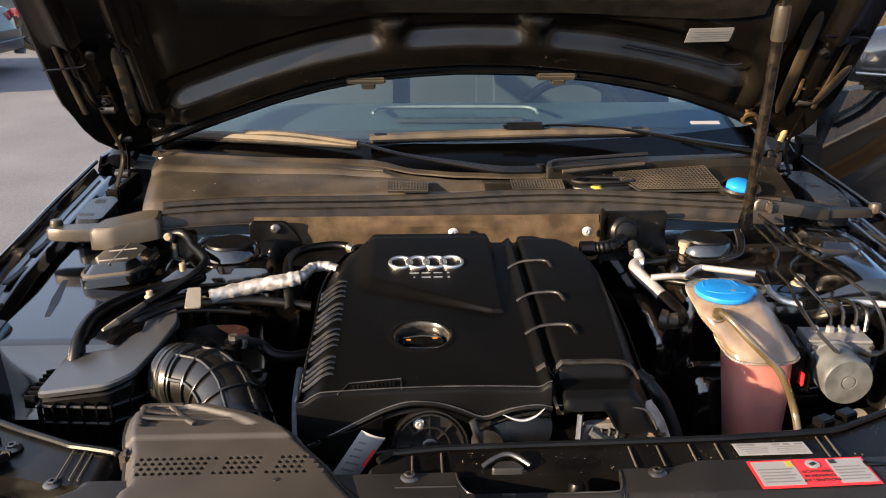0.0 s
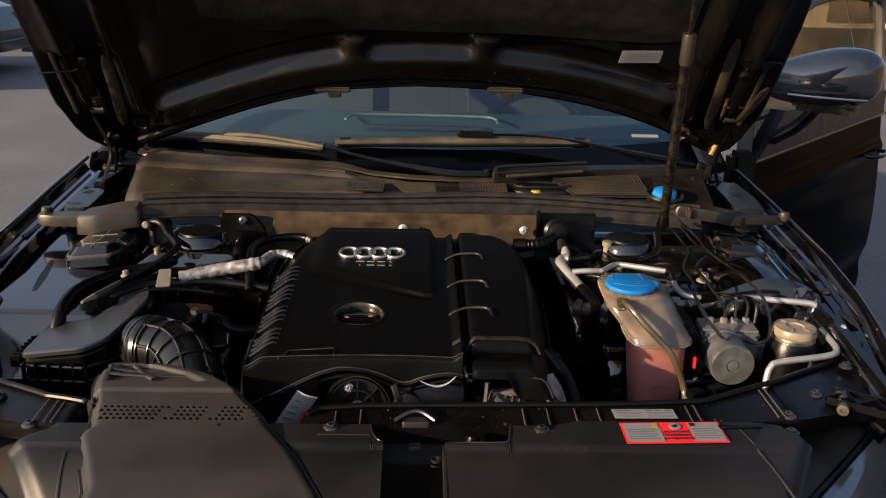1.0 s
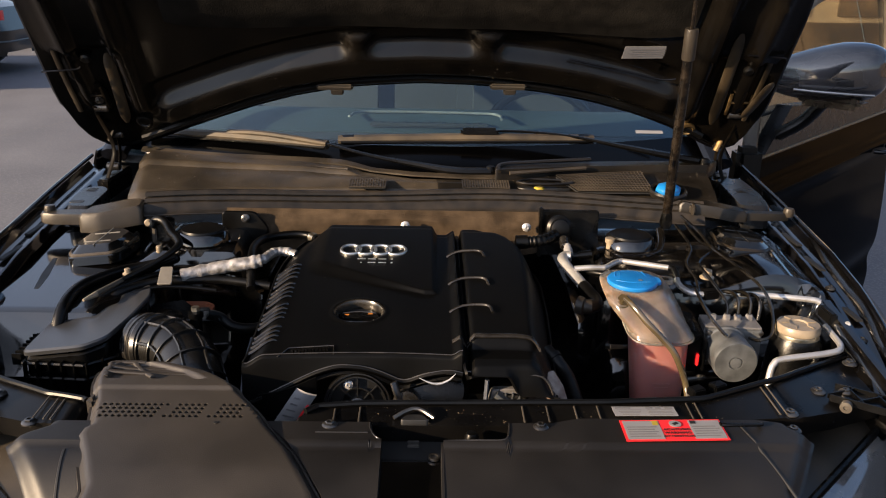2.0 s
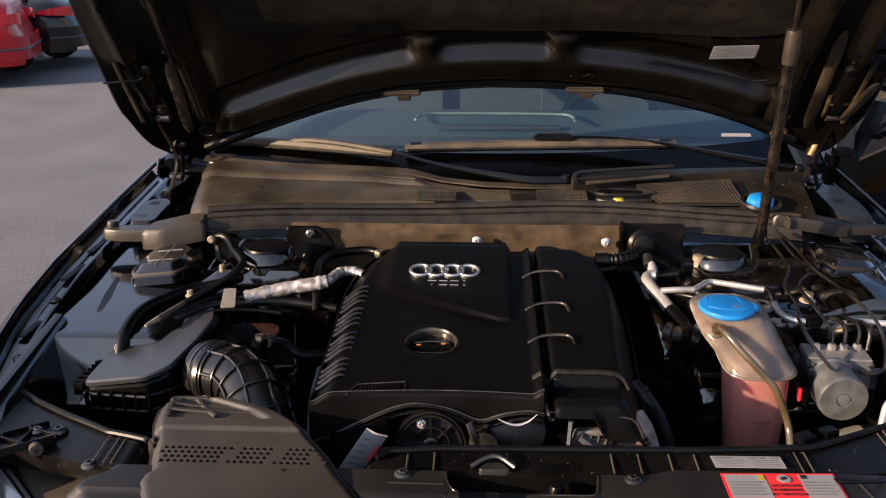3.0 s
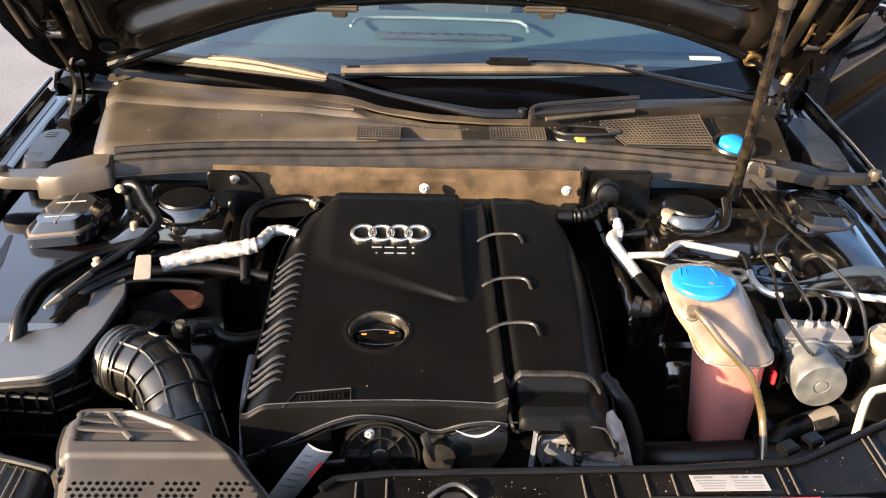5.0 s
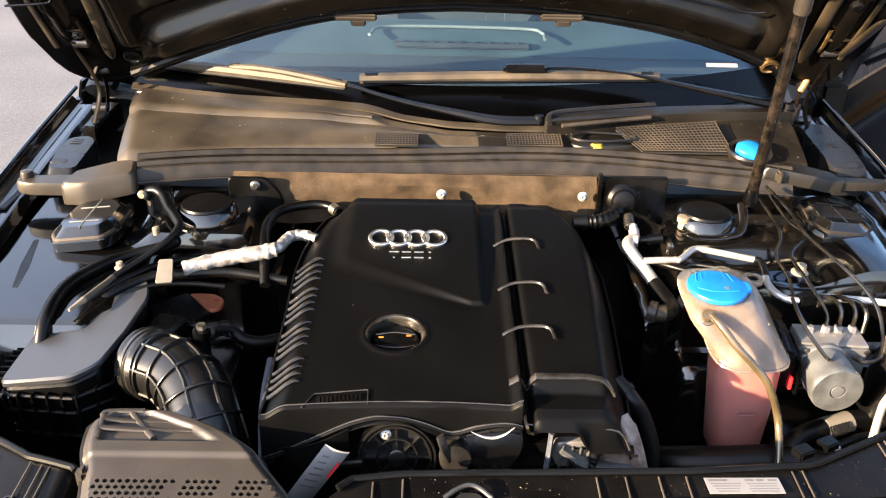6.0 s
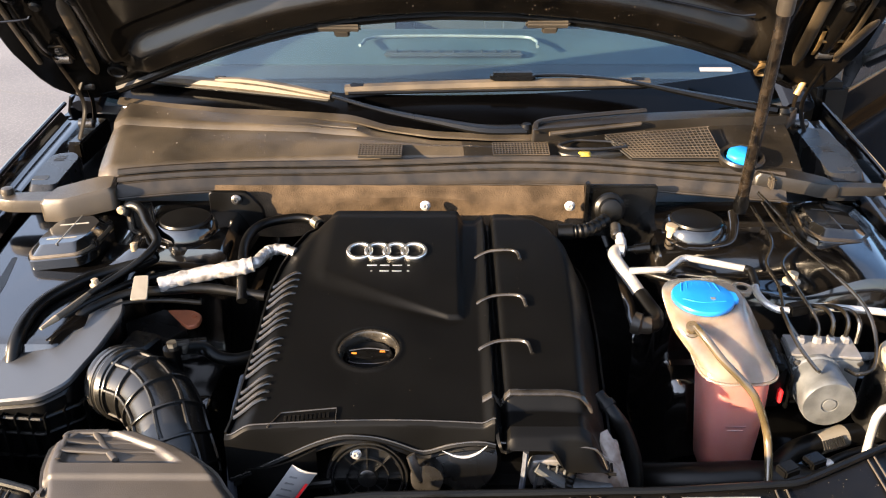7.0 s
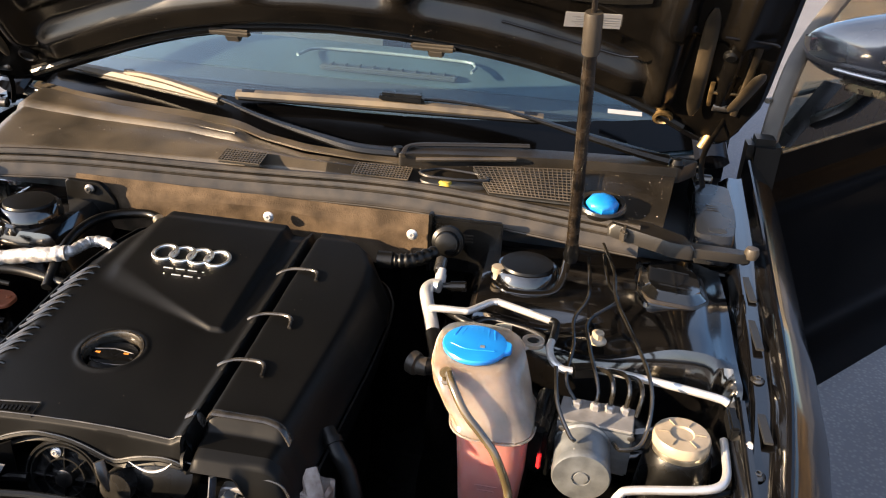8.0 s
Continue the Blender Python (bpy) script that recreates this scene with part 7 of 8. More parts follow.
# ---- intake duct with its perforated band ----
def build_duct():
    d = thing("intake_duct", (-0.35, 0.87, 0.80), "grey-black plastic intake duct with perforated band", "intake duct")

    def face(y0, y1, wide=0.0):
        def f(u, v):
            y = y0 + (y1 - y0) * v
            a, b = duct_left(y) - wide, duct_right(y) + wide
            x = a + (b - a) * u
            e = min(u, 1 - u) * (b - a)
            z = duct_z(y) - 0.012 * (1 - smoothstep(0, 0.016, e)) ** 2
            if 0.942 < y < 1.002:
                panel = smoothstep(0.018, 0.026, x - a) * smoothstep(0.03, 0.045, b - x) * smoothstep(0.942, 0.948, y) * (1 - smoothstep(0.996, 1.002, y))
                z -= 0.006 * panel
            return Vector((x, y, z))
        return f

    part("front_slope", sheet(face(0.60, 0.8565), 60, 40, 0.003), M_DUCT, d)
    part("rear_hood", sheet(face(0.8901, 1.010), 70, 60, 0.003), M_DUCT, d)

    def wall(side):
        def f(u, v):
            y = 0.60 + 0.41 * u
            x = duct_left(y) if side < 0 else duct_right(y)
            return Vector((x + side * 0.010 * v, y, duct_z(y) - 0.0115 - 0.085 * v))
        return f

    part("side_wall", sheet(wall(-1), 50, 6, -0.003), M_DUCT, d)
    part("side_wall", sheet(wall(1), 50, 6, 0.003), M_DUCT, d)
    part("rear_wall", sheet(lambda u, v: Vector((-0.455 + 0.035 * u, 1.010 + 0.004 * v, 0.868 - 0.08 * v)), 6, 6, 0.003), M_DUCT, d)
    part("dark_inside", box((0.20, 0.035, 0.004), Matrix.Translation((-0.36, 0.877, 0.850)) @ Matrix.Rotation(radians(8), 4, "X"), 0.0), M_INK, d)
    # the band: cells with real holes
    bm = bmesh.new()
    rows, pitch = 4, 0.0086
    dy = (0.8901 - 0.8565) / rows
    for j in range(rows):
        y0 = 0.8565 + dy * j
        yc = y0 + dy / 2
        a, b = duct_left(yc), duct_right(yc)
        x = a + 0.012 + (pitch / 2 if j % 2 else 0)
        zf = lambda xx, yy: duct_z(yy)
        left_end = x
        while x + pitch < b - 0.010:
            xc = x + pitch / 2
            gap = any(abs(xc - g) < 0.0065 for g in (-0.362 + 0.5 * (yc - 0.875), -0.302 + 0.5 * (yc - 0.875))) or xc > -0.256 or xc < -0.452
            sq = [(x, y0), (xc, y0), (x + pitch, y0), (x + pitch, yc), (x + pitch, y0 + dy), (xc, y0 + dy), (x, y0 + dy), (x, yc)]
            ov = [bm.verts.new((p, q, zf(p, q))) for p, q in sq]
            if gap:
                bm.faces.new(ov)
            else:
                iv = [bm.verts.new((xc + 0.0031 * math.cos(t), yc + 0.0031 * math.sin(t), zf(xc, yc + 0.0031 * math.sin(t)))) for t in (radians(225 + 45 * k) for k in range(8))]
                dv = [bm.verts.new((v.co.x, v.co.y, v.co.z - 0.004)) for v in iv]
                for k in range(8):
                    n = (k + 1) % 8
                    bm.faces.new((ov[k], ov[n], iv[n], iv[k]))
                    bm.faces.new((iv[k], iv[n], dv[n], dv[k]))
            x += pitch
        for p0, p1 in ((a, left_end), (x, b)):
            lo0, hi0 = (duct_left(y0), duct_left(y0 + dy)) if p0 == a else (p0, p0)
            lo1, hi1 = (duct_right(y0), duct_right(y0 + dy)) if p1 == b else (p1, p1)
            ends = [(lo0, y0, p0 == a), (lo1, y0, p1 == b), (hi1, y0 + dy, p1 == b), (hi0, y0 + dy, p0 == a)]
            (xa, _, la), (xb, _, lb_), (xc_, _, _), (xd, _, _) = ends
            for k in range(4):
                f0, f1 = k / 4, (k + 1) / 4
                strip = []
                for w0, f, yy in ((0, f0, y0), (0, f1, y0), (1, f1, y0 + dy), (1, f0, y0 + dy)):
                    l0, r0 = (xd, xc_) if w0 else (xa, xb)
                    px = l0 + (r0 - l0) * f
                    e = (px - l0) if la else (r0 - px)
                    strip.append(bm.verts.new((px, yy, zf(px, yy) - 0.012 * (1 - smoothstep(0, 0.016, e)) ** 2 * (1 if la or lb_ else 0))))
                bm.faces.new(strip)
    bmesh.ops.remove_doubles(bm, verts=bm.verts, dist=0.00005)
    tagged(part("perforated_band", bm, M_DUCT, d, "band of small round holes", smooth=25), kind="stuff")
    ribs = (
        [(-0.478, 0.990, 0.887), (-0.472, 0.9985, 0.887), (-0.430, 1.0025, 0.886)],
        [(-0.474, 0.983, 0.887), (-0.430, 0.985, 0.887), (-0.372, 0.983, 0.887), (-0.345, 0.966, 0.887)],
        [(-0.471, 0.965, 0.887), (-0.400, 0.967, 0.887), (-0.352, 0.966, 0.887), (-0.315, 0.950, 0.887)],
        [(-0.446, 1.002, 0.887), (-0.424, 0.975, 0.887), (-0.402, 0.948, 0.887)],
        [(-0.412, 1.002, 0.886), (-0.395, 0.993, 0.887)],
        [(-0.470, 0.948, 0.887), (-0.476, 0.990, 0.887)],
    )
    for pts in ribs:
        part("roof_rib", tube([(x, y, duct_z(y) - 0.0015 - (0.006 if 0.948 < y < 0.996 and x > duct_left(y) + 0.026 else 0.0)) for x, y, z in pts], 0.0042, 8, 3, 0.7), M_DUCT, d)
    part("pin_hole", lathe([(0.003, 0), (0.003, 0.0008), (0, 0.0008)], Matrix.Translation((-0.289, 0.847, duct_z(0.847) + 0.0003)), 12), M_INK, d)
    part("tab", box((0.014, 0.02, 0.03), Matrix.Translation((-0.474, 0.905, 0.862)), 0.005), M_DUCT, d)


M_DUCT = mat("duct plastic", (0.027, 0.0235, 0.020), 0.40, var=0.25, scale=7, bump=0.22, grain=900, tint=(0.040, 0.034, 0.028), spec=0.4)
build_duct()


# ---- belt drive, alternator and low hoses ----
PULLEY = (-0.111, 1.005, 0.816)


def build_low():
    p = thing("belt_pulley", (-0.112, 1.0, 0.84), "black spoked belt pulley under the cover's arch", "pulley")
    m = Matrix.Translation(PULLEY) @ Matrix.Rotation(radians(78), 4, "X")
    part("rim", lathe([(0.050, -0.02), (0.0520, 0.0), (0.0520, 0.014), (0.0505, 0.017), (0.0485, 0.017), (0.0475, 0.012), (0.0460, 0.012), (0.0450, 0.016), (0.0430, 0.016), (0.042, 0.006), (0.012, 0.006), (0.012, 0.016), (0.008, 0.018), (0, 0.018)], m, 56), M_HOSE, p)
    for k in range(8):
        part("spoke", box((0.030, 0.0022, 0.008), m @ Matrix.Rotation(radians(45 * k), 4, "Z") @ Matrix.Translation((0.028, 0, 0.010)), 0.0008), M_HOSE, p)
    part("inner_ring", lathe([(0.026, 0.006), (0.0275, 0.014), (0.0255, 0.014), (0.0245, 0.006)], m, 40, None, False), M_HOSE, p)
    bolt("bolt", m @ Vector((-0.015, 0.030, 0.007)), 0.0075, M_ALU, p, normal=m.to_3x3() @ Vector((0, 0, 1)))
    t = thing("belt_tensioner", (-0.045, 0.99, 0.84), "small metal belt tensioner", "tensioner")
    part("arm", tube([(-0.056, 0.985, 0.862), (-0.050, 0.980, 0.845), (-0.042, 0.980, 0.828)], 0.007, 10, 5, 0.5), M_STEEL, t)
    part("roller", lathe([(0.020, -0.012), (0.021, 0), (0.020, 0.012), (0.010, 0.014), (0, 0.014)], Matrix.Translation((-0.036, 0.990, 0.826)) @ Matrix.Rotation(radians(80), 4, "X"), 28), M_STEEL, t)
    part("pipe", tube([(-0.155, 0.985, 0.817), (-0.19, 0.985, 0.812), (-0.21, 0.995, 0.80)], 0.006, 10, 4), M_RUBBER, t)
    s = thing("splash_shield", (-0.19, 1.0, 0.82), "curved black plastic shield beside the pulley", "shield")
    part("shield", sheet(lambda u, v: Vector((-0.268 + 0.095 * u, 0.990 - 0.012 * math.sin(math.pi * u), 0.800 + 0.020 * u + (0.036 + 0.012 * u) * v)), 16, 8, -0.003), M_PLASTIC, s)
    l = thing("paper_tag", (-0.2, 0.97, 0.8), "white paper tag with red and black print, torn corner", "paper tag")
    a = Vector((-0.199, 0.972, 0.858))
    du, dv = Vector((0.030, 0.002, -0.010)), Vector((-0.055, -0.004, -0.085))
    part("paper", sheet(lambda u, v: a + du * u + dv * v + Vector((0, -0.004 * math.sin(3 * u) - 0.006 * u * (1 - v), 0.004 * u * max(0, 0.3 - v))), 10, 14, 0.0006), M_WHITE, l)
    for k in range(6):
        c = a + du * 0.42 + dv * (0.14 + 0.11 * k) + Vector((0, -0.0065, 0.001))
        part("print_bar", sheet(lambda u, v, c=c: c + du * (u - 0.5) * 0.55 + dv * 0.025 * v, 2, 1, 0.0002), M_GREYPRINT, l)
    c = a + du * 0.86 + dv * 0.2 + Vector((0, -0.0075, 0.001))
    part("red_print", sheet(lambda u, v: c + du * 0.10 * u + dv * 0.28 * v, 1, 3, 0.0002), M_RED, l)
    o = thing("oil_neck", (0.0, 1.0, 0.83), "dark rounded housing with a highlight crescent on its rim", "housing")
    part("housing", lathe([(0.044, -0.02), (0.046, 0), (0.040, 0.010), (0.020, 0.014), (0, 0.014)], Matrix.Translation((0.012, 1.012, 0.835)) @ Matrix.Rotation(radians(60), 4, "X"), 32), M_PLASTIC, o)
    # highlight on the rim, shaped as a thin aluminium crescent
    part("rim", tube([(-0.017, 0.985, 0.869), (-0.002, 0.983, 0.863), (0.012, 0.983, 0.861), (0.026, 0.984, 0.866), (0.038, 0.985, 0.877)], lambda q: 0.0004 + 0.0016 * math.sin(math.pi * q), 6, 5), M_ALU, o)
    g = thing("alternator", (0.15, 1.02, 0.79), "weathered cast aluminium alternator housing", "alternator")
    part("body", lathe([(0.048, -0.03), (0.052, -0.01), (0.052, 0.012), (0.044, 0.022), (0.018, 0.026), (0, 0.026)], Matrix.Translation((0.165, 1.012, 0.790)) @ Matrix.Rotation(radians(75), 4, "X"), 36), M_RUST, g)
    part("bracket", prism(rounded([(0.095, 0.995), (0.140, 0.985), (0.175, 0.990), (0.205, 1.02), (0.195, 1.045), (0.11, 1.045)], 0.01), 0.785, 0.812, 0.004), M_CAST, g)
    part("side_plate", tube([(0.186, 1.04, 0.852), (0.200, 1.02, 0.832), (0.212, 0.998, 0.790), (0.214, 0.992, 0.76)], 0.012, 10, 6, 0.5), M_RUST, g)
    part("end_casting", prism(rounded([(0.150, 0.992), (0.196, 1.000), (0.216, 1.040), (0.214, 1.066), (0.186, 1.060), (0.150, 1.030)], 0.010), 0.770, 0.826, 0.006, lift=lambda x, y: 0.006 * noise.noise((x * 90, y * 90, 0))), M_RUST, g, "pitted sunlit end casting")
    part("slot", box((0.016, 0.006, 0.018), Matrix.Translation((0.148, 0.983, 0.795)), 0.002), M_INK, g)
    part("loom", tube([(0.112, 0.985, 0.815), (0.118, 0.972, 0.79), (0.108, 0.965, 0.755)], lambda q: 0.005 + 0.0007 * math.sin(q * 90), 10, 14), M_RUBBER, g)
    part("strap", tube([(0.086, 0.99, 0.866), (0.084, 0.985, 0.835), (0.080, 0.98, 0.80), (0.072, 0.97, 0.76)], 0.009, 8, 5, 0.4), M_WOVEN, g)
    for k in range(4):
        part("cooling_rib", lathe([(0.050, -0.002), (0.0545, -0.001), (0.0545, 0.001), (0.050, 0.002)], Matrix.Translation((0.165, 1.012 - 0.008 * k + 0.01, 0.790)) @ Matrix.Rotation(radians(75), 4, "X"), 36, None, False), M_RUST, g)
    part("casting_arm", tube([(0.100, 0.99, 0.842), (0.13, 0.985, 0.822), (0.165, 0.983, 0.812), (0.195, 0.985, 0.806)], 0.011, 10, 5, 0.6), M_CAST, g)
    guard = part("ribbed_guard", prism(rounded([(0.088, 0.828), (0.094, 0.848), (0.140, 0.850), (0.148, 0.800), (0.100, 0.796)], 0.006), 0.0, 0.012, 0.002, Matrix.Translation((0, 1.002, 0)) @ Matrix.Rotation(radians(90), 4, "X")), M_BLOCKTOP, g, "pale ribbed metal guard")
    for k in range(4):
        part("guard_rib", box((0.003, 0.006, 0.040), Matrix.Translation((0.101 + 0.011 * k, 0.988, 0.824)) @ Matrix.Rotation(radians(8), 4, "Y"), 0.001), M_CAST, guard)
    part("guard_slot", box((0.026, 0.004, 0.009), Matrix.Translation((0.122, 0.9885, 0.838)), 0.002), M_INK, guard)
    part("conduit", tube([(0.150, 0.995, 0.850), (0.140, 0.978, 0.824), (0.132, 0.972, 0.792), (0.128, 0.972, 0.76)], lambda q: 0.0055 + 0.0009 * math.sin(q * 110), 10, 16), M_RUBBER, g, "corrugated black conduit")
    hoses = (
        ([(0.190, 1.105, 0.862), (0.208, 1.085, 0.848), (0.226, 1.078, 0.822), (0.240, 1.060, 0.78), (0.238, 1.040, 0.735), (0.22, 1.02, 0.69)], 0.012, "fat black coolant hose beside the cover"),
        ([(0.245, 1.14, 0.68), (0.30, 1.110, 0.705), (0.36, 1.096, 0.718), (0.44, 1.090, 0.726), (0.52, 1.07, 0.73)], 0.028, "fat black coolant hose low in the bay"),
        ([(0.445, 1.06, 0.72), (0.452, 1.095, 0.735), (0.475, 1.120, 0.745), (0.510, 1.136, 0.750), (0.575, 1.158, 0.752), (0.63, 1.165, 0.750)], 0.016, "bent black hose with a white label"),
        ([(0.455, 1.065, 0.735), (0.50, 1.085, 0.745), (0.545, 1.108, 0.752), (0.60, 1.13, 0.752)], 0.008, "thin black hose with metal clip"),
        ([(0.29, 1.38, 0.905), (0.32, 1.345, 0.912), (0.36, 1.318, 0.915), (0.385, 1.298, 0.93)], 0.006, "thin black hose to the tank"),
    )
    for pts, r, lb in hoses:
        h = thing("coolant_hose", pts[0], lb, "hose", "looms and hoses")
        part("hose", tube(pts, r, 14, 6), M_RUBBER, h)
        if "label" in lb:
            part("label_sleeve", tube([(0.522, 1.1402, 0.7505), (0.566, 1.156, 0.7520)], 0.0168, 16, 2), M_TAPE, h, "white printed sleeve")
            bars = bmesh.new()
            for k in range(9):
                box((0.0022 + 0.0016 * (k % 3 == 0), 0.0012, 0.014), Matrix.Translation((0.526 + 0.0040 * k, 1.1238 + 0.0015 * k, 0.7605)) @ Matrix.Rotation(radians(20), 4, "Z") @ Matrix.Rotation(radians(-40), 4, "X"), 0.0, bars)
            part("print_bars", bars, M_INK, h)
        if "clip" in lb:
            part("clip", tube([(0.515, 1.093, 0.7475), (0.525, 1.098, 0.749)], 0.0105, 12, 2), M_ALU, h)
        if "cover" in lb:
            part("clip", tube([(0.199, 1.095, 0.856), (0.204, 1.089, 0.852)], 0.0145, 14, 2), M_RUBBER, h)
    j = thing("engine_mount", (-0.30, 1.15, 0.8), "blue-grey woven hose sleeve beside the cover", "sleeve")
    part("sleeve", tube([(-0.300, 1.16, 0.85), (-0.297, 1.08, 0.838), (-0.290, 1.02, 0.81), (-0.285, 0.99, 0.77)], 0.006, 12, 6), M_WOVEN, j)


M_RUST = mat("weathered alternator casting", (0.26, 0.18, 0.14), 0.55, metal=0.2, var=0.5, scale=60, bump=0.4, grain=200, tint=(0.28, 0.24, 0.21))
M_WOVEN = mat("woven sleeve", (0.03, 0.036, 0.05), 0.7, var=0.4, scale=120, bump=0.5, grain=600)
build_low()


# ---- open front door with mirror ----
DOOR0, DOOR_WAY, DOOR_OUT = Vector((0.895, 2.10, 0)), Vector((0.680, 0.733, 0)), Vector((0.733, -0.680, 0))


def door_at(s, z, out=0.0):
    return DOOR0 + DOOR_WAY * s + DOOR_OUT * out + Vector((0, 0, z))


def build_door():
    d = thing("car_door", DOOR0 + Vector((0, 0, 0.25)), "open gloss black front door reflecting evening light", "car door")

    def skin(u, v):
        z = 0.17 + 0.81 * v
        bulge = 0.035 * math.sin(math.pi * min(1, v * 0.9 + 0.1)) + 0.012 * math.exp(-((v - 0.86) / 0.03) ** 2) - 0.015 * math.exp(-((v - 0.28) / 0.06) ** 2)
        return door_at(1.30 * u, z, bulge)

    part("outer_skin", sheet(skin, 30, 60, 0.006), M_DOORPAINT, d)
    part("inner_panel", sheet(lambda u, v: door_at(1.28 * (1 - u) + 0.01, 0.28 + 0.68 * v, -0.07), 6, 6, 0.01), M_DASH, d)
    # black lip in truth: its golden reflection is given as brass colour
    part("belt_trim", tube([door_at(0.0, 0.985, 0.012), door_at(1.30, 0.995, 0.012)], 0.007, 8, 4, 0.8), M_BRASSLIT, d, "belt trim, warm reflection put into its colour")
    frame_pts = [door_at(-0.02, 0.99, -0.01), door_at(0.03, 1.09, -0.03), door_at(0.106, 1.183, -0.05), door_at(0.235, 1.285, -0.06), door_at(0.42, 1.375, -0.07), door_at(0.70, 1.42, -0.08), door_at(1.18, 1.42, -0.08), door_at(1.28, 1.37, -0.07), door_at(1.30, 0.99, -0.01)]
    part("window_frame", tube(frame_pts, 0.020, 10, 6, 0.7), M_DUSTY, d, "greyed window frame")

    def pane(u, v):
        s = 1.26 * u
        top = lerp(((-0.02, 1.0), (0.03, 1.09), (0.106, 1.183), (0.235, 1.285), (0.42, 1.375), (0.70, 1.42), (1.18, 1.42), (1.30, 1.36)), s)
        return door_at(s, 0.98 + (top - 0.98) * v, -0.01 - 0.17 * (top - 0.98) * v)

    g = part("window", sheet(pane, 20, 8, 0.004), M_DOORGLASS, d)
    g.visible_shadow = False
    part("handle", tube([door_at(1.06, 0.86, 0.03), door_at(1.08, 0.86, 0.07), door_at(1.20, 0.86, 0.07), door_at(1.22, 0.86, 0.03)], 0.010, 10, 5, 0.8), M_PAINT, d)
    # black panel added to keep the lower window dark
    part("added_dark_panel", prism([(0.03, 0.99), (1.26, 0.995), (1.26, 1.085), (0.36, 1.10), (0.19, 1.11)], -0.03, 0.014, 0.003, Matrix.Translation(DOOR0) @ Matrix(((0.680, 0, 0.733, 0), (0.733, 0, -0.680, 0), (0, 1, 0, 0), (0, 0, 0, 1)))), M_PLASTIC, d)
    part("card_edge", tube([door_at(0.00, 1.083, -0.045), door_at(0.24, 1.085, -0.045), door_at(0.60, 1.088, -0.045)], 0.008, 8, 3, 0.7), M_DUSTY, d, "pale upper edge of the door lining")
    m = part("mirror", tube([door_at(0.12, 1.035, 0.01), door_at(0.13, 1.08, 0.07), door_at(0.12, 1.14, 0.12)], 0.026, 12, 5, 0.7), M_PLASTIC, d, "wing mirror on a short arm")
    c = door_at(0.10, 1.222, 0.150)
    ax = Matrix(((DOOR_OUT.x, DOOR_WAY.x, 0, c.x), (DOOR_OUT.y, DOOR_WAY.y, 0, c.y), (0, 0, 1, c.z), (0, 0, 0, 1)))
    bm = bmesh.new()
    bmesh.ops.create_uvsphere(bm, u_segments=40, v_segments=24, radius=1.0)
    for v in bm.verts:
        x, y, z = v.co
        k = (abs(x) ** 3 + abs(z) ** 3) ** (1 / 3) if abs(x) + abs(z) > 1e-6 else 1
        rr = math.hypot(x, z)
        s = rr / k if k > 1e-6 else 1
        v.co = Vector((x * s * (0.125 if x > 0 else 0.20), min(y, 0.35) * 0.085 * (1 if x > 0 else 1 - 0.5 * x * x), z * s * 0.078 * (1 if x > 0 or z < 0 else 1 - 0.55 * abs(x)) + (0.012 * x if x > 0 else 0.03 * x * x * (-1 if z > 0 else -0.2))))
    bmesh.ops.transform(bm, matrix=ax, verts=bm.verts)
    bmesh.ops.recalc_face_normals(bm, faces=bm.faces)
    part("mirror_shell", bm, M_MIRROR, m, "dark glossy mirror shell", smooth=60)
    part("indicator", tube([ax @ Vector((x, -0.083 + 1.6 * x * x, -0.045 + 0.012 * x)) for x in (-0.08, -0.03, 0.03, 0.08, 0.115)], 0.007, 8, 5, 0.6), M_HEADLAMP, m, "clear indicator strip")
    part("mirror_foot", box((0.16, 0.09, 0.03), ax @ Matrix.Translation((0.0, -0.005, -0.075)), 0.012), M_PLASTIC, m)


M_DOORPAINT = mat("black door paint", (0.0015, 0.0015, 0.0016), 0.10, var=0.3, scale=5, bump=0.01, spec=0.008, rvar=0.02)
M_MIRROR = mat("mirror shell paint", (0.03, 0.03, 0.034), 0.10, var=0.3, scale=9, bump=0.0, coat=1.0)
build_door()


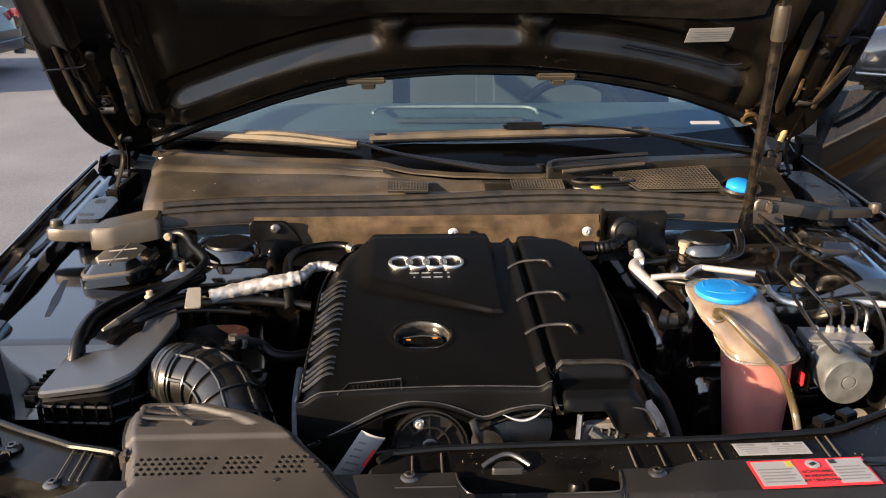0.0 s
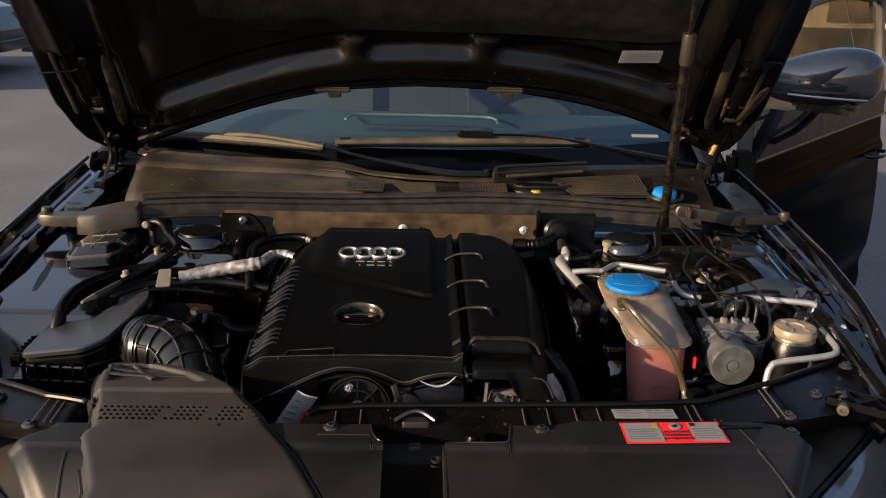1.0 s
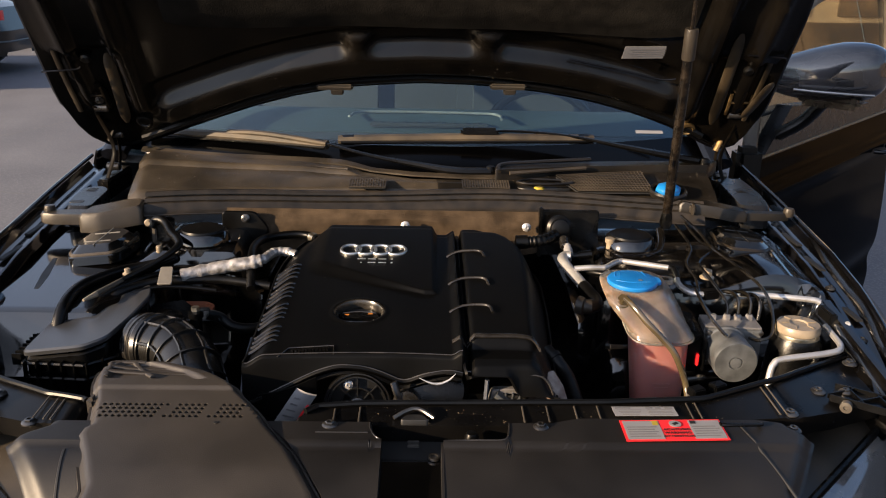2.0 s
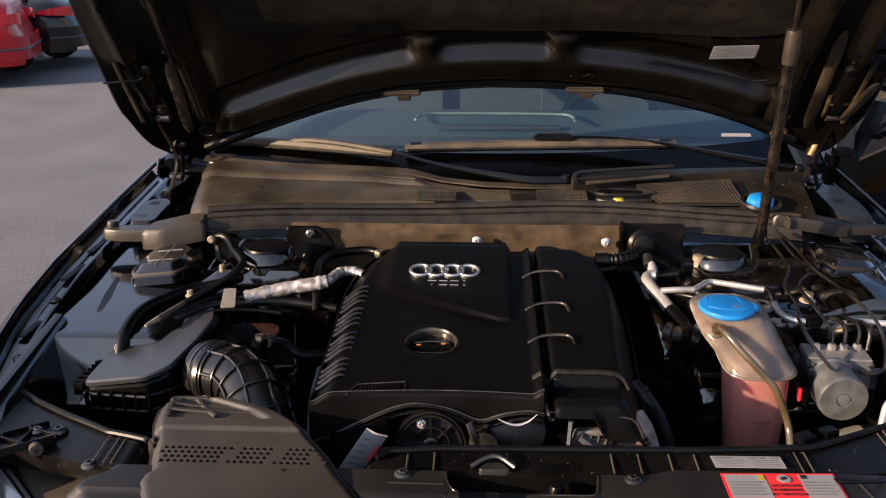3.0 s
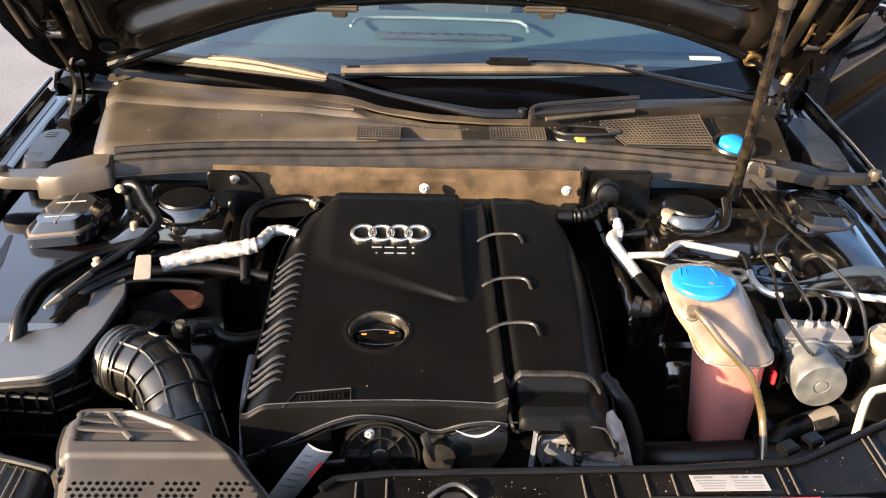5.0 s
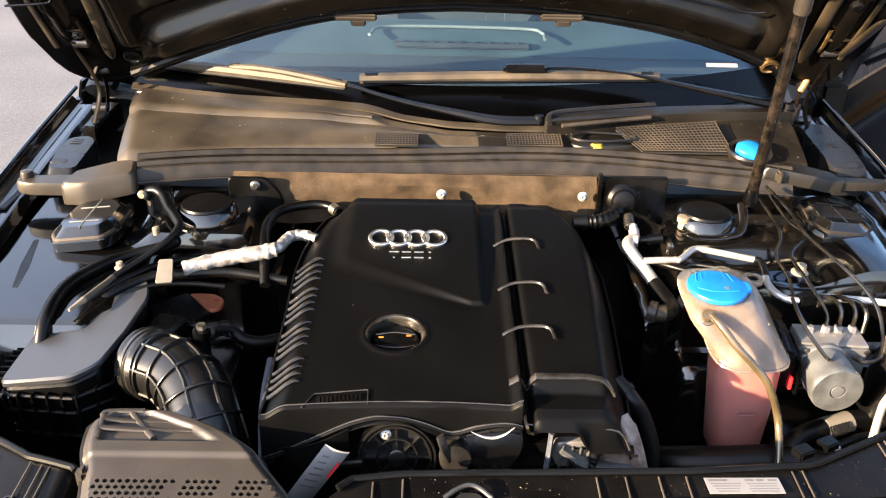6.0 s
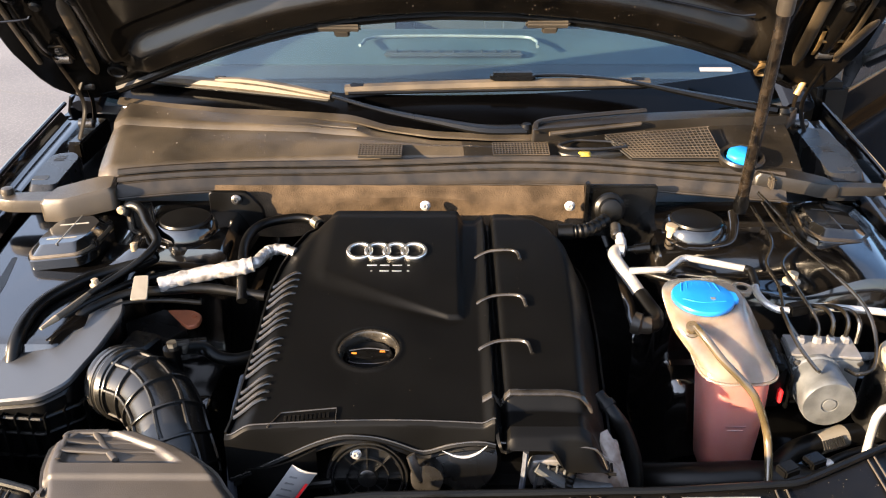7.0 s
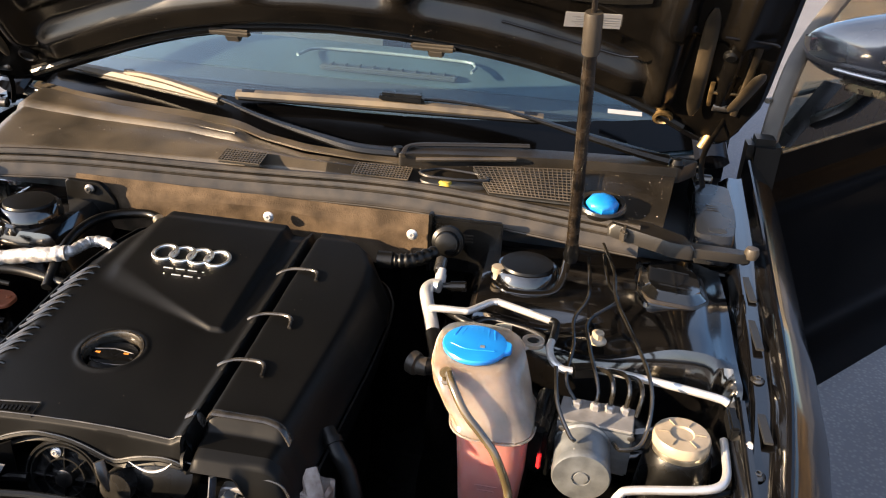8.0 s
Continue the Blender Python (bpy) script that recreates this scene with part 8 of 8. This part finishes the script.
# ---- the rest of the car ----
def build_shell():
    fb = thing("front_bumper", (XC, 0.6, 0.25), "gloss black front bumper below the slam panel", "bumper")

    def bumper(u, v):
        k = 2 * u - 1
        x = XC + 0.86 * k
        y = 0.52 + 0.42 * abs(k) ** 3.2 + 0.05 * (1 - v) - 0.03 * math.sin(math.pi * v)
        z = 0.22 + (0.50 + 0.02 * (1 - abs(k))) * v
        return Vector((x, y, z))

    part("shell", sheet(bumper, 60, 20, 0.006), M_BODY, fb)
    part("grille", box((0.62, 0.03, 0.30), Matrix.Translation((XC, 0.530, 0.56)) @ Matrix.Rotation(radians(-4), 4, "X"), 0.02), M_INK, fb)
    for k in range(9):
        part("grille_bar", box((0.60, 0.012, 0.008), Matrix.Translation((XC, 0.512, 0.44 + 0.03 * k)), 0.002), M_PLASTIC, fb)
    rb = thing("rear_bodywork", (XC, 4.4, 0.3), "black rear bodywork of the saloon with boot lid", "bodywork")

    def side(s):
        def f(u, v):
            y = 2.05 + 3.05 * u
            half = 0.90 - 0.16 * smoothstep(0.72, 1.0, u)
            top = 0.985 - 0.03 * u
            q = v
            return Vector((XC + s * (half - 0.05 * q ** 3 + 0.02 * math.sin(math.pi * q)), y, 0.24 + (top - 0.24) * q))
        return f

    part("side_panel", sheet(side(-1), 40, 14, 0.006), M_BODY, rb)

    def right(u, v):
        p = side(1)(0.36 + 0.64 * u, v)
        return p

    part("side_panel", sheet(right, 30, 14, -0.006), M_BODY, rb)
    part("sill", box((0.10, 1.2, 0.14), Matrix.Translation((XC + 0.84, 2.62, 0.27)), 0.03), M_BODY, rb)
    part("boot_lid", sheet(lambda u, v: Vector((XC - 0.74 + 1.48 * u, 4.55 + 0.55 * v, 0.99 - 0.03 * v - 0.03 * (2 * u - 1) ** 2)), 20, 8, 0.01), M_BODY, rb)
    part("tail", sheet(lambda u, v: Vector((XC - 0.74 + 1.48 * u, 5.10 + 0.06 * math.sin(math.pi * v) - 0.10 * (2 * u - 1) ** 4, 0.26 + 0.70 * v)), 24, 10, 0.01), M_BODY, rb)
    for y in (1.30, 4.10):
        for s in (-1, 1):
            w = thing("wheel", (XC + s * 0.80, y, 0.32), "black road wheel with a grey rim", "wheel", "wheels")
            m = Matrix.Translation((XC + s * 0.80, y, 0.32)) @ Matrix.Rotation(radians(90 * s), 4, "Y")
            part("tyre", lathe([(0.21, -0.11), (0.30, -0.11), (0.32, -0.08), (0.32, 0.08), (0.30, 0.11), (0.21, 0.11)], m, 40, None, False), M_RUBBER, w)
            part("rim", lathe([(0.215, -0.10), (0.215, 0.09), (0.20, 0.10), (0.19, 0.07), (0.06, 0.085), (0, 0.085)], m, 36), M_CAST, w)


build_shell()


# ---- parked cars and the far side of the lot ----
def parked_car(at, turn, paint, label, boxy=0.0):
    """x runs along the car, its tail at x = 0 and its nose at x = -4.5."""
    base = Matrix.Translation(at) @ Matrix.Rotation(radians(turn), 4, "Z")
    c = thing("parked_car", at, label, "car", "parked cars")
    stations = [(0.0, 0.55, 0.62), (-0.06, 0.86 + 0.1 * boxy, 0.76), (-0.35, 0.97 + 0.12 * boxy, 0.86), (-0.9, 0.99 + 0.1 * boxy, 0.90), (-3.2, 0.96, 0.90), (-3.9, 0.88, 0.86), (-4.35, 0.74, 0.74), (-4.5, 0.50, 0.62)]

    def body(u, v):
        x = -4.5 * u
        top = float(np.interp(4.5 * u, [-s[0] for s in stations], [s[1] for s in stations]))
        half = float(np.interp(4.5 * u, [-s[0] for s in stations], [s[2] for s in stations]))
        a = math.pi * (v - 0.5)
        y = half * math.copysign(min(1, abs(math.sin(a)) ** 0.45), math.sin(a))
        q = math.cos(a) ** 0.35
        return base @ Vector((x, -y, 0.24 + (top - 0.24) * q))

    part("body", sheet(body, 40, 32, 0.02), paint, c)

    def house(u, v):
        x = -0.55 * (1 - 0.7 * boxy) - (2.75 + 0.4 * boxy) * u
        top = 0.45 * math.sin(math.pi * min(1, max(0, u))) ** 0.5
        a = math.pi * (v - 0.5)
        y = (0.78 - 0.16 * math.cos(a)) * math.sin(a)
        return base @ Vector((x, -y, 0.94 + top * math.cos(a) ** 0.5))

    part("glasshouse", sheet(house, 30, 24, 0.02), M_CARGLASS, c, "dark car windows and roof")
    for x in (-0.85, -3.65):
        for y in (-0.80, 0.80):
            m = base @ Matrix.Translation((x, y, 0.32)) @ Matrix.Rotation(radians(90 if y < 0 else -90), 4, "X")
            w = part("wheel", lathe([(0.20, -0.1), (0.31, -0.1), (0.325, -0.06), (0.325, 0.06), (0.31, 0.1), (0.22, 0.105), (0.20, 0.08)], m, 32), M_RUBBER, c)
            part("rim", lathe([(0.205, 0.06), (0.20, 0.09), (0.19, 0.075), (0.05, 0.09), (0, 0.095)], m, 32), M_CAST, w)
    for s in (-1, 1):
        lamp = sheet(lambda u, v, s=s: base @ Vector((0.015 - 0.42 * u ** 1.6, s * (0.60 + 0.285 * min(1, u * 1.4) ** 0.7), 0.72 + 0.13 * v * (1 - 0.75 * u ** 2) + 0.03 * u)), 14, 5, 0.02 * s)
        part("tail_lamp", lamp, M_LAMP, c, "red tail lamp")
    part("bumper", sheet(lambda u, v: base @ Vector((0.06 - 0.30 * (2 * u - 1) ** 6, 0.90 * (2 * u - 1), 0.30 + 0.28 * v)), 30, 8, 0.03), paint, c)
    part("bumper_trim", tube([base @ Vector((0.07 - 0.30 * (2 * u - 1) ** 6, 0.91 * (2 * u - 1), 0.44)) for u in np.linspace(0, 1, 24)], 0.012, 8, 1), M_CAST, c, "pale bumper strip")
    tip = base @ Matrix.Translation((0.06, 0.52, 0.25)) @ Matrix.Rotation(radians(90), 4, "Y")
    part("exhaust_tip", lathe([(0.034, -0.14), (0.038, 0.0), (0.045, 0.008), (0.038, 0.006), (0.034, -0.03), (0, -0.03)], tip, 24, None, False), M_ALU, c, "bright round exhaust tip")
    part("sill", box((2.4, 1.66, 0.1), base @ Matrix.Translation((-2.25, 0, 0.25)), 0.03), M_RUBBER, c)
    return c


M_CARGLASS = mat("dark car glass", (0.02, 0.025, 0.03), 0.05, var=0.1, scale=2, bump=0.0, coat=1.0)
parked_car((-5.78, 12.35, 0), 4, M_CARDARK, "dark grey saloon parked across the lot")
parked_car((-5.86, 10.75, 0), 20, M_CARRED, "red hatchback parked in the lot", boxy=0.8)
parked_car((-5.9, 16.5, 0), 0, M_CARDARK, "dark grey saloon parked across the lot")


def far_wall():
    """A low building with a dark awning and a blue-green front panel."""
    w = thing("yard_building", (9.5, 19, 0), "low tan rendered building with dark awning beside the lot", "building")
    m = Matrix.Translation((9.5, 19.0, 0)) @ Matrix.Rotation(radians(8), 4, "Z")
    part("wall", box((14.0, 0.4, 4.4), m @ Matrix.Translation((0, 0, 2.2)), 0.02), M_WALL, w)
    part("plinth", box((14.1, 0.5, 0.6), m @ Matrix.Translation((0, -0.03, 0.3)), 0.02), M_DASH, w)
    part("roof_edge", box((14.4, 0.7, 0.2), m @ Matrix.Translation((0, -0.05, 4.5)), 0.02), M_CAST, w)
    part("awning", box((9.0, 1.1, 0.12), m @ Matrix.Translation((-1.0, -0.7, 2.05)) @ Matrix.Rotation(radians(14), 4, "X"), 0.02), M_DASH, w)
    for k in range(4):
        win = part("window", box((1.5, 0.06, 1.25), m @ Matrix.Translation((-4.2 + 2.2 * k, -0.22, 1.35)), 0.01), M_CARGLASS, w)
        part("window_frame", box((1.62, 0.05, 0.08), m @ Matrix.Translation((-4.2 + 2.2 * k, -0.235, 2.0)), 0.01), M_WALL, win)
    part("front_panel", box((2.2, 0.08, 2.2), m @ Matrix.Translation((1.4, -0.25, 3.1)), 0.01), M_TEAL, w, "blue-green front panel")


M_TEAL = mat("blue-green panel", (0.10, 0.22, 0.25), 0.5, var=0.2, scale=2, bump=0.1)

def mirrored_fence():
    """A tall timber fence, itself unseen, added so door and fender mirror brown."""
    f = thing("mirrored_fence", (9.0, 5.0, 0), "unseen tall brown fence added for the paint to mirror", "fence")
    rnd = random.Random(8)
    for k in range(17):
        y = -5.0 + 0.80 * k
        if k % 3 == 0:
            part("post", box((0.10, 0.10, 3.0), Matrix.Translation((9.06, y - 0.40, 1.5)), 0.01), M_FENCE, f)
        part("board", box((0.03, 0.785, 2.8 + 0.04 * rnd.random()), Matrix.Translation((8.98, y, 1.45)), 0.006), M_FENCE, f)


M_FENCE = mat("weathered brown timber", (0.045, 0.028, 0.014), 0.8, var=0.5, scale=2.2, bump=0.4, grain=60, tint=(0.13, 0.085, 0.04))
far_wall()
mirrored_fence()
